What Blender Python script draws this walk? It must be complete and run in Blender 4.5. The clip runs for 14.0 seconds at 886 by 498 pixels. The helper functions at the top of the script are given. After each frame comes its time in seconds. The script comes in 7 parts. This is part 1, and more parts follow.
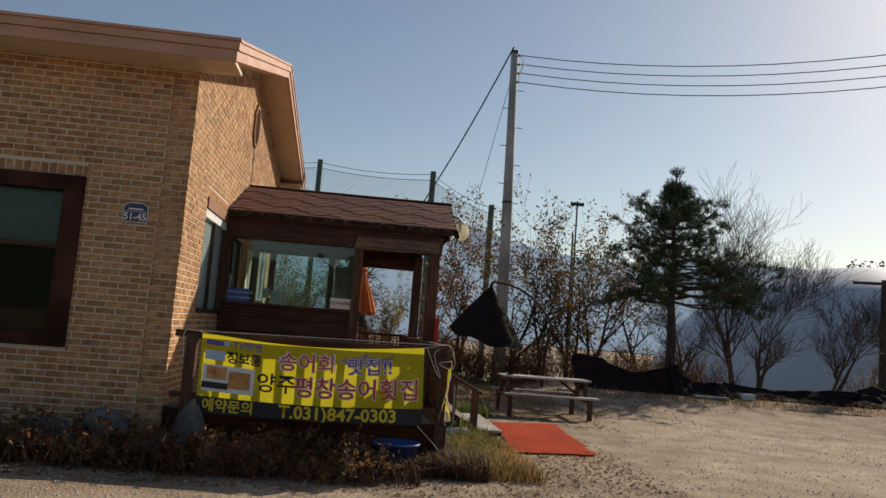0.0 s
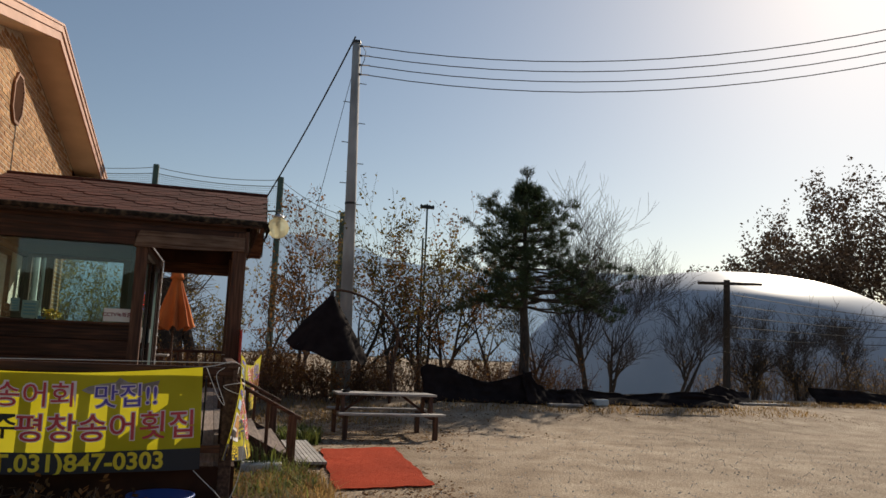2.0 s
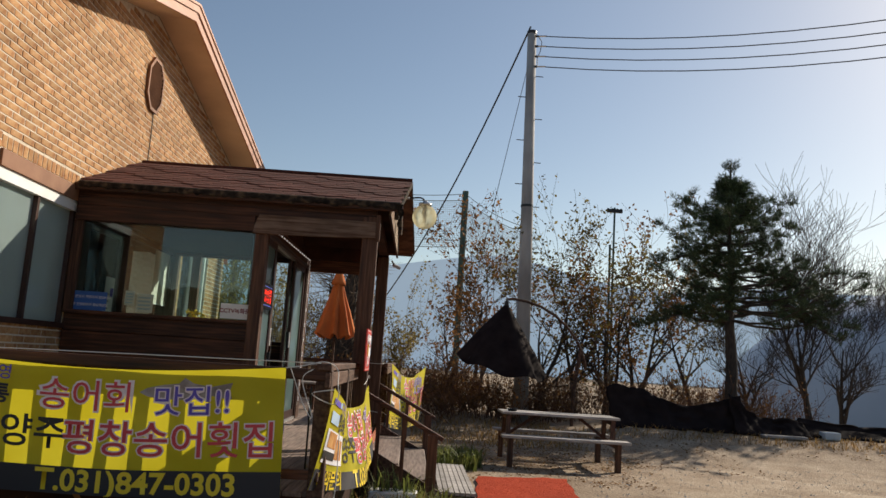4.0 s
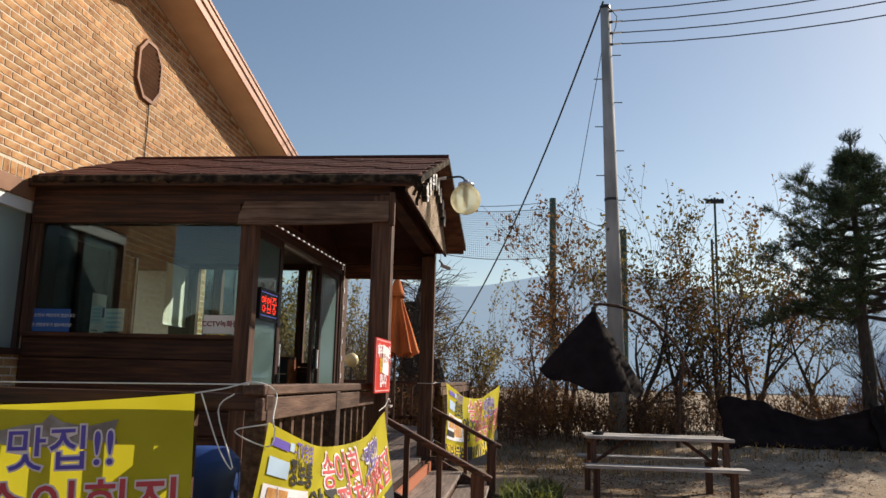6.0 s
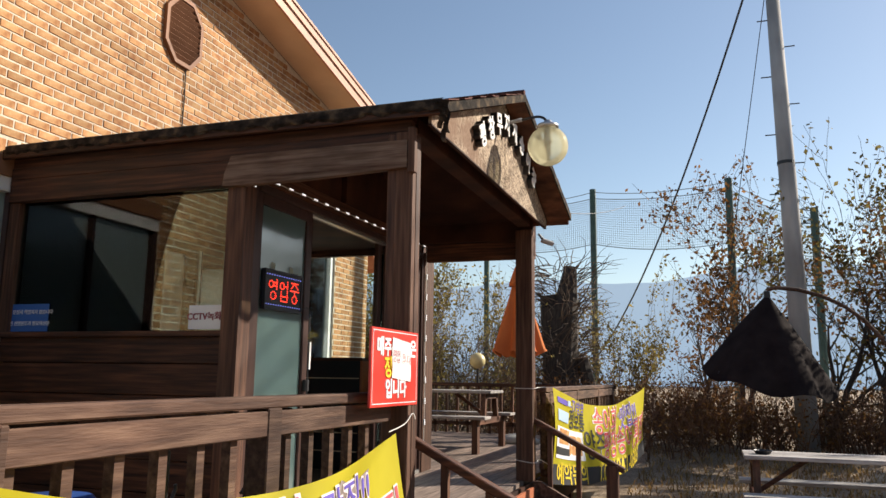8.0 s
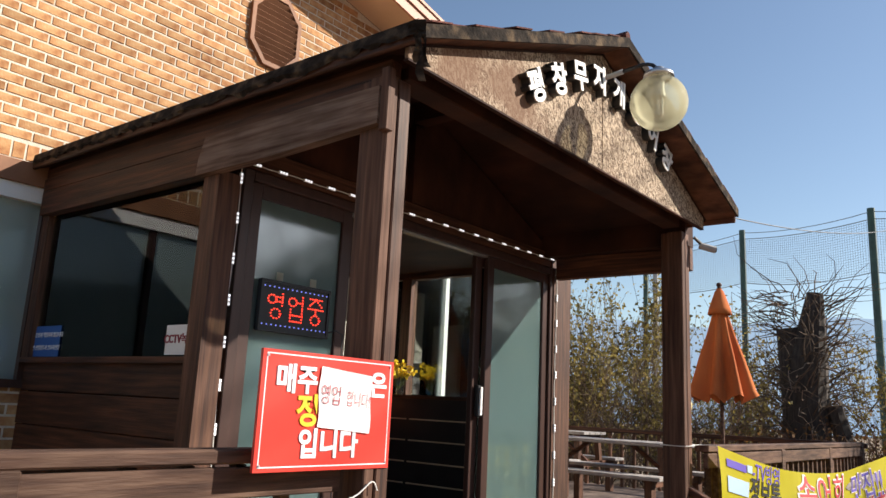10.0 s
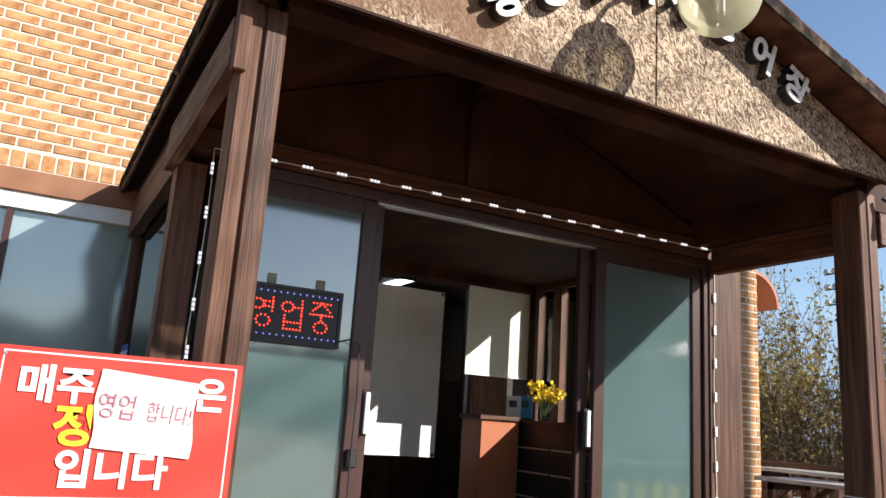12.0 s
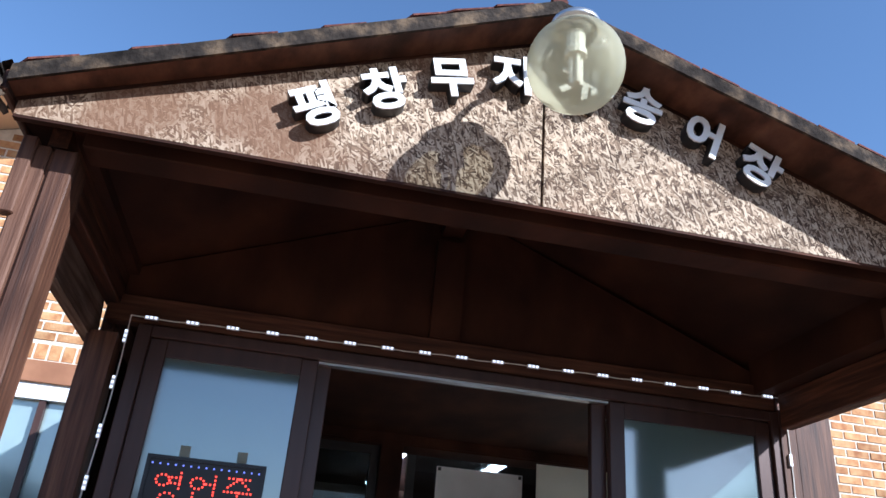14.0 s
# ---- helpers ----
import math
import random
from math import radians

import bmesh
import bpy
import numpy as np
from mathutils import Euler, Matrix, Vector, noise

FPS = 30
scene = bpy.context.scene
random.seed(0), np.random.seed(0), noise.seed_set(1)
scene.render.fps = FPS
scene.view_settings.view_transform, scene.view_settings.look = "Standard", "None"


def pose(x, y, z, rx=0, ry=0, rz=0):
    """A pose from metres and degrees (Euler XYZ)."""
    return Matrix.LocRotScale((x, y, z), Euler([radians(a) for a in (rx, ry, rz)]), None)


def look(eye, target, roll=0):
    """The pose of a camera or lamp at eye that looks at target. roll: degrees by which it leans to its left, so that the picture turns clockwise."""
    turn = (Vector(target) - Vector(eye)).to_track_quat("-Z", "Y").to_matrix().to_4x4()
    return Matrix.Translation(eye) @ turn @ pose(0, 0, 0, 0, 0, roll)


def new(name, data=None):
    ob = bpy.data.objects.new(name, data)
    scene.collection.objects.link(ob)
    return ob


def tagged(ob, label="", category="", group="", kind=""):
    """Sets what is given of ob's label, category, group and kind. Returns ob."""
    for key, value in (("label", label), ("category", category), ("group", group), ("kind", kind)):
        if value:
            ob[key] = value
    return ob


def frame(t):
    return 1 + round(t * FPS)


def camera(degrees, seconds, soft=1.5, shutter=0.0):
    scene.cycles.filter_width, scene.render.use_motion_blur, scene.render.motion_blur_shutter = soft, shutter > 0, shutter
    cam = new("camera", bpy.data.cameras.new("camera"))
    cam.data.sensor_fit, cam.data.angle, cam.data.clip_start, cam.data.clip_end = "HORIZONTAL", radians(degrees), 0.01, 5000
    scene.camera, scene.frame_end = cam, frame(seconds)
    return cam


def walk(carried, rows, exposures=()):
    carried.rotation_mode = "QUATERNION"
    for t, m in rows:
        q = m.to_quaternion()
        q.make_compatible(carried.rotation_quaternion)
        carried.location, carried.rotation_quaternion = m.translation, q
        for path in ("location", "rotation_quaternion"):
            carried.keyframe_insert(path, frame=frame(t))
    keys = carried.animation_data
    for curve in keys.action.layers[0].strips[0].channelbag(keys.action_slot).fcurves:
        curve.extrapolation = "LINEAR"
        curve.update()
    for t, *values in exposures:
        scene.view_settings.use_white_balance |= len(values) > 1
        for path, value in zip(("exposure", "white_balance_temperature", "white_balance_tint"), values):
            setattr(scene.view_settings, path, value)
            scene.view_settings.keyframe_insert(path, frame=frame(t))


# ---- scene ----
cam = camera(60.0, 14.0)
PATH = [
    (0, (-0.146, 0.837, 1.458), (0.061, 2.815, 1.671), 4.5),
    (0.5, (-0.013, 1.235, 1.466), (0.057, 3.226, 1.64), 3.8),
    (1, (0.178, 1.635, 1.466), (0.255, 3.623, 1.668), 3.8),
    (1.5, (0.382, 2.02, 1.472), (0.728, 3.975, 1.712), 3.0),
    (1.6, (0.443, 2.072, 1.469), (0.846, 4.015, 1.715), 2.7),
    (2, (0.653, 2.398, 1.468), (1.208, 4.301, 1.735), 2.4),
    (2.5, (0.887, 2.803, 1.442), (1.491, 4.695, 1.676), 2.4),
    (3, (1.112, 3.203, 1.411), (1.524, 5.15, 1.61), 2.9),
    (3.5, (1.229, 3.6, 1.367), (1.417, 5.573, 1.636), 3.5),
    (3.7, (1.293, 3.782, 1.362), (1.411, 5.758, 1.645), 3.9),
    (5.8, (1.871, 5.667, 1.354), (1.717, 7.633, 1.685), 1.2),
    (6, (1.931, 5.836, 1.352), (1.728, 7.797, 1.686), 1.4),
    (6.5, (2.072, 6.289, 1.363), (1.661, 8.22, 1.683), 2.3),
    (7, (2.153, 6.75, 1.38), (1.597, 8.644, 1.702), 1.4),
    (7.5, (2.335, 7.228, 1.39), (1.738, 9.109, 1.715), 1.1),
    (8, (2.462, 7.709, 1.394), (1.812, 9.572, 1.722), 0.8),
    (8.2, (2.509, 7.884, 1.41), (1.789, 9.72, 1.74), 0.9),
    (10.3, (2.944, 9.743, 1.467), (1.692, 11.246, 1.885), 2.9),
    (10.5, (2.974, 9.903, 1.461), (1.711, 11.395, 1.887), 2.9),
    (11, (3.035, 10.321, 1.485), (1.644, 11.694, 1.912), 3.0),
    (11.5, (3.066, 10.732, 1.505), (1.546, 11.956, 1.944), 2.2),
    (12, (3.159, 11.104, 1.508), (1.432, 12.012, 1.947), 3.9),
    (12.5, (3.182, 11.485, 1.484), (1.381, 12.24, 1.916), 4.5),
    (13, (3.212, 11.87, 1.486), (1.336, 12.32, 2.013), 4.6),
    (13.5, (3.209, 12.191, 1.523), (1.363, 12.513, 2.222), 5.2),
    (14, (3.123, 12.437, 1.537), (1.351, 12.742, 2.414), 5.0),
]
walk(cam, [(t, look(eye, target, roll)) for t, eye, target, roll in PATH], [(0, 0.08, 7200, 10), (1.2, 0.28, 7200, 10), (2.4, 0.0, 7200, 10), (3.5, 0.22, 7150, 10), (6.5, 0.55, 7000, 10), (8.0, 0.8, 6900, 10), (10.5, 0.88, 6500, 10), (12.5, 1.14, 6000, 10), (14, 1.2, 5200, 10)])

SKY, SUNLIGHT = 0.085, 4.6

# ---- world, sun ----
SUN = Vector((0.35, 0.32, 0.275)).normalized()
elev = math.asin(SUN.z)
world = bpy.data.worlds.new("world")
scene.world = world
world.use_nodes = True
wn, wl = world.node_tree.nodes, world.node_tree.links
sky = wn.new("ShaderNodeTexSky")
sky.sky_type, sky.sun_disc = "NISHITA", False
sky.sun_elevation, sky.sun_rotation = elev, math.atan2(SUN.x, SUN.y)
sky.air_density, sky.dust_density, sky.ozone_density, sky.altitude = 1.0, 0.52, 1.2, 50
wn["Background"].inputs["Strength"].default_value = SKY
wl.new(sky.outputs["Color"], wn["Background"].inputs["Color"])
lamp = bpy.data.lights.new("sun", "SUN")
lamp.energy, lamp.angle, lamp.color = SUNLIGHT, radians(0.55), (1.0, 0.93, 0.83)
sun = new("sun", lamp)
sun.matrix_world = look(SUN * 60, (0, 0, 0))


# ---- materials ----
def mat(name, color, rough=0.6, metal=0.0, spec=0.5):
    m = bpy.data.materials.new(name)
    m.use_nodes = True
    b = m.node_tree.nodes["Principled BSDF"]
    b.inputs["Base Color"].default_value = (*color, 1)
    b.inputs["Roughness"].default_value = rough
    b.inputs["Metallic"].default_value = metal
    b.inputs["Specular IOR Level"].default_value = spec
    return m


def nodes_of(m):
    return m.node_tree.nodes, m.node_tree.links, m.node_tree.nodes["Principled BSDF"]


def grain(m, colors, scale=8.0, stretch=(1, 1, 1), detail=6.0, bump=0.2, bump_scale=None, blotch=0.25, blotch_scale=0.9, rand=0.0, rough_var=0.0, dist=0.01):
    """Colour from noise between colors, a larger stain, a random tone for each piece and a relief."""
    n, l, b = nodes_of(m)
    tc = n.new("ShaderNodeTexCoord")
    mp = n.new("ShaderNodeMapping")
    mp.inputs["Scale"].default_value = stretch
    l.new(tc.outputs["Object"], mp.inputs["Vector"])
    ns = n.new("ShaderNodeTexNoise")
    ns.inputs["Scale"].default_value, ns.inputs["Detail"].default_value = scale, detail
    l.new(mp.outputs["Vector"], ns.inputs["Vector"])
    ramp = n.new("ShaderNodeValToRGB")
    els = ramp.color_ramp.elements
    while len(els) < len(colors):
        els.new(0.5)
    for i, c in enumerate(colors):
        els[i].position = 0.3 + 0.4 * i / max(1, len(colors) - 1)
        els[i].color = (*c, 1)
    l.new(ns.outputs["Fac"], ramp.inputs["Fac"])
    n2 = n.new("ShaderNodeTexNoise")
    n2.inputs["Scale"].default_value, n2.inputs["Detail"].default_value = blotch_scale, 3
    l.new(tc.outputs["Object"], n2.inputs["Vector"])
    mr = n.new("ShaderNodeMapRange")
    mr.inputs["From Min"].default_value, mr.inputs["From Max"].default_value = 0.3, 0.7
    mr.inputs["To Min"].default_value, mr.inputs["To Max"].default_value = 1 - blotch, 1 + blotch
    l.new(n2.outputs["Fac"], mr.inputs["Value"])
    value = mr.outputs["Result"]
    if rand:
        oi, gi, add, fr, r2, mul = (n.new("ShaderNodeObjectInfo"), n.new("ShaderNodeNewGeometry"), n.new("ShaderNodeMath"), n.new("ShaderNodeMath"),
                                    n.new("ShaderNodeMapRange"), n.new("ShaderNodeMath"))
        l.new(oi.outputs["Random"], add.inputs[0])
        l.new(gi.outputs["Random Per Island"], add.inputs[1])
        fr.operation = "FRACT"
        l.new(add.outputs[0], fr.inputs[0])
        r2.inputs["To Min"].default_value, r2.inputs["To Max"].default_value = 1 - rand, 1 + rand
        l.new(fr.outputs[0], r2.inputs["Value"])
        mul.operation = "MULTIPLY"
        l.new(value, mul.inputs[0])
        l.new(r2.outputs["Result"], mul.inputs[1])
        value = mul.outputs[0]
    vm = n.new("ShaderNodeVectorMath")
    vm.operation = "SCALE"
    l.new(ramp.outputs["Color"], vm.inputs[0])
    l.new(value, vm.inputs["Scale"])
    l.new(vm.outputs["Vector"], b.inputs["Base Color"])
    if bump:
        n3 = n.new("ShaderNodeTexNoise")
        n3.inputs["Scale"].default_value, n3.inputs["Detail"].default_value = bump_scale or scale * 3, 5
        l.new(mp.outputs["Vector"], n3.inputs["Vector"])
        bp = n.new("ShaderNodeBump")
        bp.inputs["Strength"].default_value, bp.inputs["Distance"].default_value = bump, dist
        l.new(n3.outputs["Fac"], bp.inputs["Height"])
        l.new(bp.outputs["Normal"], b.inputs["Normal"])
    if rough_var:
        r3 = n.new("ShaderNodeMapRange")
        base = b.inputs["Roughness"].default_value
        r3.inputs["To Min"].default_value, r3.inputs["To Max"].default_value = base - rough_var, base + rough_var
        l.new(ns.outputs["Fac"], r3.inputs["Value"])
        l.new(r3.outputs["Result"], b.inputs["Roughness"])
    return m


def glass(name, tint=(0.75, 0.9, 0.86), rough=0.0, mixed=0.9):
    """A thin pane: clear or milky, with the gloss of glass."""
    m = bpy.data.materials.new(name)
    m.use_nodes = True
    n, l = m.node_tree.nodes, m.node_tree.links
    n.remove(n["Principled BSDF"])
    tr, gl, fr, mx = n.new("ShaderNodeBsdfTransparent"), n.new("ShaderNodeBsdfGlossy"), n.new("ShaderNodeFresnel"), n.new("ShaderNodeMixShader")
    tr.inputs["Color"].default_value = (*tint, 1)
    gl.inputs["Roughness"].default_value = rough
    fr.inputs["IOR"].default_value = mixed
    l.new(fr.outputs["Fac"], mx.inputs["Fac"])
    l.new(tr.outputs["BSDF"], mx.inputs[1])
    l.new(gl.outputs["BSDF"], mx.inputs[2])
    l.new(mx.outputs["Shader"], n["Material Output"].inputs["Surface"])
    return m


def glow(name, color, strength):
    m = mat(name, color, 0.5)
    b = m.node_tree.nodes["Principled BSDF"]
    b.inputs["Emission Color"].default_value = (*color, 1)
    b.inputs["Emission Strength"].default_value = strength
    return m


BRICK = grain(mat("brick", (0.5, 0.28, 0.14), 0.85, spec=0.2), [(0.29, 0.122, 0.052), (0.42, 0.222, 0.1), (0.5, 0.305, 0.152)], 14, bump=0.35, bump_scale=60, blotch=0.1, rand=0.24, dist=0.006)
MORTAR = grain(mat("mortar", (0.6, 0.52, 0.42), 0.95, spec=0.1), [(0.55, 0.475, 0.375), (0.7, 0.62, 0.51)], 20, bump=0.4, bump_scale=90, blotch=0.12)
CONCRETE = grain(mat("concrete", (0.4, 0.39, 0.37), 0.9), [(0.3, 0.29, 0.27), (0.44, 0.43, 0.4)], 5, bump=0.3, bump_scale=60)
POLE = grain(mat("pole_concrete", (0.38, 0.37, 0.36), 0.85), [(0.3, 0.29, 0.28), (0.4, 0.39, 0.38)], 6, (1, 1, 0.2), bump=0.2)
DARKWOOD = grain(mat("dark_wood", (0.08, 0.035, 0.02), 0.6, spec=0.35), [(0.034, 0.012, 0.006), (0.08, 0.028, 0.013), (0.13, 0.048, 0.022)], 5, (4, 4, 4), bump=0.25, bump_scale=40, rand=0.25, blotch=0.3)
DARKWOOD_X = grain(mat("dark_wood_along_x", (0.08, 0.035, 0.02), 0.6, spec=0.35), [(0.023, 0.0085, 0.0047), (0.064, 0.023, 0.011), (0.135, 0.05, 0.024)], 5, (0.5, 9, 9), bump=0.25, bump_scale=18, rand=0.25, blotch=0.35)
DARKWOOD_Y = grain(mat("dark_wood_along_y", (0.08, 0.035, 0.02), 0.6, spec=0.35), [(0.035, 0.013, 0.007), (0.085, 0.034, 0.018), (0.14, 0.06, 0.032)], 5, (9, 0.5, 9), bump=0.25, bump_scale=18, rand=0.25, blotch=0.3)
DARKWOOD_Z = grain(mat("dark_wood_upright", (0.08, 0.035, 0.02), 0.6, spec=0.35), [(0.035, 0.014, 0.008), (0.085, 0.036, 0.02), (0.14, 0.065, 0.036)], 5, (9, 9, 0.5), bump=0.25, bump_scale=18, rand=0.25, blotch=0.3)
RAILWOOD = grain(mat("weathered_rail_wood", (0.18, 0.11, 0.08), 0.75, spec=0.3), [(0.038, 0.018, 0.012), (0.085, 0.044, 0.029), (0.145, 0.084, 0.056)], 5, (7, 0.6, 7), bump=0.3, bump_scale=20, rand=0.2, blotch=0.35)
DECKWOOD = grain(mat("deck_wood", (0.13, 0.09, 0.07), 0.75), [(0.09, 0.06, 0.045), (0.17, 0.12, 0.095), (0.24, 0.18, 0.15)], 5, (8, 0.6, 8), bump=0.3, bump_scale=20, rand=0.25)
GREYWOOD = grain(mat("grey_wood", (0.3, 0.27, 0.25), 0.8), [(0.2, 0.17, 0.15), (0.34, 0.31, 0.29), (0.45, 0.42, 0.4)], 5, (0.8, 8, 8), bump=0.3, bump_scale=20, rand=0.2)
# brown stain, with the shade of roof and ceilings blackened into it
DARKPLY = grain(mat("shaded_stained_plywood", (0.03, 0.012, 0.007), 0.75, spec=0.2), [(0.017, 0.006, 0.0035), (0.04, 0.0145, 0.0078), (0.07, 0.026, 0.013)], 2.2, (1, 1.6, 1), bump=0.12, bump_scale=25, rand=0.1, blotch=0.3)
POSTWOOD = grain(mat("weathered_post_wood", (0.1, 0.05, 0.03), 0.7, spec=0.3), [(0.05, 0.022, 0.013), (0.1, 0.047, 0.028), (0.16, 0.085, 0.055)], 5, (9, 9, 0.5), bump=0.3, bump_scale=20, rand=0.2, blotch=0.3)
STAINPLY = grain(mat("stained_overhang_plywood", (0.1, 0.045, 0.025), 0.7, spec=0.3), [(0.035, 0.0125, 0.006), (0.085, 0.034, 0.017), (0.14, 0.063, 0.034)], 7, (1, 1.8, 1), bump=0.2, bump_scale=30, rand=0.08, blotch=0.45, blotch_scale=3.0)
WEATHER_X = grain(mat("weathered_board", (0.15, 0.1, 0.075), 0.8, spec=0.2), [(0.07, 0.035, 0.022), (0.14, 0.09, 0.065), (0.21, 0.15, 0.115)], 5, (0.6, 9, 9), bump=0.4, bump_scale=20, blotch=0.4, blotch_scale=2.5)
FELT = grain(mat("roofing_felt", (0.02, 0.017, 0.015), 0.95, spec=0.1), [(0.012, 0.01, 0.009), (0.035, 0.028, 0.023), (0.12, 0.085, 0.055)], 16, bump=0.6, bump_scale=60, blotch=0.3)
OSB = mat("strand_board", (0.42, 0.31, 0.2), 0.8, spec=0.25)
SHINGLE = grain(mat("roof_shingle", (0.09, 0.03, 0.025), 0.9, spec=0.2), [(0.05, 0.02, 0.016), (0.1, 0.036, 0.028), (0.15, 0.06, 0.046)], 90, bump=0.5, bump_scale=260, rand=0.22, blotch=0.2, dist=0.004)
FASCIA = grain(mat("painted_fascia", (0.5, 0.27, 0.18), 0.6), [(0.46, 0.235, 0.15), (0.56, 0.31, 0.21)], 3, (0.5, 0.5, 3), bump=0.05, blotch=0.14)
SOFFIT = grain(mat("soffit_boards", (0.55, 0.38, 0.25), 0.6), [(0.6, 0.45, 0.3), (0.69, 0.53, 0.37)], 3, bump=0.05, blotch=0.1)
METALBROWN = grain(mat("brown_aluminium", (0.06, 0.03, 0.024), 0.38, 0.2), [(0.05, 0.025, 0.02), (0.075, 0.038, 0.03)], 4, (4, 4, 0.4), bump=0.03, blotch=0.15)
SILVER = mat("aluminium", (0.6, 0.6, 0.6), 0.35, 0.9)
WHITE = grain(mat("white_plastic", (0.8, 0.8, 0.78), 0.45), [(0.74, 0.74, 0.72), (0.84, 0.84, 0.82)], 4, bump=0.02, blotch=0.06)
FROST = grain(mat("milky_glass", (0.1, 0.17, 0.175), 0.08, spec=0.5), [(0.1, 0.165, 0.166), (0.15, 0.23, 0.226)], 1.2, bump=0.0, blotch=0.15)
nodes_of(FROST)[2].inputs["IOR"].default_value = 3.8
n, l, b = nodes_of(FROST)
ft, fx = n.new("ShaderNodeBsdfTranslucent"), n.new("ShaderNodeMixShader")
ft.inputs["Color"].default_value = (0.8, 0.92, 0.9, 1)
fx.inputs["Fac"].default_value = 0.4
l.new(b.outputs["BSDF"], fx.inputs[1])
l.new(ft.outputs["BSDF"], fx.inputs[2])
l.new(fx.outputs["Shader"], n["Material Output"].inputs["Surface"])
# paler copy for the house windows: reflected sky is lightened into its colour
FROSTPALE = FROST.copy()
FROSTPALE.name = "pale_milky_glass"
for node in FROSTPALE.node_tree.nodes:
    if node.type == "VALTORGB":
        node.color_ramp.elements[0].color, node.color_ramp.elements[1].color = (0.34, 0.43, 0.43, 1), (0.44, 0.53, 0.52, 1)
CLEAR = glass("clear_glass", (0.92, 0.97, 0.95), 0.0, 1.5)
DARKGLASS = glass("tinted_glass", (0.4, 0.48, 0.47), 0.0, 1.36)
WINGLASS = glass("reflective_window_glass", (0.74, 0.86, 0.84), 0.0, 1.55)
BLACKGLASS = glass("smoked_glass", (0.3, 0.32, 0.32), 0.0, 1.5)
GLOBE = glass("lamp_globe", (0.88, 0.87, 0.76), 0.03, 1.4)
n, l = GLOBE.node_tree.nodes, GLOBE.node_tree.links
df, mx2 = n.new("ShaderNodeBsdfTranslucent"), n.new("ShaderNodeMixShader")
df.inputs["Color"].default_value = (0.8, 0.76, 0.58, 1)
mx2.inputs["Fac"].default_value = 0.36
old = n["Material Output"].inputs["Surface"].links[0].from_socket
l.new(old, mx2.inputs[1])
l.new(df.outputs["BSDF"], mx2.inputs[2])
l.new(mx2.outputs["Shader"], n["Material Output"].inputs["Surface"])
BLACK = grain(mat("black_plastic", (0.015, 0.015, 0.017), 0.45), [(0.012, 0.012, 0.014), (0.02, 0.02, 0.022)], 6, bump=0.03)
BLACKCLOTH = grain(mat("black_cloth", (0.014, 0.012, 0.013), 0.95, spec=0.1), [(0.014, 0.009, 0.009), (0.026, 0.018, 0.017)], 4, bump=0.4, bump_scale=25, blotch=0.3)
YELLOW = grain(mat("banner_yellow", (0.75, 0.65, 0.03), 0.6, spec=0.25), [(0.68, 0.58, 0.025), (0.8, 0.7, 0.05)], 2.5, bump=0.06, blotch=0.1)
BANBLACK = mat("banner_black", (0.02, 0.02, 0.025), 0.6)
RED = grain(mat("red_board", (0.7, 0.05, 0.035), 0.35), [(0.66, 0.045, 0.03), (0.74, 0.06, 0.042)], 3, bump=0.0, blotch=0.05)
REDINK = mat("red_ink", (0.62, 0.06, 0.07), 0.6)
BLUEINK = mat("blue_ink", (0.12, 0.08, 0.42), 0.6)
BLACKINK = mat("black_ink", (0.02, 0.02, 0.02), 0.6)
WHITEINK = mat("white_ink", (0.82, 0.8, 0.82), 0.6)
YELLOWINK = mat("yellow_ink", (0.85, 0.62, 0.03), 0.5)
SKYINK = mat("pale_blue_print", (0.45, 0.6, 0.75), 0.6)
PINKINK = mat("pale_edge_ink", (0.85, 0.72, 0.7), 0.6)
PAPER = grain(mat("paper", (0.82, 0.81, 0.8), 0.8), [(0.78, 0.77, 0.76), (0.86, 0.85, 0.84)], 8, bump=0.25, bump_scale=10, blotch=0.05)
IVORY = grain(mat("ivory_cloth", (0.7, 0.68, 0.6), 0.85), [(0.66, 0.64, 0.55), (0.74, 0.72, 0.64)], 3, bump=0.05, blotch=0.06)
ORANGE = grain(mat("umbrella_cloth", (0.6, 0.16, 0.045), 0.85, spec=0.2), [(0.5, 0.12, 0.035), (0.66, 0.2, 0.06)], 4, (1, 1, 0.3), bump=0.25, bump_scale=30, blotch=0.2)
MAT = grain(mat("red_mat", (0.4, 0.045, 0.02), 0.98, spec=0.05), [(0.28, 0.034, 0.017), (0.5, 0.08, 0.037)], 60, bump=0.9, bump_scale=220, blotch=0.18, dist=0.01)
BARK = grain(mat("bark", (0.09, 0.07, 0.055), 0.9), [(0.035, 0.027, 0.022), (0.085, 0.066, 0.052)], 6, (4, 4, 1), bump=0.5, bump_scale=40, rand=0.2)
TWIG = grain(mat("dry_twig", (0.16, 0.11, 0.075), 0.9), [(0.09, 0.06, 0.04), (0.2, 0.14, 0.095)], 2, bump=0.0, rand=0.35)
RUSTTWIG = grain(mat("rusty_twig", (0.16, 0.08, 0.045), 0.9), [(0.09, 0.045, 0.025), (0.22, 0.11, 0.06)], 2, bump=0.0, rand=0.4)
DRYLEAF = grain(mat("dry_leaf", (0.2, 0.1, 0.035), 0.8), [(0.11, 0.05, 0.018), (0.25, 0.125, 0.042)], 2, bump=0.0, rand=0.45)
OAKLEAF = grain(mat("clinging_oak_leaf", (0.09, 0.055, 0.035), 0.85), [(0.09, 0.055, 0.035), (0.22, 0.135, 0.08)], 0.3, bump=0.0, rand=0.4)
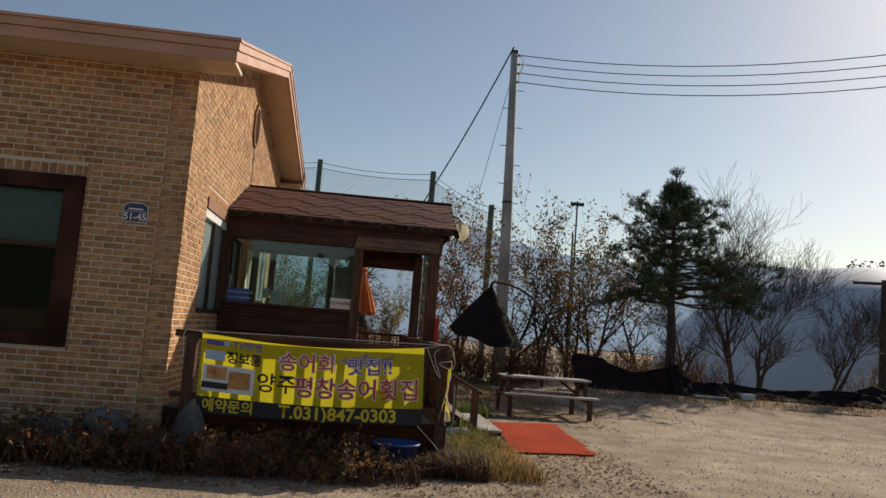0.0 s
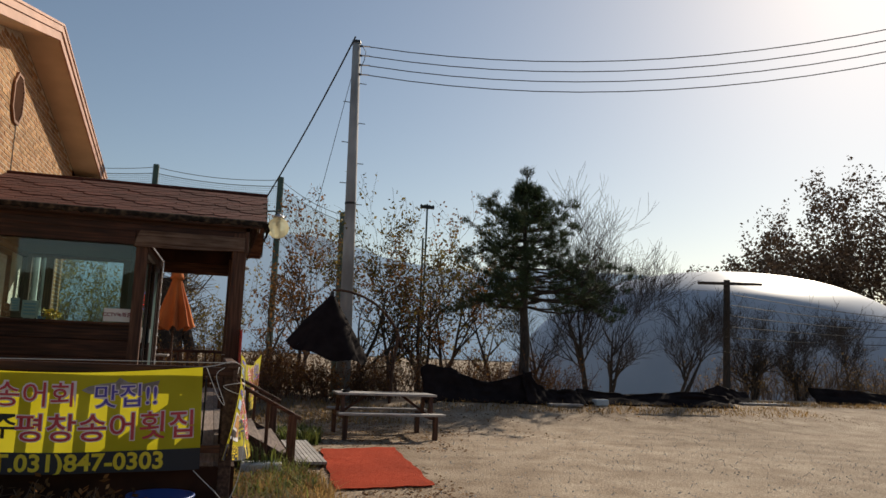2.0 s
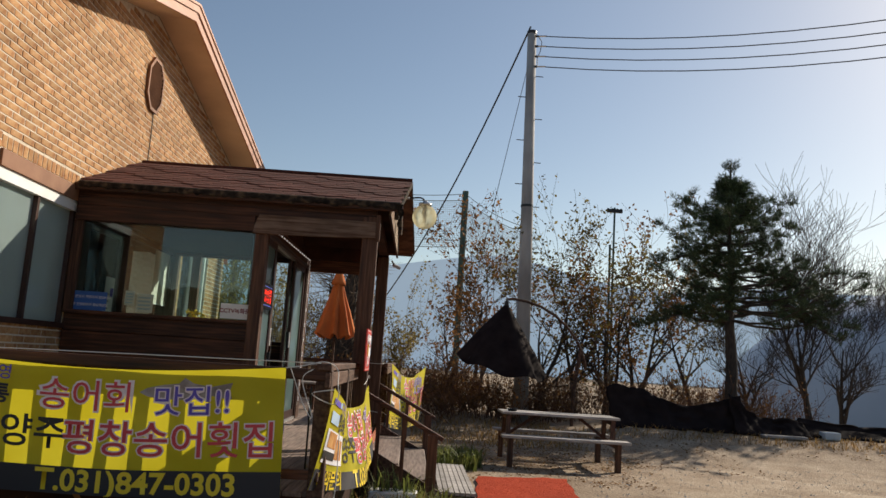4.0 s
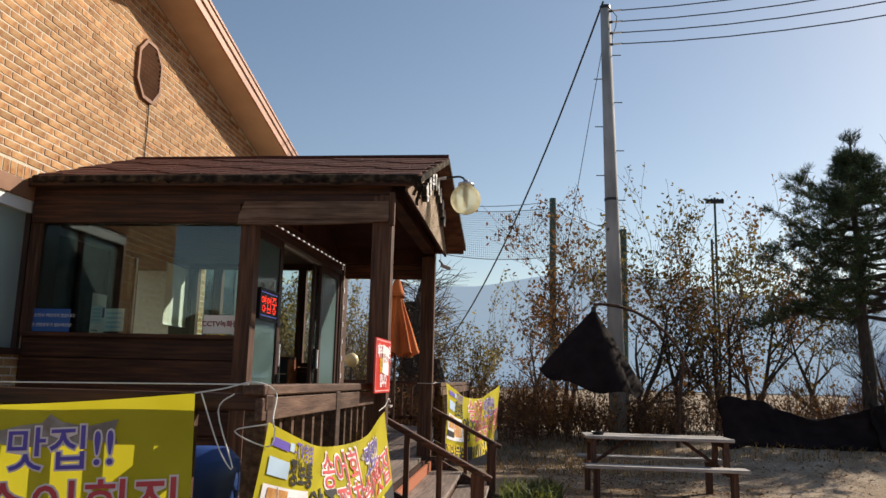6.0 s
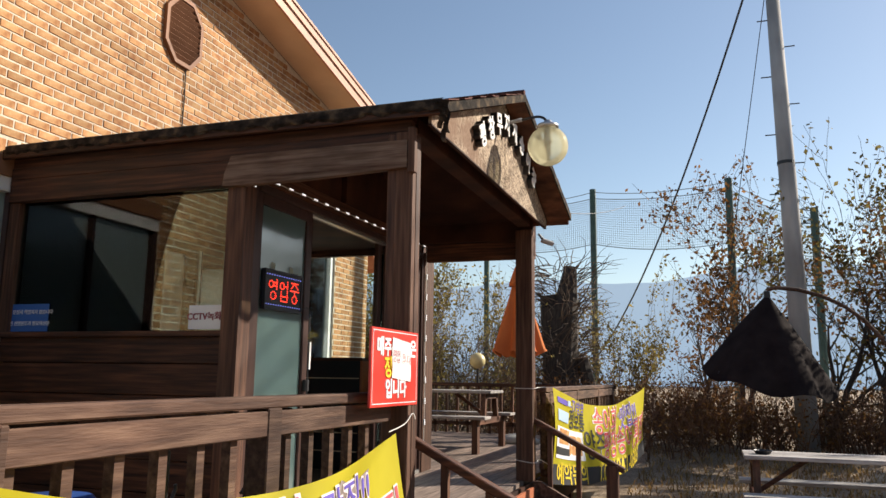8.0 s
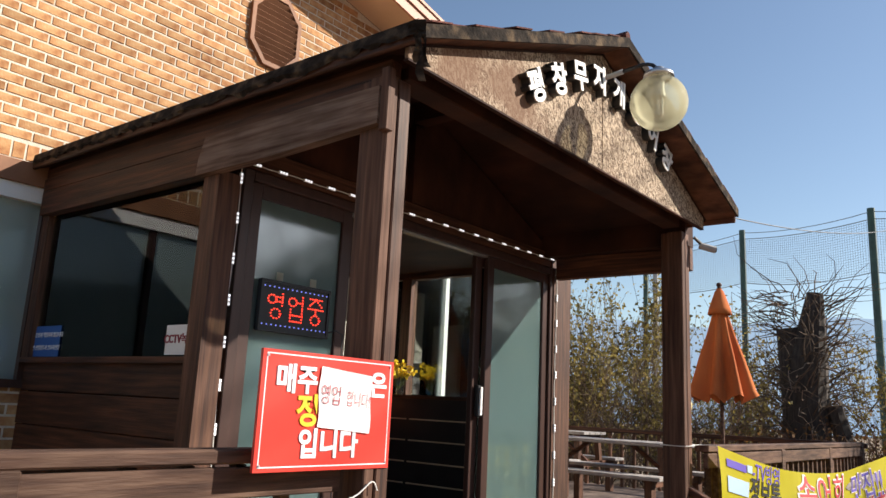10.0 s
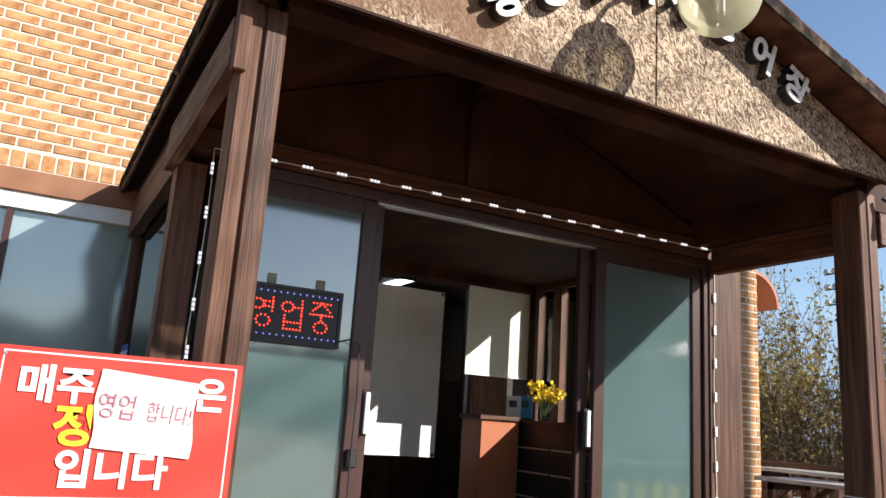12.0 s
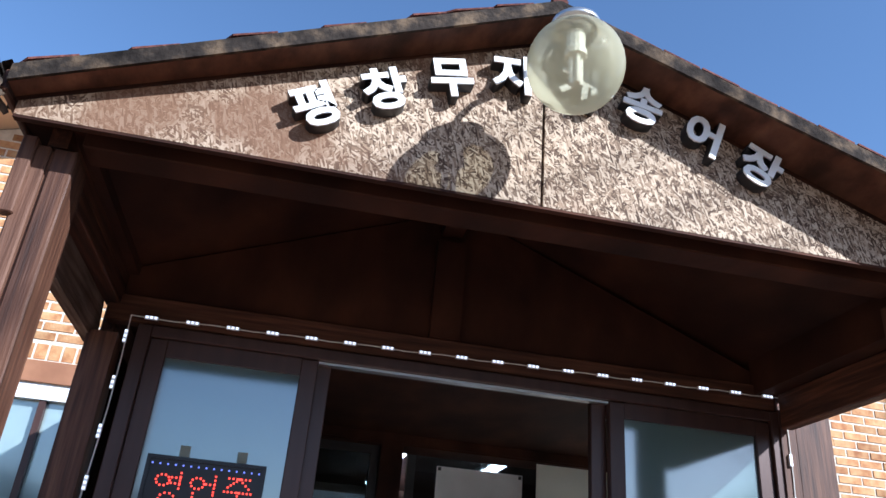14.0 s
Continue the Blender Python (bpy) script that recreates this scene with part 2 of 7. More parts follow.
OLIVELEAF = grain(mat("olive_leaf", (0.16, 0.14, 0.05), 0.75), [(0.08, 0.068, 0.022), (0.22, 0.165, 0.05)], 2, bump=0.0, rand=0.45)
THICKETLEAF = grain(mat("thicket_leaf", (0.16, 0.14, 0.05), 0.75), [(0.14, 0.115, 0.034), (0.34, 0.26, 0.08)], 2, bump=0.0, rand=0.45)
NEEDLE = grain(mat("pine_needle", (0.05, 0.08, 0.03), 0.7), [(0.03, 0.055, 0.02), (0.075, 0.105, 0.04)], 2, bump=0.0, rand=0.45)
GRASS = grain(mat("green_grass", (0.1, 0.14, 0.03), 0.7), [(0.07, 0.1, 0.025), (0.2, 0.2, 0.05)], 3, bump=0.0, rand=0.45)
STRAW = grain(mat("dry_grass", (0.3, 0.18, 0.07), 0.85), [(0.2, 0.105, 0.035), (0.42, 0.27, 0.1)], 3, bump=0.0, rand=0.45)
DEADWEED = grain(mat("dead_weed", (0.14, 0.075, 0.035), 0.9), [(0.06, 0.03, 0.015), (0.2, 0.1, 0.042)], 3, bump=0.0, rand=0.45)
GREENPOLE = grain(mat("green_paint", (0.03, 0.07, 0.055), 0.5), [(0.025, 0.055, 0.045), (0.04, 0.085, 0.065)], 4, bump=0.05)
DOME = grain(mat("dome_membrane", (0.4, 0.44, 0.5), 0.4), [(0.36, 0.4, 0.46), (0.44, 0.48, 0.54)], 0.15, bump=0.05, bump_scale=0.4, blotch=0.08, blotch_scale=0.05)
BLUEPLASTIC = grain(mat("blue_plastic", (0.012, 0.05, 0.2), 0.45), [(0.01, 0.04, 0.17), (0.015, 0.06, 0.24)], 3, bump=0.03)
TERRACOTTA = mat("terracotta_wood", (0.4, 0.12, 0.05), 0.6)
INTERIOR = grain(mat("interior_plaster", (0.5, 0.46, 0.4), 0.9), [(0.46, 0.42, 0.36), (0.54, 0.5, 0.44)], 3, bump=0.05)
DARKFLOOR = grain(mat("interior_floor", (0.09, 0.07, 0.05), 0.5), [(0.07, 0.05, 0.04), (0.11, 0.085, 0.06)], 4, bump=0.05)
CREAM = grain(mat("cream_blind", (0.72, 0.7, 0.6), 0.85), [(0.68, 0.66, 0.56), (0.76, 0.74, 0.65)], 3, bump=0.05, blotch=0.06)
n, l, b = nodes_of(CREAM)
tl, mx3 = n.new("ShaderNodeBsdfTranslucent"), n.new("ShaderNodeMixShader")
tl.inputs["Color"].default_value = (0.9, 0.88, 0.78, 1)
mx3.inputs["Fac"].default_value = 0.8
l.new(b.outputs["BSDF"], mx3.inputs[1])
l.new(tl.outputs["BSDF"], mx3.inputs[2])
l.new(mx3.outputs["Shader"], n["Material Output"].inputs["Surface"])
# thin leaves let some light through
for leafmat in (DRYLEAF, OLIVELEAF, THICKETLEAF, STRAW, GRASS, YELLOW):
    n, l, b = nodes_of(leafmat)
    tl, mxl = n.new("ShaderNodeBsdfTranslucent"), n.new("ShaderNodeMixShader")
    mxl.inputs["Fac"].default_value = 0.45
    l.new(b.inputs["Base Color"].links[0].from_socket, tl.inputs["Color"])
    l.new(b.outputs["BSDF"], mxl.inputs[1])
    l.new(tl.outputs["BSDF"], mxl.inputs[2])
    l.new(mxl.outputs["Shader"], n["Material Output"].inputs["Surface"])
ROCK = grain(mat("dark_rock", (0.12, 0.11, 0.1), 0.9), [(0.06, 0.055, 0.05), (0.16, 0.15, 0.135)], 4, bump=0.5, bump_scale=30)
DARKPANE = grain(mat("dark_green_pane", (0.03, 0.07, 0.06), 0.12, spec=0.2), [(0.025, 0.06, 0.05), (0.04, 0.085, 0.07)], 1, bump=0.0)
SLAT = grain(mat("vent_brown", (0.2, 0.09, 0.045), 0.7), [(0.2, 0.085, 0.04), (0.29, 0.135, 0.068)], 5, bump=0.1)
NET = mat("net", (0.28, 0.32, 0.34), 0.8)
# distance haze is put into the hills' blue colour and glow
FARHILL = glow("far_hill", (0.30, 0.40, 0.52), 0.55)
FARHILL2 = glow("far_hill_painted_haze", (0.42, 0.52, 0.63), 0.6)
WIRE = mat("wire", (0.02, 0.02, 0.022), 0.6)
ROPE = mat("white_rope", (0.7, 0.68, 0.63), 0.85)

# strand board: thin flakes lying at several angles, the topmost by a random height
n, l, b = nodes_of(OSB)
tc = n.new("ShaderNodeTexCoord")
layers = []
for ang_deg, stretch, sc in ((15, 5.0, 33), (60, 4.6, 37), (-30, 4.8, 35), (-75, 4.6, 39)):
    mp, vor = n.new("ShaderNodeMapping"), n.new("ShaderNodeTexVoronoi")
    mp.inputs["Rotation"].default_value = (radians(ang_deg), 0, 0)
    mp.vector_type = "TEXTURE"
    mp.inputs["Scale"].default_value = (1, 1, 1 / stretch)
    mp.inputs["Location"].default_value = (ang_deg * 0.37, ang_deg * 0.11, 0)
    vor.inputs["Scale"].default_value = sc
    l.new(tc.outputs["Object"], mp.inputs["Vector"])
    l.new(mp.outputs["Vector"], vor.inputs["Vector"])
    layers.append(vor)
top = layers[0].outputs["Color"]
for i, vor in enumerate(layers[1:]):
    sep, gt, mix = n.new("ShaderNodeSeparateColor"), n.new("ShaderNodeMath"), n.new("ShaderNodeMixRGB")
    gt.operation = "GREATER_THAN"
    gt.inputs[1].default_value = 0.52 + 0.06 * i
    l.new(vor.outputs["Color"], sep.inputs[0])
    l.new(sep.outputs["Blue"], gt.inputs[0])
    l.new(gt.outputs[0], mix.inputs["Fac"])
    l.new(top, mix.inputs[1])
    l.new(vor.outputs["Color"], mix.inputs[2])
    top = mix.outputs[0]
rampo = n.new("ShaderNodeValToRGB")
rampo.color_ramp.elements[0].position, rampo.color_ramp.elements[1].position = 0.33, 0.71
rampo.color_ramp.elements[0].color, rampo.color_ramp.elements[1].color = (0.075, 0.045, 0.028, 1), (0.5, 0.395, 0.285, 1)
mid_el = rampo.color_ramp.elements.new(0.53)
mid_el.color = (0.27, 0.19, 0.125, 1)
fib = n.new("ShaderNodeTexNoise")
fib.inputs["Scale"].default_value, fib.inputs["Detail"].default_value = 55, 6
l.new(tc.outputs["Object"], fib.inputs["Vector"])
fm = n.new("ShaderNodeMixRGB")
fm.inputs["Fac"].default_value = 0.22
l.new(top, fm.inputs[1])
l.new(fib.outputs["Fac"], fm.inputs[2])
l.new(fm.outputs[0], rampo.inputs["Fac"])
# what is left of the old brown stain: worn away in patches, thicker towards the south end
stn, sgr, smx, spw = n.new("ShaderNodeTexNoise"), n.new("ShaderNodeSeparateXYZ"), n.new("ShaderNodeMixRGB"), n.new("ShaderNodeMapRange")
stn.inputs["Scale"].default_value, stn.inputs["Detail"].default_value = 2.6, 8
l.new(tc.outputs["Object"], stn.inputs["Vector"])
l.new(tc.outputs["Object"], sgr.inputs[0])
sma = n.new("ShaderNodeMath")
sma.operation = "MULTIPLY_ADD"
sma.inputs[1].default_value, sma.inputs[2].default_value = -0.16, 2.46
l.new(sgr.outputs["Y"], sma.inputs[0])
smb = n.new("ShaderNodeMath")
l.new(sma.outputs[0], smb.inputs[0])
l.new(stn.outputs["Fac"], smb.inputs[1])
spw.inputs["From Min"].default_value, spw.inputs["From Max"].default_value = 0.93, 1.12
spw.inputs["To Max"].default_value = 0.82
l.new(smb.outputs[0], spw.inputs["Value"])
l.new(spw.outputs["Result"], smx.inputs["Fac"])
smx.inputs[2].default_value = (0.16, 0.085, 0.048, 1)
l.new(rampo.outputs["Color"], smx.inputs[1])
l.new(smx.outputs[0], b.inputs["Base Color"])
bp = n.new("ShaderNodeBump")
bp.inputs["Strength"].default_value, bp.inputs["Distance"].default_value = 0.35, 0.004
l.new(fm.outputs[0], bp.inputs["Height"])
l.new(bp.outputs["Normal"], b.inputs["Normal"])

# ground: packed sandy soil with gravel, dry leaves near the edges
GROUND = mat("packed_soil", (0.4, 0.33, 0.25), 0.95, spec=0.15)
n, l, b = nodes_of(GROUND)
tc = n.new("ShaderNodeTexCoord")
big, mid, fine = (n.new("ShaderNodeTexNoise") for _ in range(3))
for x, sc, de in ((big, 0.22, 5), (mid, 1.6, 8), (fine, 38, 6)):
    x.inputs["Scale"].default_value, x.inputs["Detail"].default_value = sc, de
    l.new(tc.outputs["Object"], x.inputs["Vector"])
r1 = n.new("ShaderNodeValToRGB")
r1.color_ramp.elements[0].position, r1.color_ramp.elements[1].position = 0.34, 0.66
r1.color_ramp.elements[0].color, r1.color_ramp.elements[1].color = (0.3, 0.23, 0.165, 1), (0.47, 0.39, 0.3, 1)
l.new(mid.outputs["Fac"], r1.inputs["Fac"])
r2 = n.new("ShaderNodeValToRGB")
r2.color_ramp.elements[0].position, r2.color_ramp.elements[1].position = 0.4, 0.62
r2.color_ramp.elements[0].color, r2.color_ramp.elements[1].color = (0.62, 0.58, 0.55, 1), (1.12, 1.1, 1.08, 1)
l.new(fine.outputs["Fac"], r2.inputs["Fac"])
r3 = n.new("ShaderNodeValToRGB")
r3.color_ramp.elements[0].position, r3.color_ramp.elements[1].position = 0.35, 0.65
r3.color_ramp.elements[0].color, r3.color_ramp.elements[1].color = (0.82, 0.78, 0.74, 1), (1.1, 1.08, 1.06, 1)
l.new(big.outputs["Fac"], r3.inputs["Fac"])
m1, m2 = n.new("ShaderNodeMixRGB"), n.new("ShaderNodeMixRGB")
for x in (m1, m2):
    x.blend_type = "MULTIPLY"
    x.inputs["Fac"].default_value = 1
l.new(r1.outputs["Color"], m1.inputs[1])
l.new(r2.outputs["Color"], m1.inputs[2])
l.new(m1.outputs[0], m2.inputs[1])
l.new(r3.outputs["Color"], m2.inputs[2])
l.new(m2.outputs[0], b.inputs["Base Color"])
bp = n.new("ShaderNodeBump")
bp.inputs["Strength"].default_value, bp.inputs["Distance"].default_value = 0.6, 0.03
l.new(fine.outputs["Fac"], bp.inputs["Height"])
l.new(bp.outputs["Normal"], b.inputs["Normal"])


# ---- mesh helpers ----
def part(name, bm, material, parent=None, label="", smooth=False):
    me = bpy.data.meshes.new(name)
    bm.to_mesh(me)
    bm.free()
    return link(name, me, material, parent, label, smooth)


def link(name, me, material, parent=None, label="", smooth=False):
    if material and not me.materials:
        me.materials.append(material)
    if smooth:
        me.polygons.foreach_set("use_smooth", [True] * len(me.polygons))
    ob = new(name, me)
    if parent:
        ob.parent = parent
        if not parent.parent:
            ob.matrix_parent_inverse = parent.matrix_basis.inverted()
    if label:
        ob["label"] = label
    if name == "pane" and material in (CLEAR, WINGLASS):
        ob.visible_shadow = False
    return ob


def thing(name, at, label, category, group="", kind=""):
    ob = new(name)
    ob.empty_display_size = 0.1
    ob.location = at
    ob.matrix_basis = Matrix.Translation(at)
    return tagged(ob, label, category, group, kind)


def box(x0, x1, y0, y1, z0, z1, bm=None, bevel=0.0):
    bm = bm or bmesh.new()
    made = bmesh.ops.create_cube(bm, size=1, matrix=Matrix.Translation(((x0 + x1) / 2, (y0 + y1) / 2, (z0 + z1) / 2)) @ Matrix.Diagonal((abs(x1 - x0), abs(y1 - y0), abs(z1 - z0), 1)))
    if bevel:
        edges = list({e for v in made["verts"] for e in v.link_edges})
        bmesh.ops.bevel(bm, geom=edges, offset=bevel, segments=1, affect="EDGES")
    return bm


def beam(p0, p1, w, h, bm=None, bevel=0.0, up=(0, 0, 1)):
    """A squared timber from p0 to p1; w across, h along up."""
    bm = bm or bmesh.new()
    p0, p1 = Vector(p0), Vector(p1)
    d = (p1 - p0)
    x = d.normalized()
    y = Vector(up).cross(x)
    y = y.normalized() if y.length > 1e-5 else Vector((0, 1, 0))
    z = x.cross(y)
    m = Matrix(((*x, 0), (*y, 0), (*z, 0), (0, 0, 0, 1))).transposed()
    m.translation = (p0 + p1) / 2
    made = bmesh.ops.create_cube(bm, size=1, matrix=m @ Matrix.Diagonal((d.length, w, h, 1)))
    if bevel:
        edges = list({e for v in made["verts"] for e in v.link_edges})
        bmesh.ops.bevel(bm, geom=edges, offset=bevel, segments=1, affect="EDGES")
    return bm


def prism(poly, x0, x1, axis="x", bm=None):
    """A flat outline given by two coordinates, pushed along the axis."""
    bm = bm or bmesh.new()
    def at(a, b, c):
        return (c, a, b) if axis == "x" else ((a, c, b) if axis == "y" else (a, b, c))
    lo = [bm.verts.new(at(a, b, x0)) for a, b in poly]
    hi = [bm.verts.new(at(a, b, x1)) for a, b in poly]
    faces = [bm.faces.new(lo), bm.faces.new(list(reversed(hi)))]
    for i in range(len(poly)):
        j = (i + 1) % len(poly)
        faces.append(bm.faces.new((lo[j], lo[i], hi[i], hi[j])))
    bmesh.ops.recalc_face_normals(bm, faces=faces)
    return bm


def tube(points, radii, sides=8, bm=None, cap=True):
    bm = bm or bmesh.new()
    pts = [Vector(p) for p in points]
    if not hasattr(radii, "__len__"):
        radii = [radii] * len(pts)
    rings = []
    for i, p in enumerate(pts):
        d = (pts[min(i + 1, len(pts) - 1)] - pts[max(i - 1, 0)]).normalized()
        a = d.cross(Vector((0.31, 0.11, 0.94)))
        a = a.normalized() if a.length > 1e-4 else Vector((1, 0, 0))
        b = d.cross(a)
        rings.append([bm.verts.new(p + radii[i] * (math.cos(k * math.tau / sides) * a + math.sin(k * math.tau / sides) * b)) for k in range(sides)])
    for r, s in zip(rings, rings[1:]):
        for k in range(sides):
            bm.faces.new((r[k], r[(k + 1) % sides], s[(k + 1) % sides], s[k]))
    if cap:
        bm.faces.new(list(reversed(rings[0])))
        bm.faces.new(rings[-1])
    return bm


def lathe(profile, at, sides=24, bm=None):
    """A turned body: (radius, height) pairs about the upright through at."""
    bm = bm or bmesh.new()
    rings = []
    for r, z in profile:
        rings.append([bm.verts.new((at[0] + max(r, 1e-4) * math.cos(k * math.tau / sides), at[1] + max(r, 1e-4) * math.sin(k * math.tau / sides), at[2] + z)) for k in range(sides)])
    for r, s in zip(rings, rings[1:]):
        for k in range(sides):
            bm.faces.new((r[k], r[(k + 1) % sides], s[(k + 1) % sides], s[k]))
    return bm


def raw(name, verts, faces, material, parent=None, label="", smooth=False):
    me = bpy.data.meshes.new(name)
    me.from_pydata(verts, [], faces)
    return link(name, me, material, parent, label, smooth)


def letters(text, size, m, material, parent, name="lettering", depth=0.002, thick=0.0):
    """Words as a mesh, centred on the pose m, facing its z."""
    c = bpy.data.curves.new(name, "FONT")
    c.body, c.size, c.align_x, c.align_y, c.extrude, c.offset = text, size, "CENTER", "CENTER", depth, thick
    c.resolution_u = 3
    tmp = bpy.data.objects.new(name, c)
    scene.collection.objects.link(tmp)
    me = bpy.data.meshes.new_from_object(tmp)
    bpy.data.objects.remove(tmp)
    me.transform(m)
    me.materials.clear()
    return link(name, me, material, parent)


def facing(axis, p, roll=0.0):
    """A pose for lettering that faces +x or -y, upright, rolled in its own plane."""
    m = Matrix(((0, 0, 1, p[0]), (1, 0, 0, p[1]), (0, 1, 0, p[2]), (0, 0, 0, 1))) if axis == "x" else Matrix(((1, 0, 0, p[0]), (0, 0, -1, p[1]), (0, 1, 0, p[2]), (0, 0, 0, 1)))
    return m @ Matrix.Rotation(radians(roll), 4, "Z")


class Twigs:
    """Collects tapered limbs and leaves as plain lists."""
    def __init__(self, seed):
        self.rng = random.Random(seed)
        self.v, self.f, self.lv, self.lf = [], [], [], []

    def limb(self, pts, radii, sides=4):
        base = len(self.v)
        for i, p in enumerate(pts):
            d = (pts[min(i + 1, len(pts) - 1)] - pts[max(i - 1, 0)])
            a = d.cross(Vector((0.3, 0.2, 0.93)))
            a = a.normalized() if a.length > 1e-5 else Vector((1, 0, 0))
            b = d.normalized().cross(a)
            for k in range(sides):
                t = k * math.tau / sides
                self.v.append(p + radii[i] * (math.cos(t) * a + math.sin(t) * b))
        for i in range(len(pts) - 1):
            for k in range(sides):
                k2 = (k + 1) % sides
                self.f.append((base + i * sides + k, base + i * sides + k2, base + (i + 1) * sides + k2, base + (i + 1) * sides + k))

    def jitter(self, s):
        return Vector((self.rng.uniform(-s, s), self.rng.uniform(-s, s), self.rng.uniform(-s, s)))

    def leaf(self, p, size, long=2.0):
        d = self.jitter(1).normalized() * size * 0.5
        e = d.cross(self.jitter(1)).normalized() * size * 0.5 / long * 1.2
        i = len(self.lv)
        self.lv += [p - d, p + e, p + d, p - e]
        self.lf.append((i, i + 1, i + 2, i + 3))

    def grow(self, p, d, length, r, level, spec):
        """spec: children, spread, lift, shrink, leaves, leaf size, steps, wobble"""
        kids, spread, lift, shrink, leaves, lsize, steps, wob = spec
        pts, radii = [p], [r]
        for i in range(steps):
            d = (d + self.jitter(wob) + Vector((0, 0, lift * 0.12))).normalized()
            p = p + d * length / steps
            pts.append(p)
            radii.append(max(r * (1 - 0.75 * (i + 1) / steps), 0.0045))
        self.limb(pts, radii, 6 if r > 0.04 else (4 if r > 0.012 else 3))
        if level <= 0:
            for q in pts[1:]:
                for _ in range(leaves):
                    if self.rng.random() < 0.75:
                        self.leaf(q + self.jitter(lsize * 1.4), lsize * self.rng.uniform(0.6, 1.3))
            return
        for k in range(kids):
            i = self.rng.randint(max(1, steps // 3), steps)
            q = pts[i]
            side = d.cross(self.jitter(1)).normalized()
            nd = (d * (1 - spread) + side * spread + Vector((0, 0, lift * 0.3))).normalized()
            self.grow(q, nd, length * shrink * self.rng.uniform(0.7, 1.15), radii[i] * 0.75, level - 1, spec)


def tree(name, at, label, category, seed, stems, height, r, level, spec, bark, leafmat=None, group="", lean=0.12):
    g = Twigs(seed)
    at = Vector(at)
    for s in range(stems):
        d = Vector((g.rng.uniform(-1, 1) * lean * (1 + stems * 0.25), g.rng.uniform(-1, 1) * lean * (1 + stems * 0.25), 1)).normalized()
        g.grow(at + Vector((g.rng.uniform(-1, 1), g.rng.uniform(-1, 1), 0)) * 0.05 * stems - Vector((0, 0, 0.05)), d, height * g.rng.uniform(0.55, 0.75), r * g.rng.uniform(0.7, 1.1), level, spec)
    t = thing(name, at, label, category, group)
    raw("trunk", g.v, g.f, bark, t, "trunk and bare limbs")
    if g.lf and leafmat:
        raw("crown", g.lv, g.lf, leafmat, t, "sparse leaves")
    return t


# ---- ground: one sheet with a low bank along the back of the yard, then falling to the valley ----
def ground_z(x, y):
    bank = 0.32 * min(1, max(0, (y - 17.0) / 3.2)) * min(1, max(0, (x - 3.5) / 2.5))
    back = 0.3 * min(1, max(0, (y - 20.0) / 3)) * min(1, max(0, (4.5 - x) / 2))
    bumps = 0.02 * noise.noise((x * 0.6, y * 0.6, 0)) + 0.008 * noise.noise((x * 2.3, y * 2.3, 3))
    fall = -4.0 * min(1, max(0, (y - 24.5) / 22)) ** 1.2
    return max(bank, back) + bumps * (1 if y < 30 else 0) + fall


def grid(lo, hi, step_near, near):
    out, v = [], lo
    while v < hi:
        out.append(v)
        d = max(0, near[0] - v, v - near[1])
        v += step_near * (1 + d * 0.25)
    return out + [hi]


gx, gy = grid(-1500, 1500, 0.35, (-6, 20)), grid(-1500, 1500, 0.35, (0, 27))
gv = [(x, y, ground_z(x, y)) for y in gy for x in gx]
nx = len(gx)
gf = [(j * nx + i, j * nx + i + 1, (j + 1) * nx + i + 1, (j + 1) * nx + i) for j in range(len(gy) - 1) for i in range(nx - 1)]
tagged(raw("ground", gv, gf, GROUND, smooth=True), "packed sandy yard with gravel, tyre marks and dry leaves", "ground", kind="structure")

# ---- house ----
XE, YS, YN = -2.03, 9.05, 17.4          # brick faces: east gable, south front, north end
RIDGE_Y, RIDGE_Z = 13.1, 5.34           # underside of the roof at the ridge
S_SLOPE, N_SLOPE = 0.29, 0.2


def soffit_z(y):
    return RIDGE_Z - (S_SLOPE * (RIDGE_Y - y) if y < RIDGE_Y else N_SLOPE * (y - RIDGE_Y))


def slab_wall(name, plane, spans, label, thick=0.24, top=None):
    """A wall from upright spans (u0, u1, z0, z1); z1 None: up to the roof. plane: ('x', face, inward)"""
    axis, face, inward = plane
    bm = bmesh.new()
    for u0, u1, z0, z1 in spans:
        poly = [(u0, z0), (u1, z0), (u1, top(u1) if z1 is None else z1), (u0, top(u0) if z1 is None else z1)]
        prism(poly, face, face + inward * thick, axis, bm)
    return tagged(part(name, bm, MORTAR), label, "wall", kind="structure")


east_holes = [(10.15, 11.62, 1.5, 2.84), (11.95, 13.04, 0.5, 2.6), (13.16, 14.72, 0.5, 2.6), (15.1, 16.42, 1.45, 2.97)]
ys = [YS + 0.009, 10.15, 11.62, 11.95, 13.04, RIDGE_Y, 13.16, 14.72, 15.1, 16.42, YN]
spans = []
for a, b2 in zip(ys, ys[1:]):
    hole = [h for h in east_holes if h[0] <= (a + b2) / 2 <= h[1]]
    if hole:
        spans += [(a, b2, 0, hole[0][2]), (a, b2, hole[0][3], None)]
    else:
        spans.append((a, b2, 0, None))
wall_east = slab_wall("wall_east", ("x", XE - 0.0045, -1), spans, "yellow-brown brick gable wall in sunlight", top=soffit_z)
south_holes = [(-5.3, -3.05, 1.0, 2.76)]
south_top = soffit_z(YS) - 0.0
wall_south = slab_wall("wall_south", ("y", YS + 0.0045, 1), [(-11, -5.3, 0, south_top), (-5.3, -3.05, 0, 1.0), (-5.3, -3.05, 2.76, south_top), (-3.05, XE - 0.26, 0, south_top)], "red-brown brick front wall in shade")
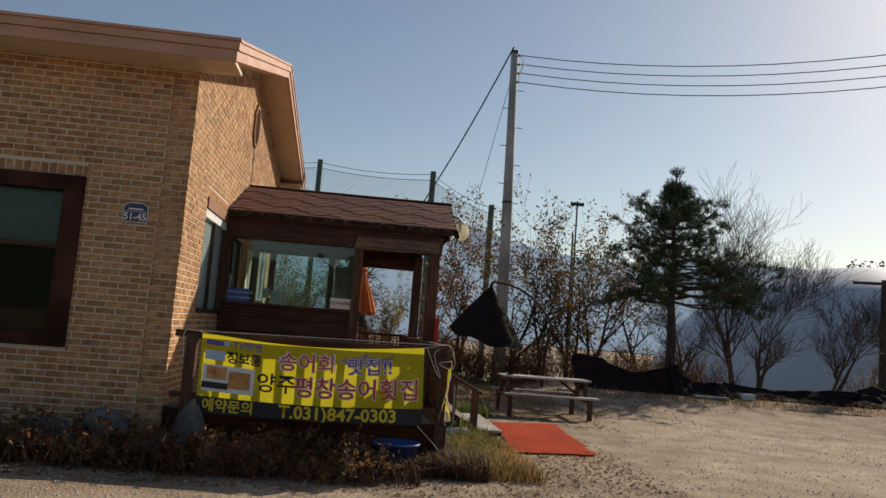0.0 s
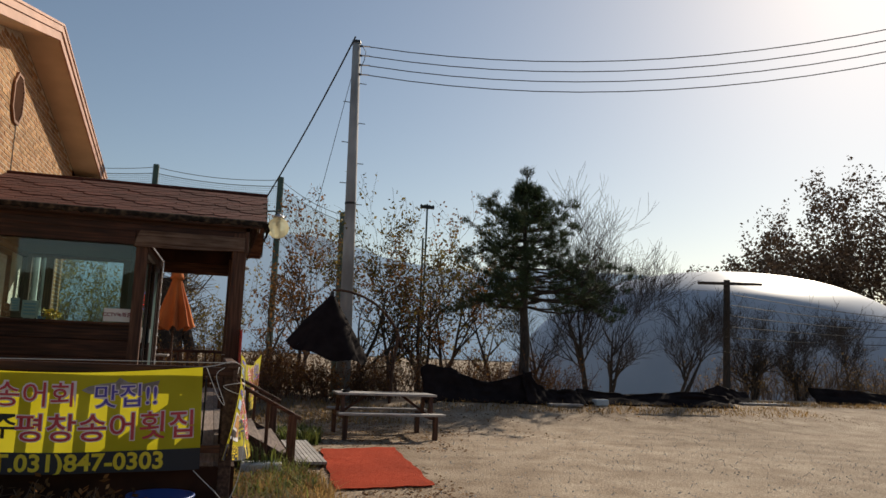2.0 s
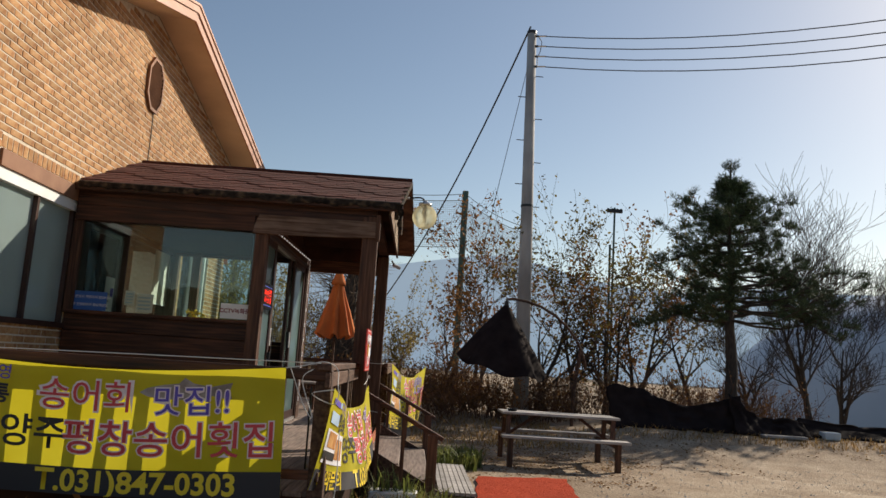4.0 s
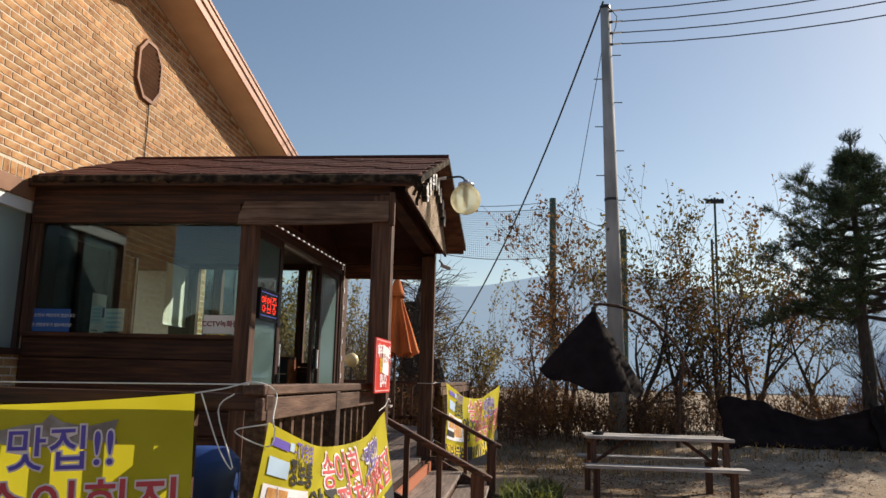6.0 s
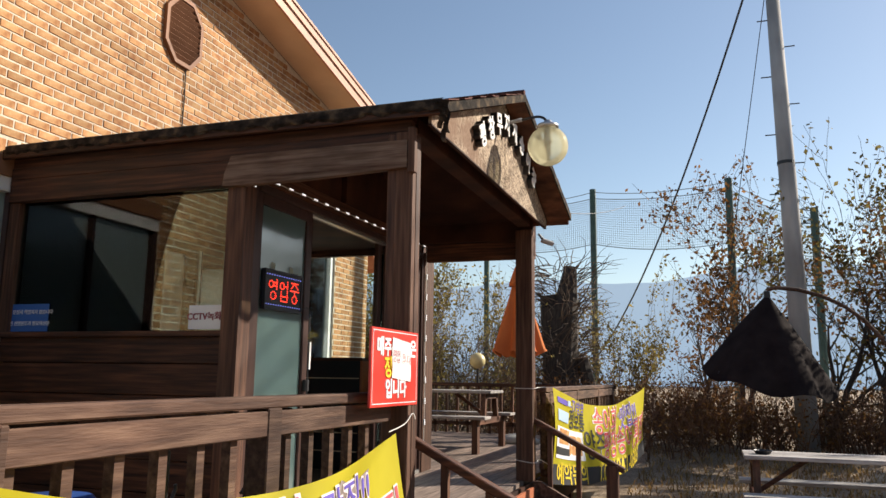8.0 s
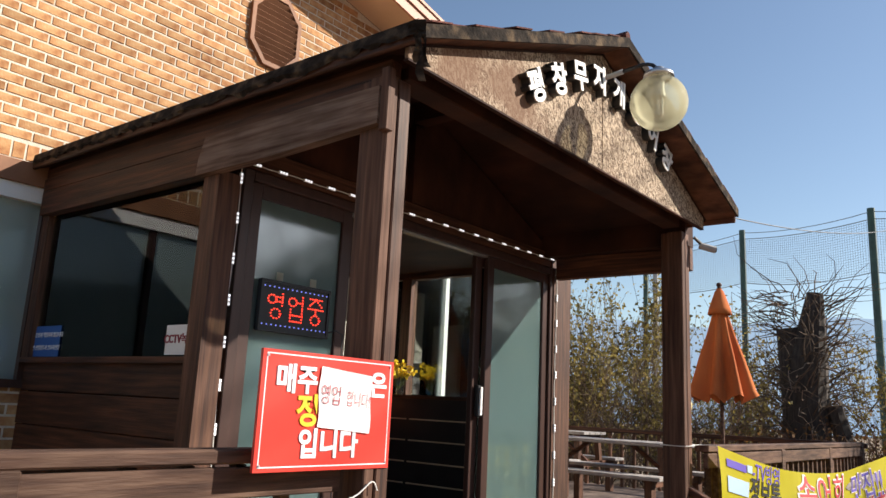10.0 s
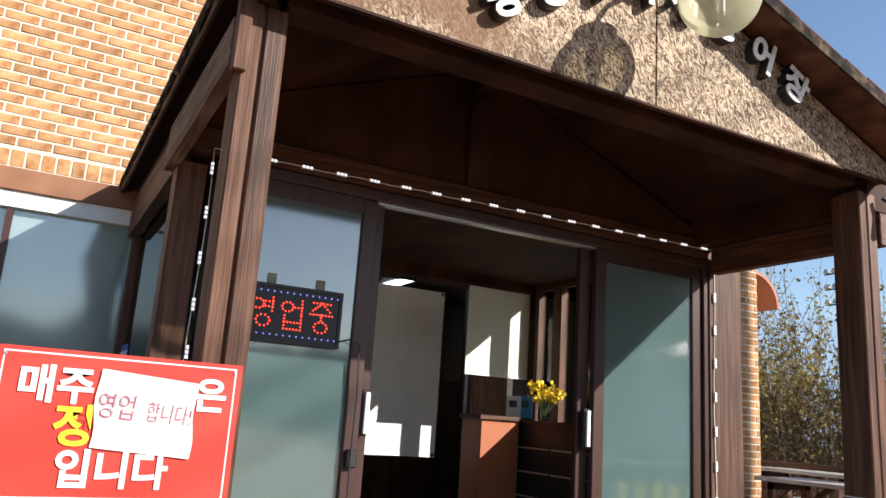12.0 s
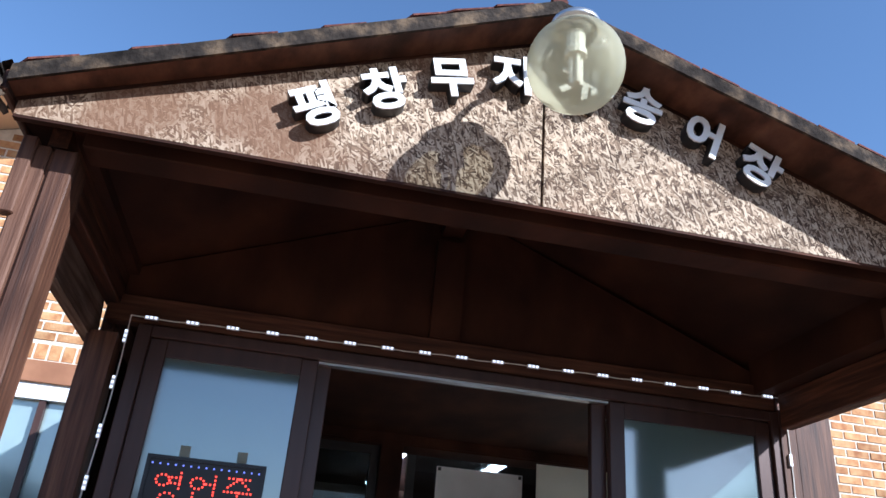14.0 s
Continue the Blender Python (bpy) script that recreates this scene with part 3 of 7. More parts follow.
wall_north = slab_wall("wall_north", ("y", YN - 0.008, -1), [(-11, XE - 0.26, 0, soffit_z(YN))], "brick rear wall of the house")
wall_west = slab_wall("wall_west", ("x", -11.24, 1), [(YS + 0.01, RIDGE_Y, 0, None), (RIDGE_Y, YN - 0.01, 0, None)], "brick far gable wall of the house", top=soffit_z)
# inside, behind the porch room
tagged(part("floor_house", box(-10.9, XE - 0.26, YS + 0.26, YN - 0.26, 0.4, 0.5), DARKFLOOR), "dark floor inside the house", "floor", kind="structure")
tagged(part("ceiling_house", box(-10.9, XE - 0.26, YS + 0.26, YN - 0.26, 2.9, 2.95), DARKPLY), "dark ceiling inside the house", "ceiling", kind="structure")
tagged(part("wall_inner", box(-6.2, -6.1, YS + 0.26, YN - 0.26, 0.5, 2.9), DARKWOOD_Z), "plain dark inner wall of the house", "wall", kind="structure")


def strip(x, y):
    t = thing("ceiling_light", (x, y, 2.86), "white fluorescent strip light on the ceiling", "lamp", "strip lights")
    part("housing", box(x - 0.6, x + 0.6, y - 0.08, y + 0.08, 2.86, 2.9), WHITE, t)
    for s in (-0.04, 0.04):
        part("tube", tube([(x - 0.56, y + s, 2.845), (x + 0.56, y + s, 2.845)], 0.014), TUBELIGHT, t)


TUBELIGHT = glow("tube_light", (0.9, 0.95, 1.0), 25.0)
for sx, sy in ((-3.65, 13.37), (-5.05, 13.37), (-3.65, 14.28), (-5.05, 14.28)):
    strip(sx, sy)

# roof: two slabs, boxed eaves and rakes
roof = thing("roof", (-6, 13, 4), "low gabled roof with salmon-painted boxed eaves", "roof", kind="structure")
XR, XW, YE, YB = -1.6, -11.7, 8.55, 18.1
for y0, y1 in ((YE, RIDGE_Y), (RIDGE_Y, YB)):
    part("roof_slope", prism([(y0, soffit_z(y0) + 0.16), (y1, soffit_z(y1) + 0.16), (y1, soffit_z(y1) + 0.22), (y0, soffit_z(y0) + 0.22)], XW - 0.02, XR + 0.02), SHINGLE, roof)
    part("soffit", prism([(y0, soffit_z(y0) - 0.0), (y1, soffit_z(y1) - 0.0), (y1, soffit_z(y1) + 0.03), (y0, soffit_z(y0) + 0.03)], XE + 0.001, XR), SOFFIT, roof)
    for a, b2, out in ((-0.02, 0.085, 0.0), (0.09, 0.17, 0.02), (0.175, 0.205, 0.035)):
        part("rake_board", prism([(y0, soffit_z(y0) + a), (y1, soffit_z(y1) + a), (y1, soffit_z(y1) + b2), (y0, soffit_z(y0) + b2)], XR, XR + 0.025 + out), FASCIA, roof)
for y0, s in ((YE, -1), (YB, 1)):
    z = soffit_z(y0)
    part("eave_soffit", box(XW, XR, min(y0, YS if s < 0 else YN), max(y0, YS if s < 0 else YN), z - 0.02, z + 0.02), SOFFIT, roof)
    for a, b2, out in ((-0.03, 0.085, 0.0), (0.09, 0.17, 0.02), (0.175, 0.205, 0.035)):
        part("eave_board", box(XW, XR + 0.025 + out, y0 - (0.03 + out if s < 0 else 0), y0 + (0.03 + out if s > 0 else 0), z + a, z + b2), FASCIA, roof)

# octagonal louvred vent in the gable
vent = thing("gable_vent", (XE, 13.2, 4.49), "brown octagonal louvred vent in the brick gable", "vent")
vc, vw, vh = (13.2, 4.49), 0.22, 0.29
octo = [(-1, -0.5), (-0.42, -1), (0.42, -1), (1, -0.5), (1, 0.5), (0.42, 1), (-0.42, 1), (-1, 0.5)]
bm = bmesh.new()
for i in range(8):
    a, c = octo[i], octo[(i + 1) % 8]
    q = [(vc[0] + vw * a[0], vc[1] + vh * a[1]), (vc[0] + vw * c[0], vc[1] + vh * c[1]), (vc[0] + 1.17 * vw * c[0], vc[1] + 1.13 * vh * c[1]), (vc[0] + 1.17 * vw * a[0], vc[1] + 1.13 * vh * a[1])]
    prism(q, XE - 0.005, XE + 0.035, "x", bm)
part("frame", bm, SLAT, vent, "salmon-brown octagonal frame")
part("backing", prism([(vc[0] + vw * a[0], vc[1] + vh * a[1]) for a in octo], XE - 0.02, XE + 0.004), DARKWOOD, vent)
for k in range(11):
    z = vc[1] - vh + 0.035 + k * 0.051
    half = vw * min(1, (1 - abs(z - vc[1]) / vh) / 0.5 * 0.58 + 0.42)
    part("slat", beam((XE + 0.018, vc[0] - half, z), (XE + 0.018, vc[0] + half, z), 0.006, 0.045, up=(0.7, 0, 0.7)), SLAT, vent)
tagged(part("vent_wire", tube([(XE + 0.01, 13.27, 4.2), (XE + 0.01, 13.28, 3.9), (XE + 0.01, 13.27, 3.3)], 0.006, 5), WIRE), "thin brown wire running down the gable bricks", "wire")

# front window, recessed in a wide dark timber frame
win = thing("window_1", (-4.2, YS, 1.0), "dark-framed front window with a green pane and brown blind", "window", kind="structure")
for x0, x1, z0, z1 in ((-5.3, -3.05, 2.6, 2.76), (-5.3, -3.05, 1.0, 1.14), (-3.25, -3.05, 1.14, 2.6), (-5.3, -5.1, 1.14, 2.6)):
    part("window_frame", box(x0, x1, YS - 0.035, YS + 0.16, z0, z1, bevel=0.006), DARKPLY, win)
part("pane", box(-5.1, -3.25, YS + 0.1, YS + 0.106, 2.05, 2.6), DARKPANE, win, "green-tinted upper pane")
part("pane", box(-5.1, -3.25, YS + 0.1, YS + 0.106, 1.14, 2.0), DARKGLASS, win)
part("transom", box(-5.1, -3.25, YS + 0.06, YS + 0.14, 2.0, 2.05), DARKWOOD_X, win)
part("blind", box(-5.1, -3.25, YS + 0.14, YS + 0.15, 1.14, 2.0), BLACK, win)

# number plate
plate = thing("house_number_plate", (-2.5, YS, 2.42), "dark blue house number plate with white numerals", "sign")
part("board", prism([(-2.64, 2.33), (-2.39, 2.33), (-2.39, 2.5), (-2.45, 2.535), (-2.58, 2.535), (-2.64, 2.5)], YS - 0.022, YS - 0.012, "y"), mat("plate_rim", (0.75, 0.77, 0.8), 0.4), plate)
part("field", prism([(-2.632, 2.338), (-2.398, 2.338), (-2.398, 2.495), (-2.452, 2.527), (-2.578, 2.527), (-2.632, 2.495)], YS - 0.026, YS - 0.02, "y"), mat("plate_blue", (0.02, 0.03, 0.09), 0.35), plate)
letters("51-45", 0.1, facing("y", (-2.515, YS - 0.029, 2.385)), WHITEINK, plate, "numerals", thick=0.002)
part("script_bar", box(-2.59, -2.44, YS - 0.03, YS - 0.026, 2.46, 2.475), WHITEINK, plate)
part("rule", box(-2.625, -2.405, YS - 0.03, YS - 0.026, 2.44, 2.444), WHITEINK, plate)

# gable window beside the porch, milky panes
gw = thing("window_2", (XE, 10.9, 1.5), "wide window with milky panes under a brown head board", "window", kind="structure")
part("head_board", box(XE - 0.1, XE + 0.02, 10.15, 11.62, 2.7, 2.84, bevel=0.004), SLAT, gw)
part("white_rail", box(XE - 0.1, XE - 0.0, 10.15, 11.62, 2.6, 2.7), WHITE, gw)
for a, b2 in ((10.15, 10.21), (10.86, 10.9), (11.58, 11.62)):
    part("window_frame", box(XE - 0.1, XE - 0.01, a, b2, 1.5, 2.6), METALBROWN, gw)
part("window_sill", box(XE - 0.1, XE + 0.03, 10.15, 11.62, 1.46, 1.51), METALBROWN, gw)
for a, b2 in ((10.21, 10.86), (10.9, 11.58)):
    part("pane", box(XE - 0.06, XE - 0.054, a, b2, 1.51, 2.6), FROSTPALE, gw, "milky pane")
nw = thing("window_3", (XE, 15.76, 1.45), "white-framed gable window with a half-drawn white blind", "window", kind="structure")
for a, b2, c, d in ((15.1, 16.42, 2.9, 2.97), (15.1, 16.42, 1.45, 1.51), (15.1, 15.17, 1.51, 2.9), (16.35, 16.42, 1.51, 2.9), (15.73, 15.79, 1.51, 2.9)):
    part("window_frame", box(XE - 0.12, XE - 0.03, a, b2, c, d), METALBROWN if d > 2.96 else WHITE, nw)
for a, b2 in ((15.17, 15.73), (15.79, 16.35)):
    part("pane", box(XE - 0.08, XE - 0.074, a, b2, 1.51, 2.9), CLEAR, nw)
nwb = part("roller_blind", box(XE - 0.15, XE - 0.146, 15.12, 16.4, 1.98, 2.9), PAPER, nw, "white roller blind half drawn")
part("blind_bar", box(XE - 0.156, XE - 0.14, 15.12, 16.4, 1.96, 1.98), WHITE, nwb)
part("window_notice", box(XE - 0.086, XE - 0.082, 15.2, 15.62, 1.52, 1.64), SKYINK, nw, "pale blue notice inside the pane")
hood = thing("window_hood", (-2.0, 17.3, 3.0), "small red arched hood at the rear corner", "hood")
arch = [math.pi * k / 16 for k in range(9)]
bm = prism([(YN + 0.35 * math.sin(a), 2.85 + 0.35 * math.cos(a)) for a in arch] + [(YN + 0.32 * math.sin(a), 2.85 + 0.32 * math.cos(a)) for a in reversed(arch)], XE - 0.7, XE - 0.02)
part("shell", bm, TERRACOTTA, hood)

# ---- deck ----
DZ = 0.5
deck = thing("deck", (-0.5, 14, 0), "weathered brown timber deck on posts", "deck", kind="structure")
part("substructure", box(XE + 0.02, 0.86, 9.12, 20.0, 0.3, 0.46), DARKWOOD_Y, deck)
part("skirt", box(XE + 0.02, 0.9, 9.1, 9.13, 0.12, 0.47), DARKPLY, deck)
part("skirt", box(0.87, 0.9, 9.13, 20.0, 0.12, 0.47), DARKPLY, deck)
for y in (9.3, 11.6, 14.5, 17, 19.8):
    for x in (-1.9, -0.5, 0.8):
        part("foot", box(x - 0.06, x + 0.06, y - 0.06, y + 0.06, -0.05, 0.3), DARKWOOD_Z, deck)
for k in range(int((0.95 - XE) / 0.125)):
    x = XE + 0.02 + k * 0.125
    for y0, y1 in ((9.1, 14.9), (14.905, 20.02)):
        part("plank", box(x, min(x + 0.118, 0.94), y0, y1, 0.46, DZ), DECKWOOD, deck)

# steps in front of the porch
steps = thing("steps", (1.3, 13.1, 0), "three weathered timber steps up to the porch", "steps", kind="structure")
for k, z in enumerate((0.36, 0.22)):
    x = 0.96 + 0.3 * k
    part("tread", box(x, x + 0.34, 11.85, 14.55, z - 0.04, z, bevel=0.006), DECKWOOD, steps)
    part("riser", box(x + 0.27, x + 0.29, 11.87, 14.53, z - 0.18, z - 0.04), DARKWOOD_Y, steps)
part("riser", box(0.94, 0.962, 11.87, 14.53, 0.3, 0.46), TERRACOTTA, steps, "reddish riser board")
for y in (11.8, 14.56):
    part("stringer", prism([(0.94, 0.0), (1.75, 0.0), (1.75, 0.1), (1.0, 0.5), (0.94, 0.5)], y, y + 0.045, "y"), RAILWOOD, steps)

# duckboard and red mat at the foot of the steps
db = thing("duckboard", (1.9, 12.9, 0), "grey weathered duckboard in front of the steps", "duckboard")
for k in range(7):
    part("slat", box(1.72 + k * 0.055, 1.765 + k * 0.055, 12.0, 14.2, 0.06, 0.09), GREYWOOD, db)
for y in (12.1, 13.1, 14.1):
    part("batten", box(1.72, 2.09, y - 0.03, y + 0.03, 0.0, 0.06), DARKWOOD, db)
g = Twigs(3)
mv, mf = [], []
for j in range(30):
    for i in range(16):
        u, v = i / 15, j / 29
        x, y = 1.98 + 1.13 * u + 0.27 * v + 0.015 * math.sin(j * 0.9), 10.6 + 3.15 * v + 0.15 * u + 0.02 * math.sin(i * 1.3)
        mv.append((x, y, ground_z(x, y) + 0.016 + 0.008 * noise.noise((x * 3, y * 3, 5))))
for j in range(29):
    for i in range(15):
        a = j * 16 + i
        mf.append((a, a + 1, a + 17, a + 16))
redmat = raw("mat", mv, mf, MAT)
md = redmat.modifiers.new("thickness", "SOLIDIFY")
md.thickness, md.offset = 0.008, 1
tagged(redmat, "worn red outdoor mat on the gravel", "mat")


# ---- railings ----
def railing(name, x, y0, y1, z, gap, label, posts=()):
    t = thing(name, (x, y0, DZ), label, "railing", "deck railings")
    part("handrail", box(x - 0.045, x + 0.05, y0, y1, z - 0.045, z, bevel=0.006), RAILWOOD, t)
    part("rail", box(x + 0.012, x + 0.045, y0, y1, z - 0.15, z - 0.055, bevel=0.004), RAILWOOD, t)
    part("rail", box(x - 0.02, x + 0.02, y0, y1, DZ + 0.08, DZ + 0.14, bevel=0.004), RAILWOOD, t)
    k, yy = 0, y0 + gap
    while yy < y1 - 0.05:
        part("baluster", box(x - 0.028, x + 0.01, yy - 0.02, yy + 0.02, DZ + 0.02, z - 0.05), RAILWOOD, t)
        yy += gap
    for y in posts:
        part("post", box(x - 0.05, x + 0.05, y - 0.05, y + 0.05, -0.02 if y < 9.3 else DZ, z - 0.045, bevel=0.005), RAILWOOD, t)
    return t


railing("railing", 0.82, 9.0, 11.5, 1.31, 0.19, "brown timber deck railing with square balusters", (9.1, 10.35))
railing("railing", 0.98, 14.72, 19.9, 1.31, 0.17, "long brown timber railing beside the deck", (14.95, 16.5, 18.2, 19.8))
for y in (10.05, 10.6):
    sc = thing("iron_scroll", (0.62, y, DZ), "black wrought-iron scroll standing behind the railing", "ornament", "iron scrolls")
    for dirn in (-1, 1):
        part("scroll", tube([(0.62, y + dirn * (0.05 + 0.045 * f * math.cos(f * 9)), DZ + 0.33 + 0.28 * (1 - f) * (0.6 if dirn > 0 else 1) + 0.045 * f * math.sin(f * 9)) for f in [i / 24 for i in range(25)]], 0.007, 6), BLACK, sc, smooth=True)
    part("stem", tube([(0.62, y, DZ), (0.62, y, DZ + 0.62)], 0.008, 6), BLACK, sc)
south_rail = thing("railing", (-0.6, 9.08, DZ), "brown timber railing behind the yellow banner", "railing", "deck railings")
part("handrail", box(XE + 0.05, 0.87, 9.03, 9.13, 1.2, 1.27, bevel=0.006), DARKWOOD_X, south_rail)
part("rail", box(XE + 0.05, 0.77, 9.06, 9.1, 0.58, 0.64), DARKWOOD_X, south_rail)
for k in range(12):
    part("baluster", box(-1.8 + k * 0.21, -1.76 + k * 0.21, 9.06, 9.1, 0.5, 1.2), DARKWOOD_Z, south_rail)
part("post", box(-1.86, -1.75, 9.0, 9.11, 0, 1.24, bevel=0.006), DARKWOOD_Z, south_rail)
north_rail = thing("railing", (-1, 19.95, DZ), "dark timber railing at the rear of the deck", "railing", "deck railings")
part("handrail", box(-4.6, 1.05, 19.9, 20.0, 1.24, 1.3, bevel=0.006), DARKWOOD_X, north_rail)
part("rail", box(-4.6, 1.0, 19.93, 19.97, 0.62, 0.68), DARKWOOD_X, north_rail)
for k in range(30):
    part("baluster", box(-4.5 + k * 0.185, -4.46 + k * 0.185, 19.93, 19.97, 0.5, 1.24), DARKWOOD_Z, north_rail)
deck2 = thing("deck_wing", (-3.3, 18.8, 0), "rear wing of the timber deck behind the house", "deck", kind="structure")
for k in range(20):
    part("plank", box(-4.6 + k * 0.13, -4.478 + k * 0.13, 17.5, 20.02, 0.46, 0.5), DECKWOOD, deck2)
part("substructure", box(-4.6, -2.02, 17.52, 20, 0.0, 0.46), DARKWOOD_X, deck2)


def stair_rail(y, label):
    t = thing("stair_rail", (1.3, y, 0), label, "railing", "stair rails")
    part("handrail", beam((0.86, y, 1.06), (1.72, y, 0.62), 0.075, 0.045, bevel=0.006), DARKWOOD_X, t)
    part("newel", box(1.57, 1.67, y - 0.05, y + 0.05, -0.03, 0.66, bevel=0.006), DARKWOOD_Z, t)
    for x in (1.08, 1.33):
        part("baluster", box(x - 0.02, x + 0.02, y - 0.02, y + 0.02, 0.12, 1.06 - (x - 0.86) * 0.51 - 0.02), DARKWOOD_Z, t)


stair_rail(11.76, "dark timber stair rail sloping down from the porch post")
stair_rail(14.62, "dark timber stair rail beside the hanging banner")

# ---- porch ----
YL, YR, XD, XP = 11.62, 14.86, -0.24, 0.86     # side walls, door plane, post line
porch = thing("porch", (0.3, 13.1, DZ), "dark-stained timber entrance porch with a glazed room", "porch", kind="structure")
for y in (11.605, 14.6):
    part("post", box(XP - 0.07, XP + 0.07, y - 0.07, y + 0.055, DZ, 2.74, bevel=0.008), DARKWOOD_Z, porch)
    part("post_board", box(XP - 0.02, XP + 0.085, y - 0.074, y - 0.02, DZ, 2.745, bevel=0.005), POSTWOOD, porch)
    part("post_board", box(XP + 0.04, XP + 0.083, y - 0.01, y + 0.058, DZ, 2.742, bevel=0.005), DARKWOOD_Z, porch)
part("bracket", prism([(XD - 0.03, 2.5), (0.3, 2.505), (XP + 0.06, 2.53), (XP + 0.06, 2.685), (XD + 0.02, 2.685), (XD - 0.02, 2.58)], 11.5, 11.548, "y"), WEATHER_X, porch, "grey weathered board")
part("cleat", box(XP + 0.062, XP + 0.104, 11.505, 11.548, 2.5, 2.76, bevel=0.004), POSTWOOD, porch)
part("side_beam", box(XE + 0.02, XP + 0.06, 11.55, 11.62, 2.672, 2.755, bevel=0.005), DARKWOOD_X, porch)
part("side_beam", box(XE + 0.02, XP + 0.06, 11.562, 11.62, 2.758, 2.82), DARKWOOD_X, porch)
part("side_board", box(XE + 0.02, XD - 0.03, 11.55, 11.61, 2.52, 2.674, bevel=0.004), DARKWOOD_X, porch)
part("side_beam", box(XD + 0.09, XP + 0.07, 14.71, 14.77, 2.5, 2.668, bevel=0.005), DARKWOOD_X, porch)
# plates added as fillers under the roof so no sunlight leaks in
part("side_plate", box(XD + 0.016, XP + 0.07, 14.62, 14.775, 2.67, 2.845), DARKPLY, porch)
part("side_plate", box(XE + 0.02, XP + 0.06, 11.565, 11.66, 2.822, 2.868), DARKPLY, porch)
# unseen sheet added behind the planks to block sun through their gaps
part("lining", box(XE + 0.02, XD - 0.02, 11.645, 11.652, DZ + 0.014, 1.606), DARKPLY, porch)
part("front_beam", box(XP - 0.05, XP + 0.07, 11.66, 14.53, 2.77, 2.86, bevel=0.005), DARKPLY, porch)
# south room wall: planks below, glass above
for k in range(6):
    z = DZ + 0.19 * k
    part("plank", box(XE + 0.01, XD - 0.01, 11.6 + 0.004 * (k % 2), 11.64, z, min(z + 0.185, 1.62), bevel=0.004), DARKWOOD_X, porch)
part("sill", box(XE + 0.01, XD - 0.01, 11.57, 11.66, 1.61, 1.645, bevel=0.004), DARKWOOD_X, porch)
for x0, x1 in ((XE + 0.005, XE + 0.09), (XD - 0.01, XD + 0.11)):
    part("mullion", box(x0, x1, 11.58 if x0 < -0.5 else 11.54, 11.66, 1.645 if x0 < -0.5 else DZ, 2.52), SILVER if -1 < x0 < -0.5 else DARKWOOD_Z, porch)
for x0, x1 in ((XE + 0.09, XD - 0.01),):
    part("pane", box(x0, x1, 11.618, 11.623, 1.645, 2.52), WINGLASS, porch)
# north room wall, the same
for k in range(6):
    z = DZ + 0.19 * k
    part("plank", box(XE + 0.01, XD - 0.02, 14.74, 14.78, z, min(z + 0.185, 1.5), bevel=0.004), DARKWOOD_X, porch)
for x0, x1 in ((XE + 0.01, XE + 0.07), (-1.77, -1.66), (-0.72, -0.62), (XD - 0.09, XD + 0.07)):
    part("mullion", box(x0, x1, 14.72, 14.8, 1.5 if x0 < -0.5 else DZ, 2.6), DARKWOOD_Z, porch)
for x0, x1 in ((XE + 0.07, -1.77), (-1.66, -0.72), (-0.62, XD - 0.09)):
    part("pane", box(x0, x1, 14.76, 14.765, 1.5, 2.6), CLEAR, porch)
part("side_board", box(XE + 0.01, XD + 0.05, 14.72, 14.8, 2.6, 2.82), DARKWOOD_X, porch)
part("corner_post", box(XD - 0.05, XD + 0.066, 14.8, 15.0, DZ, 2.72, bevel=0.006), DARKWOOD_Z, porch)
# dark lining of the house wall inside the porch room
for y0, y1, z0, z1 in ((11.66, 11.95, DZ + 0.012, 2.66), (13.04, 13.16, DZ + 0.012, 2.66), (11.95, 13.04, 2.6, 2.66), (13.16, 14.72, 2.6, 2.66)):
    part("wall_lining", box(XE, XE + 0.016, y0, y1, z0, z1), DARKPLY, porch)
for y0, y1 in ((11.95, 13.04), (13.16, 14.72)):
    for a, b2 in ((y0, y0 + 0.014), (y1 - 0.014, y1)):
        part("wall_lining", box(XE - 0.25, XE + 0.014, a, b2, 0.51, 2.586), DARKPLY, porch)
    part("wall_lining", box(XE - 0.25, XE + 0.014, y0, y1, 2.586, 2.598), DARKPLY, porch)
# gable over the doors, ceiling boards under the roof
part("door_head", box(XD - 0.04, XD + 0.04, YL - 0.05, YR + 0.02, 2.6, 2.72, bevel=0.005), DARKWOOD_Y, porch)
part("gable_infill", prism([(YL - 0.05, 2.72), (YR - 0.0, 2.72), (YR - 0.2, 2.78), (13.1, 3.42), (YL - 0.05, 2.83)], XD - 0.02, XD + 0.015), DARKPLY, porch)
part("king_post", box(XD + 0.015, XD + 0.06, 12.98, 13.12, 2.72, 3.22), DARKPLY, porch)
PR, PZ, PS = 13.1, 3.49, 0.385


def verge(y):
    """The roof's front edge, farther out towards the north."""
    return 1.14 + 0.042 * (y - 11.5)


def askew(bm, x0):
    for v in bm.verts:
        if v.co.x > 1.08:
            v.co.x += verge(v.co.y) - x0
    return bm


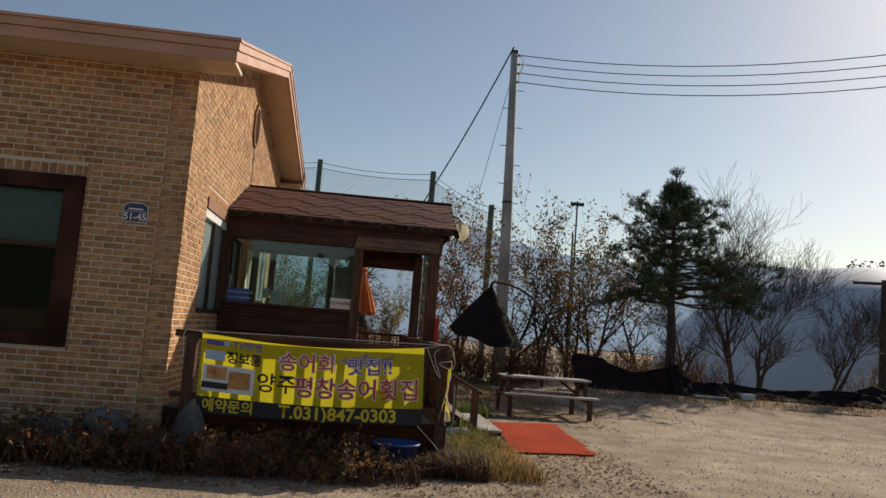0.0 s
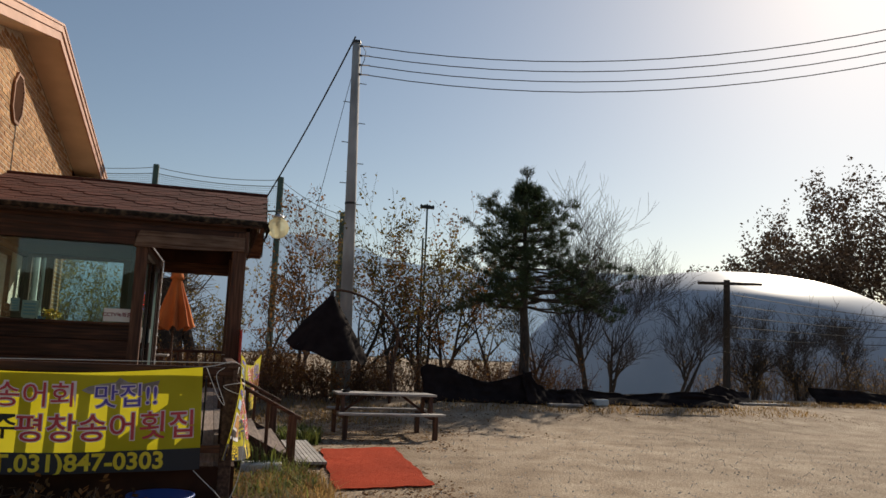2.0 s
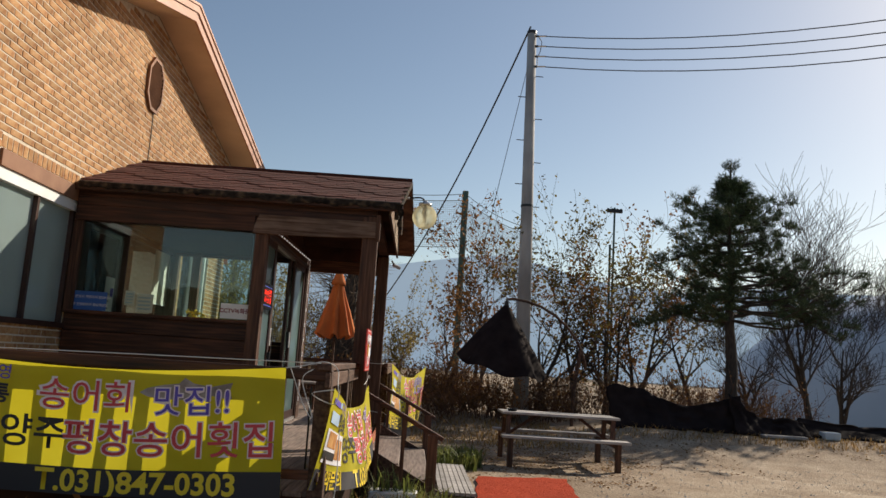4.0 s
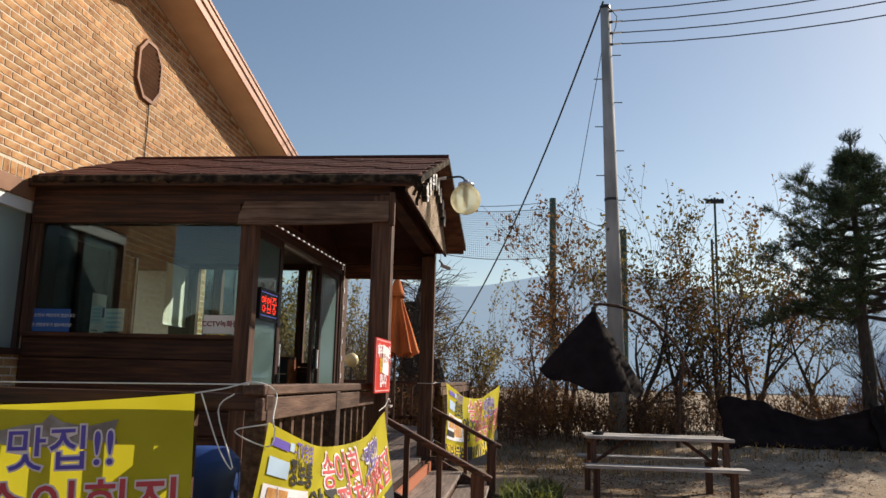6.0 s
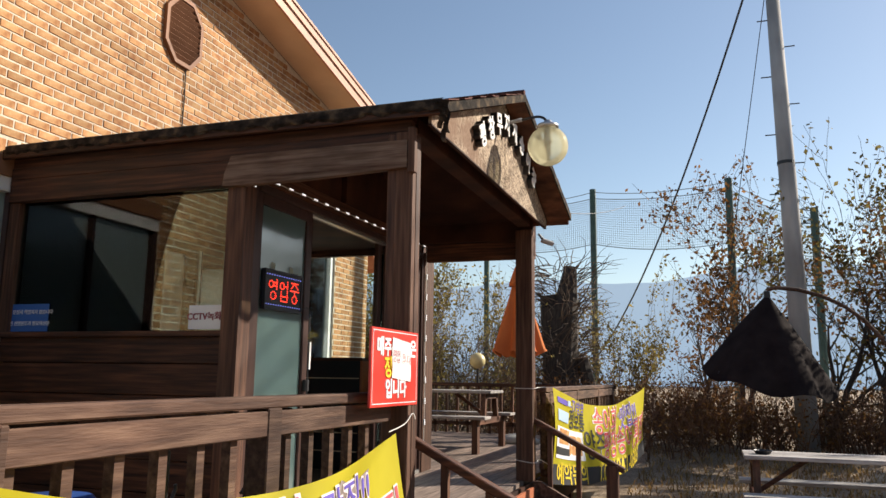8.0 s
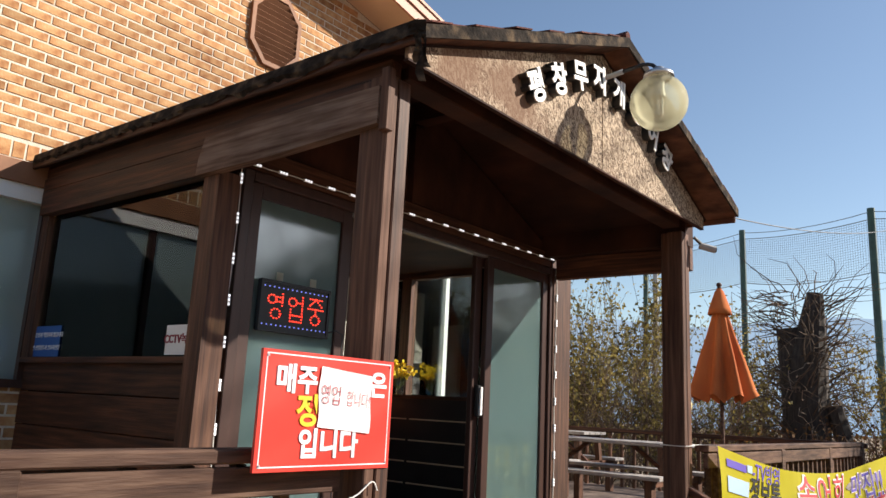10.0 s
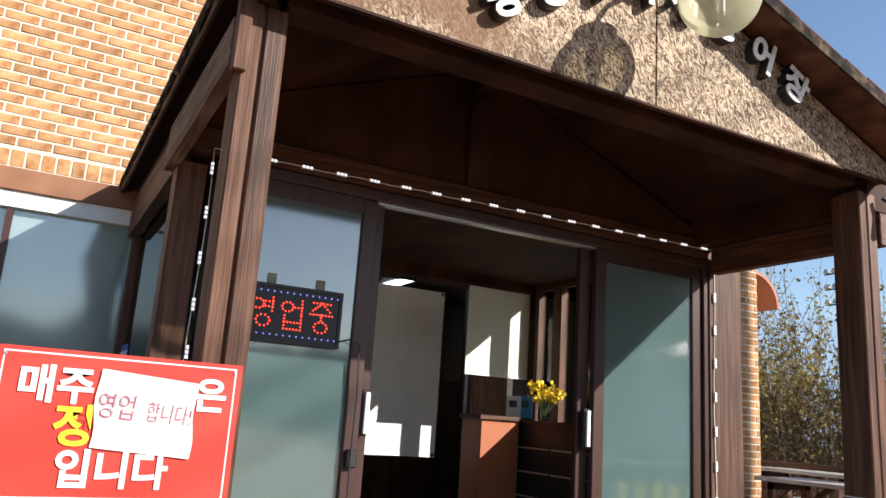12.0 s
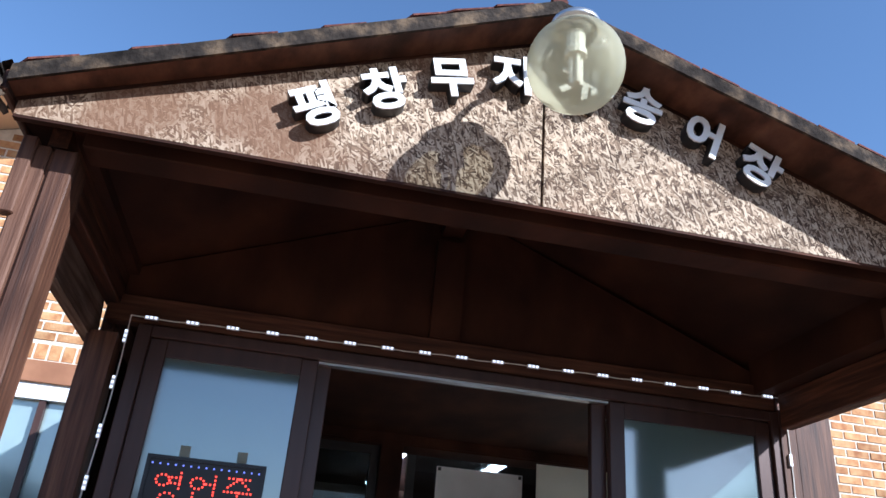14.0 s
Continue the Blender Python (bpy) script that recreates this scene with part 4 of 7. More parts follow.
for y0, y1 in ((11.49, PR), (PR, 14.67)):
    zz = [PZ - PS * abs(y - PR) for y in (y0, y1)]
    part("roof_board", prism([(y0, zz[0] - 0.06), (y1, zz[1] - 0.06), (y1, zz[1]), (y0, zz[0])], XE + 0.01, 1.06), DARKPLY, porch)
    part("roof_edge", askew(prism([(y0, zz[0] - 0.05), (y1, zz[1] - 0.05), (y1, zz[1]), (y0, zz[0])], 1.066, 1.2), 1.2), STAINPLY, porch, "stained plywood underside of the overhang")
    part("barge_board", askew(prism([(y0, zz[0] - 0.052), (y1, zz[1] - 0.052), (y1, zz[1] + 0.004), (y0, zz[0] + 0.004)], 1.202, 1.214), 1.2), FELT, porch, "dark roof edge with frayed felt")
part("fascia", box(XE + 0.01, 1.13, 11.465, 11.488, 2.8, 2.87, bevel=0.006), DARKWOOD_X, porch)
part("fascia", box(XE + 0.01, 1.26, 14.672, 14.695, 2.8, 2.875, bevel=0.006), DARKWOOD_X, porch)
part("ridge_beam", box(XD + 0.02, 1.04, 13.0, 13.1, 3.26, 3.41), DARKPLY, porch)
# torn roofing felt hanging below the south eave and round its corner
felt_rng = random.Random(77)
fv, ff = [], []
fk = 90
for i in range(fk + 1):
    x = XE + 0.05 + (1.14 - XE - 0.05) * i / fk
    hang = 0.025 + 0.035 * max(0, noise.noise((x * 5, 1.0, 0))) + felt_rng.uniform(0, 0.022)
    for j, (dy, dz) in enumerate(((0.02, 0.035), (-0.004, 0.02), (-0.01, -hang * 0.6), (0.012 * felt_rng.uniform(-1, 1), -hang))):
        fv.append((x, 11.458 + dy, 2.862 + dz))
for i in range(fk):
    for j in range(3):
        a = i * 4 + j
        ff.append((a, a + 4, a + 5, a + 1))
felt = raw("roofing_felt", fv, ff, FELT, porch, "torn black roofing felt")
for dx, dz0, dz1 in ((1.16, 0.03, -0.14), (1.145, 0.02, -0.19), (1.12, 0.02, -0.11)):
    cv, cf = [], []
    for i in range(9):
        v = i / 8
        for w in (-1, 1):
            cv.append((dx + 0.02 * w * (1 - 0.5 * v) + 0.012 * math.sin(v * 9 + dx * 30), 11.448 + 0.05 * v + 0.016 * math.sin(v * 7 + w), 2.842 + dz0 + (dz1 - dz0) * v))
    for i in range(8):
        cf.append((2 * i, 2 * i + 1, 2 * i + 3, 2 * i + 2))
    raw("felt_scrap", cv, cf, FELT, felt)
# strand-board gable front in two halves
for y0, y1 in ((11.5, 13.095), (13.105, 14.62)):
    poly = [(y0, 2.765), (y1, 2.765)] + ([(13.095, 3.425), (11.5, 2.81)] if y0 < 12 else [(14.62, 2.838), (13.105, 3.425)])
    part("gable_board", prism(poly, 1.045, 1.063), OSB, porch, "raw strand board")
part("gable_trim", box(1.04, 1.064, 11.5, 14.62, 2.755, 2.763), DARKPLY, porch)

# letters in an arc on the board
sign = thing("shop_sign", (1.05, 13.1, 3.1), "white raised letters with black sides in an arc on the gable", "sign")
arc = [("평", 12.35, 2.955, 28), ("창", 12.555, 3.065, 20), ("무", 12.765, 3.165, 12), ("지", 12.975, 3.225, 4), ("개", 13.21, 3.235, -4), ("송", 13.44, 3.205, -12), ("어", 13.665, 3.13, -20), ("장", 13.87, 3.045, -27)]
for ch, y, z, roll in arc:
    base = letters(ch, 0.165, facing("x", (1.086, y, z - 0.008), roll), BLACK, sign, "letter_body", 0.022, 0.006)
    letters(ch, 0.165, facing("x", (1.111, y, z - 0.008), roll), WHITE, sign, "letter_face", 0.003, 0.005)

# globe lamp on a swan-neck
lampt = thing("globe_lamp", (1.07, 13.06, 3.27), "clear globe lamp on a black swan-neck bracket", "lamp")
part("wall_plate", lathe([(0.0, 0), (0.045, 0), (0.045, 0.012), (0.03, 0.03), (0.016, 0.034), (0.0, 0.034)], (0, 0, 0), 16), POLE, lampt).matrix_basis = Matrix.Translation((1.063, 13.06, 3.27)) @ Matrix.Rotation(radians(90), 4, "Y")
part("sleeve", tube([(1.09, 13.062, 3.272), (1.2, 13.068, 3.287)], 0.014, 10), POLE, lampt, smooth=True)
part("arm", tube([(1.19, 13.067, 3.286), (1.31, 13.075, 3.302)] + [(1.32 + 0.07 * math.sin(a), 13.085, 3.232 + 0.072 * math.cos(a)) for a in (0.2, 0.6, 1.0, 1.35, 1.57)] + [(1.39, 13.09, 3.2)], 0.0105, 8), BLACK, lampt, smooth=True)
part("cap", lathe([(0.0, 0.05), (0.025, 0.045), (0.03, 0.03), (0.075, 0.012), (0.08, -0.01), (0.0, -0.01)], (1.39, 13.09, 3.225), 20), SILVER, lampt, smooth=True)
R = 0.148
part("globe", lathe([(R * math.sin(a), -R * math.cos(a)) for a in [math.pi * k / 20 for k in range(21)]], (1.39, 13.09, 3.075), 32), GLOBE, lampt, "yellowed clear globe", smooth=True)
part("bulb", lathe([(0.0, 0.12), (0.03, 0.12), (0.03, 0.06), (0.035, 0.05), (0.035, 0.03), (0.0, 0.03)], (1.39, 13.09, 3.075), 14), WHITE, lampt)
for dx, dy in ((0.014, 0), (-0.014, 0), (0, 0.014), (0, -0.014)):
    part("bulb_tube", tube([(1.39 + dx, 13.09 + dy, 3.12), (1.39 + dx, 13.09 + dy, 3.0)], 0.009, 8), WHITE, lampt)

# security camera under the eave
cctv = thing("security_camera", (1.0, 14.72, 2.7), "small grey bullet camera under the porch eave", "camera")
part("mount", tube([(0.98, 14.66, 2.72), (1.02, 14.72, 2.67)], 0.012), BLACK, cctv)
part("body", tube([(1.0, 14.71, 2.67), (1.09, 14.77, 2.64)], 0.024, 12), POLE, cctv)
part("lens", tube([(1.09, 14.77, 2.64), (1.094, 14.773, 2.639)], 0.019, 12), BLACK, cctv)

# glazed sliding doors
doors = thing("door_1", (XD, 13.2, DZ), "brown aluminium sliding doors standing half open", "door", kind="structure")
D0, D1, DT = 11.72, 14.74, 2.59
part("door_frame", box(XD - 0.07, XD + 0.06, D0, D0 + 0.06, DZ, DT, bevel=0.004), METALBROWN, doors)
part("door_frame", box(XD - 0.07, XD + 0.06, D1 - 0.06, D1, DZ, DT, bevel=0.004), METALBROWN, doors)
part("door_frame", box(XD - 0.07, XD + 0.06, D0 + 0.06, D1 - 0.06, DT - 0.05, DT, bevel=0.004), METALBROWN, doors)
part("track", box(XD - 0.07, XD + 0.06, D0 + 0.06, D1 - 0.06, DZ, DZ + 0.03), SILVER, doors)
part("head_track", box(XD - 0.01, XD + 0.03, 12.5, 13.86, DT - 0.062, DT - 0.051), SILVER, doors)


def leaf_door(y0, y1, x, milky, name="sliding_leaf"):
    d = part(name, box(x - 0.02, x + 0.02, y0, y0 + 0.075, DZ + 0.03, DT - 0.052, bevel=0.004), METALBROWN, doors)
    part("stile", box(x - 0.02, x + 0.02, y1 - 0.075, y1, DZ + 0.03, DT - 0.052, bevel=0.004), METALBROWN, d)
    part("rail", box(x - 0.019, x + 0.019, y0 + 0.075, y1 - 0.075, DT - 0.125, DT - 0.052), METALBROWN, d)
    part("rail", box(x - 0.019, x + 0.019, y0 + 0.075, y1 - 0.075, DZ + 0.03, DZ + 0.13), METALBROWN, d)
    part("pane", box(x - 0.003, x + 0.003, y0 + 0.07, y1 - 0.07, DZ + 0.12, DT - 0.12), FROST if milky else CLEAR, d)
    return d


leaf_door(11.78, 12.5, XD + 0.02, True)
leaf_door(13.86, 14.68, XD + 0.02, True)
leaf_door(11.84, 12.56, XD - 0.035, False)
leaf_door(13.79, 14.6, XD - 0.035, False)
for y in (12.53, 13.83):
    hd = part("pull_handle", box(XD + 0.0, XD + 0.03, y - 0.025, y + 0.015, 1.42, 1.63, bevel=0.004), BLACK, doors)
    part("grip", box(XD + 0.03, XD + 0.045, y - 0.012, y + 0.012, 1.43, 1.62, bevel=0.003), WHITE, hd)
part("lock", box(XD + 0.04, XD + 0.07, 12.44, 12.49, 1.28, 1.36, bevel=0.006), BLACK, doors)

# LED string round the door: wire and modules
led = thing("led_string", (XD, 13.2, 2.62), "string of white LED modules looped round the doorway", "string lights")
wirep, mods = [], []
for k in range(19):
    y = 11.685 + k * (14.75 - 11.685) / 18
    wirep.append((XD + 0.075, y, 2.615 + 0.045 * k / 18 - 0.006 * (k % 2)))
part("wire", tube(wirep, 0.003, 4), ROPE, led)
part("wire", tube([(XD + 0.075, 11.685 + 0.008 * math.sin(k), 2.615 - k * 0.2) for k in range(11)], 0.003, 4), ROPE, led)
part("wire", tube([(XD + 0.075, 14.75 + 0.008 * math.sin(k), 2.67 - k * 0.2) for k in range(11)], 0.003, 4), ROPE, led)
LEDW = glow("led_white", (0.95, 0.95, 1.0), 0.6)
for k in range(18):
    y, z = wirep[k][1] + 0.085, (wirep[k][2] + wirep[k + 1][2]) / 2
    mods.append(part("module", box(XD + 0.07, XD + 0.083, y - 0.028, y + 0.028, z - 0.007, z + 0.007), WHITE, led))
    for s in (-0.018, 0.0, 0.018):
        part("diode", box(XD + 0.083, XD + 0.086, y + s - 0.005, y + s + 0.005, z - 0.005, z + 0.005), LEDW, mods[-1])
for yy, zt in ((11.685, 2.52), (14.75, 2.56)):
    for k in range(10):
        z = zt - 0.2 * k
        md2 = part("module", box(XD + 0.07, XD + 0.083, yy - 0.007, yy + 0.007, z - 0.028, z + 0.028), WHITE, led)
        for s in (-0.02, 0.0, 0.02):
            part("diode", box(XD + 0.083, XD + 0.086, yy - 0.005, yy + 0.005, z + s - 0.005, z + s + 0.005), LEDW, md2)


# ---- banners ----
def banner(name, fn, w, h, items, label, rows=14, cols=40, group="yellow banners"):
    """A cloth w by h metres; fn(u, v) gives place and normal for metres from its top left corner. items: (kind, ...)"""
    t = thing(name, fn(0, h)[0], label, "banner", group)
    def sheet(nm, u0, u1, v0, v1, material, off, r, c):
        vs, fs = [], []
        for j in range(r + 1):
            for i in range(c + 1):
                p, nn = fn(u0 + (u1 - u0) * i / c, v0 + (v1 - v0) * j / r)
                vs.append(p + nn * off)
        for j in range(r):
            for i in range(c):
                a = j * (c + 1) + i
                fs.append((a, a + c + 1, a + c + 2, a + 1))
        ob = raw(nm, vs, fs, material, t, smooth=True)
        return ob
    cloth = sheet("cloth", 0, w, 0, h, YELLOW, 0, rows, cols)
    sheet("band", 0, w, h * 0.79, h, BANBLACK, 0.004, 4, cols)
    for it in items:
        if it[0] == "text":
            _, text, u, v, size, material, thick, off = it
            me = letters(text, size, Matrix.Identity(4), material, t, "lettering", 0.0, thick)
            for vv in me.data.vertices:
                p, nn = fn(min(w, max(0, u + vv.co.x)), min(h, max(0, v - vv.co.y)))
                vv.co = p + nn * off
        elif it[0] == "fish":
            _, u, v, ln, ht, material, off = it
            side = [(-0.5, 0.05), (-0.42, -0.22), (-0.25, -0.42), (-0.08, -0.5), (-0.02, -0.85), (0.08, -0.5), (0.25, -0.3), (0.38, -0.12), (0.5, -0.5), (0.47, 0.0), (0.5, 0.5), (0.38, 0.14), (0.2, 0.4), (0.0, 0.5), (-0.25, 0.45), (-0.42, 0.28)]
            pts = [fn(min(w, max(0, u + a * ln)), min(h, max(0, v + c * ht))) for a, c in side]
            mid = fn(u, v)
            raw("fish_print", [p + nn * off for p, nn in pts] + [mid[0] + mid[1] * off], [(i, (i + 1) % len(side), len(side)) for i in range(len(side))], material, t, "printed trout")
        else:
            _, u0, u1, v0, v1, material, off = it
            sheet("printed_patch", u0, u1, v0, v1, material, off, 3, 6)
    return t


FISHINK = grain(mat("fish_print", (0.6, 0.28, 0.06), 0.6), [(0.4, 0.12, 0.02), (0.75, 0.42, 0.15)], 14, bump=0.0)
GREYINK = grain(mat("grey_print", (0.3, 0.24, 0.2), 0.6), [(0.2, 0.15, 0.12), (0.4, 0.34, 0.3)], 14, bump=0.0)


def print_items(w, h):
    s = w / 2.28
    return [("patch", 0.05 * s, 0.22 * s, 0.07 * h, 0.13 * h, BLUEINK, 0.005), ("patch", 0.23 * s, 0.28 * s, 0.06 * h, 0.12 * h, SKYINK, 0.005), ("text", "-TV방영", 0.45 * s, 0.1 * h, 0.1 * s, BLUEINK, 0.001, 0.005),
            ("patch", 0.05 * s, 0.25 * s, 0.2 * h, 0.32 * h, SKYINK, 0.005), ("text", "정보통", 0.44 * s, 0.27 * h, 0.13 * s, BLACKINK, 0.004, 0.006),
            ("patch", 0.04 * s, 0.56 * s, 0.38 * h, 0.72 * h, WHITEINK, 0.005), ("patch", 0.08 * s, 0.28 * s, 0.4 * h, 0.56 * h, FISHINK, 0.007), ("patch", 0.3 * s, 0.52 * s, 0.44 * h, 0.66 * h, FISHINK, 0.007),
            ("patch", 0.04 * s, 0.3 * s, 0.6 * h, 0.68 * h, BLACKINK, 0.008),
            ("text", "송어회", 1.08 * s, 0.24 * h, 0.22 * s, PINKINK, 0.009, 0.005), ("text", "송어회", 1.08 * s, 0.24 * h, 0.21 * s, REDINK, 0.001, 0.008),
            ("fish", 1.68 * s, 0.17 * h, 0.56 * s, 0.13 * h, GREYINK, 0.005),
            ("text", "맛집!!", 1.72 * s, 0.26 * h, 0.2 * s, PINKINK, 0.009, 0.007), ("text", "맛집!!", 1.72 * s, 0.26 * h, 0.2 * s, BLUEINK, 0.001, 0.01),
            ("text", "양주", 0.78 * s, 0.55 * h, 0.22 * s, BLACKINK, 0.003, 0.006),
            ("text", "평창송어횟집", 1.6 * s, 0.57 * h, 0.235 * s, PINKINK, 0.01, 0.005), ("text", "평창송어횟집", 1.6 * s, 0.57 * h, 0.235 * s, REDINK, 0.002, 0.008),
            ("text", "예약문의", 0.32 * s, 0.9 * h, 0.14 * s, YELLOWINK, 0.003, 0.008), ("text", "T.031)847-0303", 1.42 * s, 0.9 * h, 0.185 * s, YELLOWINK, 0.005, 0.008)]


def front_banner(u, v):
    k = u / 2.28
    sag = 0.07 * math.sin(math.pi * k) * (1 - 0.4 * v / 0.82)
    y = 8.955 - 0.02 * math.sin(math.pi * k) + 0.012 * math.sin(u * 7 + v * 3) * (0.3 + v)
    return Vector((-1.69 + u * (1 + 0.02 * v), y, 1.255 + 0.015 * k - sag - v * (1 - 0.02 * math.sin(math.pi * k)))), Vector((0, -1, 0))


def rail_banner(u, v):
    k = u / 2.35
    sag = 0.17 * (1 - (2 * k - 1) ** 2) * (1 - 0.35 * v / 0.66)
    x = 0.9 + 0.1 * k + 0.2 * math.sin(math.pi * (0.1 + 0.8 * k)) * v + 0.02 * math.sin(u * 5 + v * 4)
    fold = (1 - k) ** 3 * v
    x -= 0.26 * fold
    return Vector((x, 8.99 + u + 0.05 * v - 0.12 * fold, 1.16 - 0.03 * k - sag - v)), Vector((1, 0, 0.05))


def far_banner(u, v):
    k = u / 3.6
    sag = 0.2 * (1 - (2 * k - 1) ** 2) * (1 - 0.35 * v / 0.8)
    x = 1.085 + 0.5 * k + 0.05 * math.sin(math.pi * k) * v + 0.02 * math.sin(u * 4 + v * 5)
    return Vector((x, 14.74 + u * 0.99, 1.31 - 0.02 * k - sag - v)), Vector((1, 0, 0.05))


banner("banner", front_banner, 2.28, 0.8, print_items(2.28, 0.8), "yellow printed banner with a black phone number strip on the railing")
banner("banner", rail_banner, 2.3, 0.62, print_items(2.3, 0.62), "yellow printed banner sagging from the side railing")
banner("banner", far_banner, 3.6, 0.85, print_items(3.6, 0.85), "yellow printed banner hung along the deck railing")


def bent(pts, k=5):
    """Rounds the corners of a line."""
    pts = [Vector(p) for p in pts]
    out = [pts[0]]
    for i in range(len(pts) - 1):
        p0, p1, p2, p3 = pts[max(0, i - 1)], pts[i], pts[i + 1], pts[min(len(pts) - 1, i + 2)]
        for j in range(1, k + 1):
            f = j / k
            out.append(0.5 * (2 * p1 + (p2 - p0) * f + (2 * p0 - 5 * p1 + 4 * p2 - p3) * f * f + (3 * p1 - p0 - 3 * p2 + p3) * f ** 3))
    return [tuple(p) for p in out]


def rope(name, pts, label):
    tagged(part(name, tube(bent(pts), 0.0032, 5), ROPE), label, "rope", "banner ropes")


rope("rope", [(0.59, 8.95, 1.27), (0.7, 8.97, 1.29), (0.82, 9.02, 1.32), (0.9, 9.06, 1.28), (0.92, 8.98, 1.18), (0.93, 8.97, 1.14)], "white cord tying the banner to the corner post")
rope("rope", [(0.62, 8.95, 1.27), (0.72, 8.93, 1.05), (0.78, 8.93, 0.98), (0.7, 8.94, 1.2), (0.76, 8.95, 1.27)], "loose loop of white cord at the banner corner")
rope("rope", [(0.9, 9.0, 1.15), (0.76, 8.98, 1.12), (0.9, 9.0, 1.06), (0.93, 8.99, 1.14)], "white cord wrapped round the corner post")
rope("rope", [(0.58, 8.95, 0.46), (0.75, 8.95, 0.3), (0.86, 8.96, 0.22), (0.95, 8.98, 0.5), (0.95, 9.0, 0.9)], "white cord hanging below the banner corner")
rope("rope", [(0.94, 11.3, 1.12), (0.95, 11.48, 1.15), (0.96, 11.56, 1.2), (0.97, 11.58, 1.17)], "white cord tied to the porch post")
rope("rope", [(0.78, 14.52, 1.3), (0.96, 14.5, 1.3), (0.97, 14.7, 1.31), (1.08, 14.74, 1.31)], "white cord round the porch post")
rope("rope", [(0.78, 14.52, 0.68), (0.96, 14.5, 0.66), (0.97, 14.7, 0.67), (1.08, 14.76, 0.6)], "white cord low on the porch post")
rope("rope", [(-1.69, 8.96, 1.26), (-1.76, 8.99, 1.27), (-1.88, 8.99, 1.25), (-1.86, 8.98, 1.0)], "white cord at the banner's house end")
rope("rope", [(-1.8, 8.99, 1.27), (-0.6, 8.98, 1.29), (0.8, 9.0, 1.31)], "thin pale line strung along the railing")

# ---- red notice board ----
PEN = mat("pen", (0.5, 0.14, 0.16), 0.6)
rb = thing("notice_board", (0.95, 11.4, 1.25), "red notice board with white lettering and a pasted paper", "sign")
part("board", box(0.938, 0.95, 11.04, 11.65, 1.245, 1.625), RED, rb)
for y0, y1, z0, z1 in ((11.055, 11.635, 1.61, 1.614), (11.055, 11.635, 1.258, 1.262), (11.055, 11.059, 1.262, 1.61), (11.631, 11.635, 1.262, 1.61)):
    part("border_line", box(0.95, 0.9512, y0, y1, z0, z1), WHITEINK, rb)
letters("매주", 0.098, facing("x", (0.952, 11.185, 1.53)), WHITEINK, rb, thick=0.003)
letters("은", 0.098, facing("x", (0.952, 11.57, 1.53)), WHITEINK, rb, thick=0.003)
letters("정", 0.11, facing("x", (0.952, 11.24, 1.43)), YELLOWINK, rb, thick=0.003)
letters("입니다", 0.1, facing("x", (0.952, 11.345, 1.325)), WHITEINK, rb, thick=0.003)
pv, pf = [], []
for j in range(9):
    for i in range(11):
        y, z = 11.283 + 0.25 * i / 10, 1.385 + 0.2 * j / 8
        pv.append((0.956 + 0.0022 * noise.noise((y * 14, z * 14, 2)), y + 0.004 * math.sin(j), z - 0.02 * i / 10))
for j in range(8):
    for i in range(10):
        a = j * 11 + i
        pf.append((a, a + 1, a + 12, a + 11))
part_paper = raw("paper", pv, pf, PAPER, rb, "creased white paper with handwriting", smooth=True)
letters("영업", 0.054, facing("x", (0.9588, 11.335, 1.487), -4) @ Matrix.Diagonal((1, 1.35, 1, 1)), PEN, part_paper, "handwriting", 0.0004, -0.0006)
letters("합니다!", 0.042, facing("x", (0.9588, 11.468, 1.476), -4) @ Matrix.Diagonal((0.95, 1.4, 1, 1)), PEN, part_paper, "handwriting", 0.0004, -0.0005)
for y, z in ((11.06, 1.605), (11.63, 1.605), (11.06, 1.265), (11.63, 1.265)):
    part("screw", tube([(0.951, y, z), (0.954, y, z)], 0.004, 8), SILVER, rb)

# ---- LED open sign on the left leaf ----
ld = thing("led_sign", (-0.19, 12.1, 1.8), "black LED dot sign glowing red on the sliding door", "sign")
part("panel", box(-0.215, -0.185, 11.885, 12.355, 1.8, 2.06, bevel=0.006), BLACK, ld)
for a, b2, c, d in ((11.885, 12.355, 2.045, 2.06), (11.885, 12.355, 1.8, 1.815), (11.885, 11.9, 1.815, 2.045), (12.34, 12.355, 1.815, 2.045)):
    part("rim", box(-0.185, -0.178, a, b2, c, d), BLACK, ld)
LEDRED, LEDBLUE = glow("led_red", (1.0, 0.06, 0.03), 1.1), glow("led_blue", (0.25, 0.3, 1.0), 0.5)


def dots(strokes, y, z, s):
    out = []
    for stroke in strokes:
        for (a, b2), (c, d) in zip(stroke, stroke[1:]):
            k = max(1, round(math.hypot(c - a, d - b2) / 0.14))
            out += [(y + s * (a + (c - a) * i / k), z + s * (b2 + (d - b2) * i / k)) for i in range(k)]
        out.append((y + s * stroke[-1][0], z + s * stroke[-1][1]))
    return out


def ring(cx, cz, r, k=10):
    return [(cx + r * math.cos(i * math.tau / k), cz + r * 0.8 * math.sin(i * math.tau / k)) for i in range(k + 1)]


yeong = [ring(-0.2, 0.3, 0.24), [(0.4, 0.6), (0.4, 0.05)], [(0.1, 0.42), (0.4, 0.42)], [(0.1, 0.22), (0.4, 0.22)], ring(0.05, -0.35, 0.28)]
eop = [ring(-0.2, 0.3, 0.24), [(0.4, 0.6), (0.4, 0.05)], [(0.1, 0.3), (0.4, 0.3)], [(-0.3, -0.05), (-0.3, -0.6), (0.4, -0.6), (0.4, -0.05)], [(-0.3, -0.32), (0.4, -0.32)]]
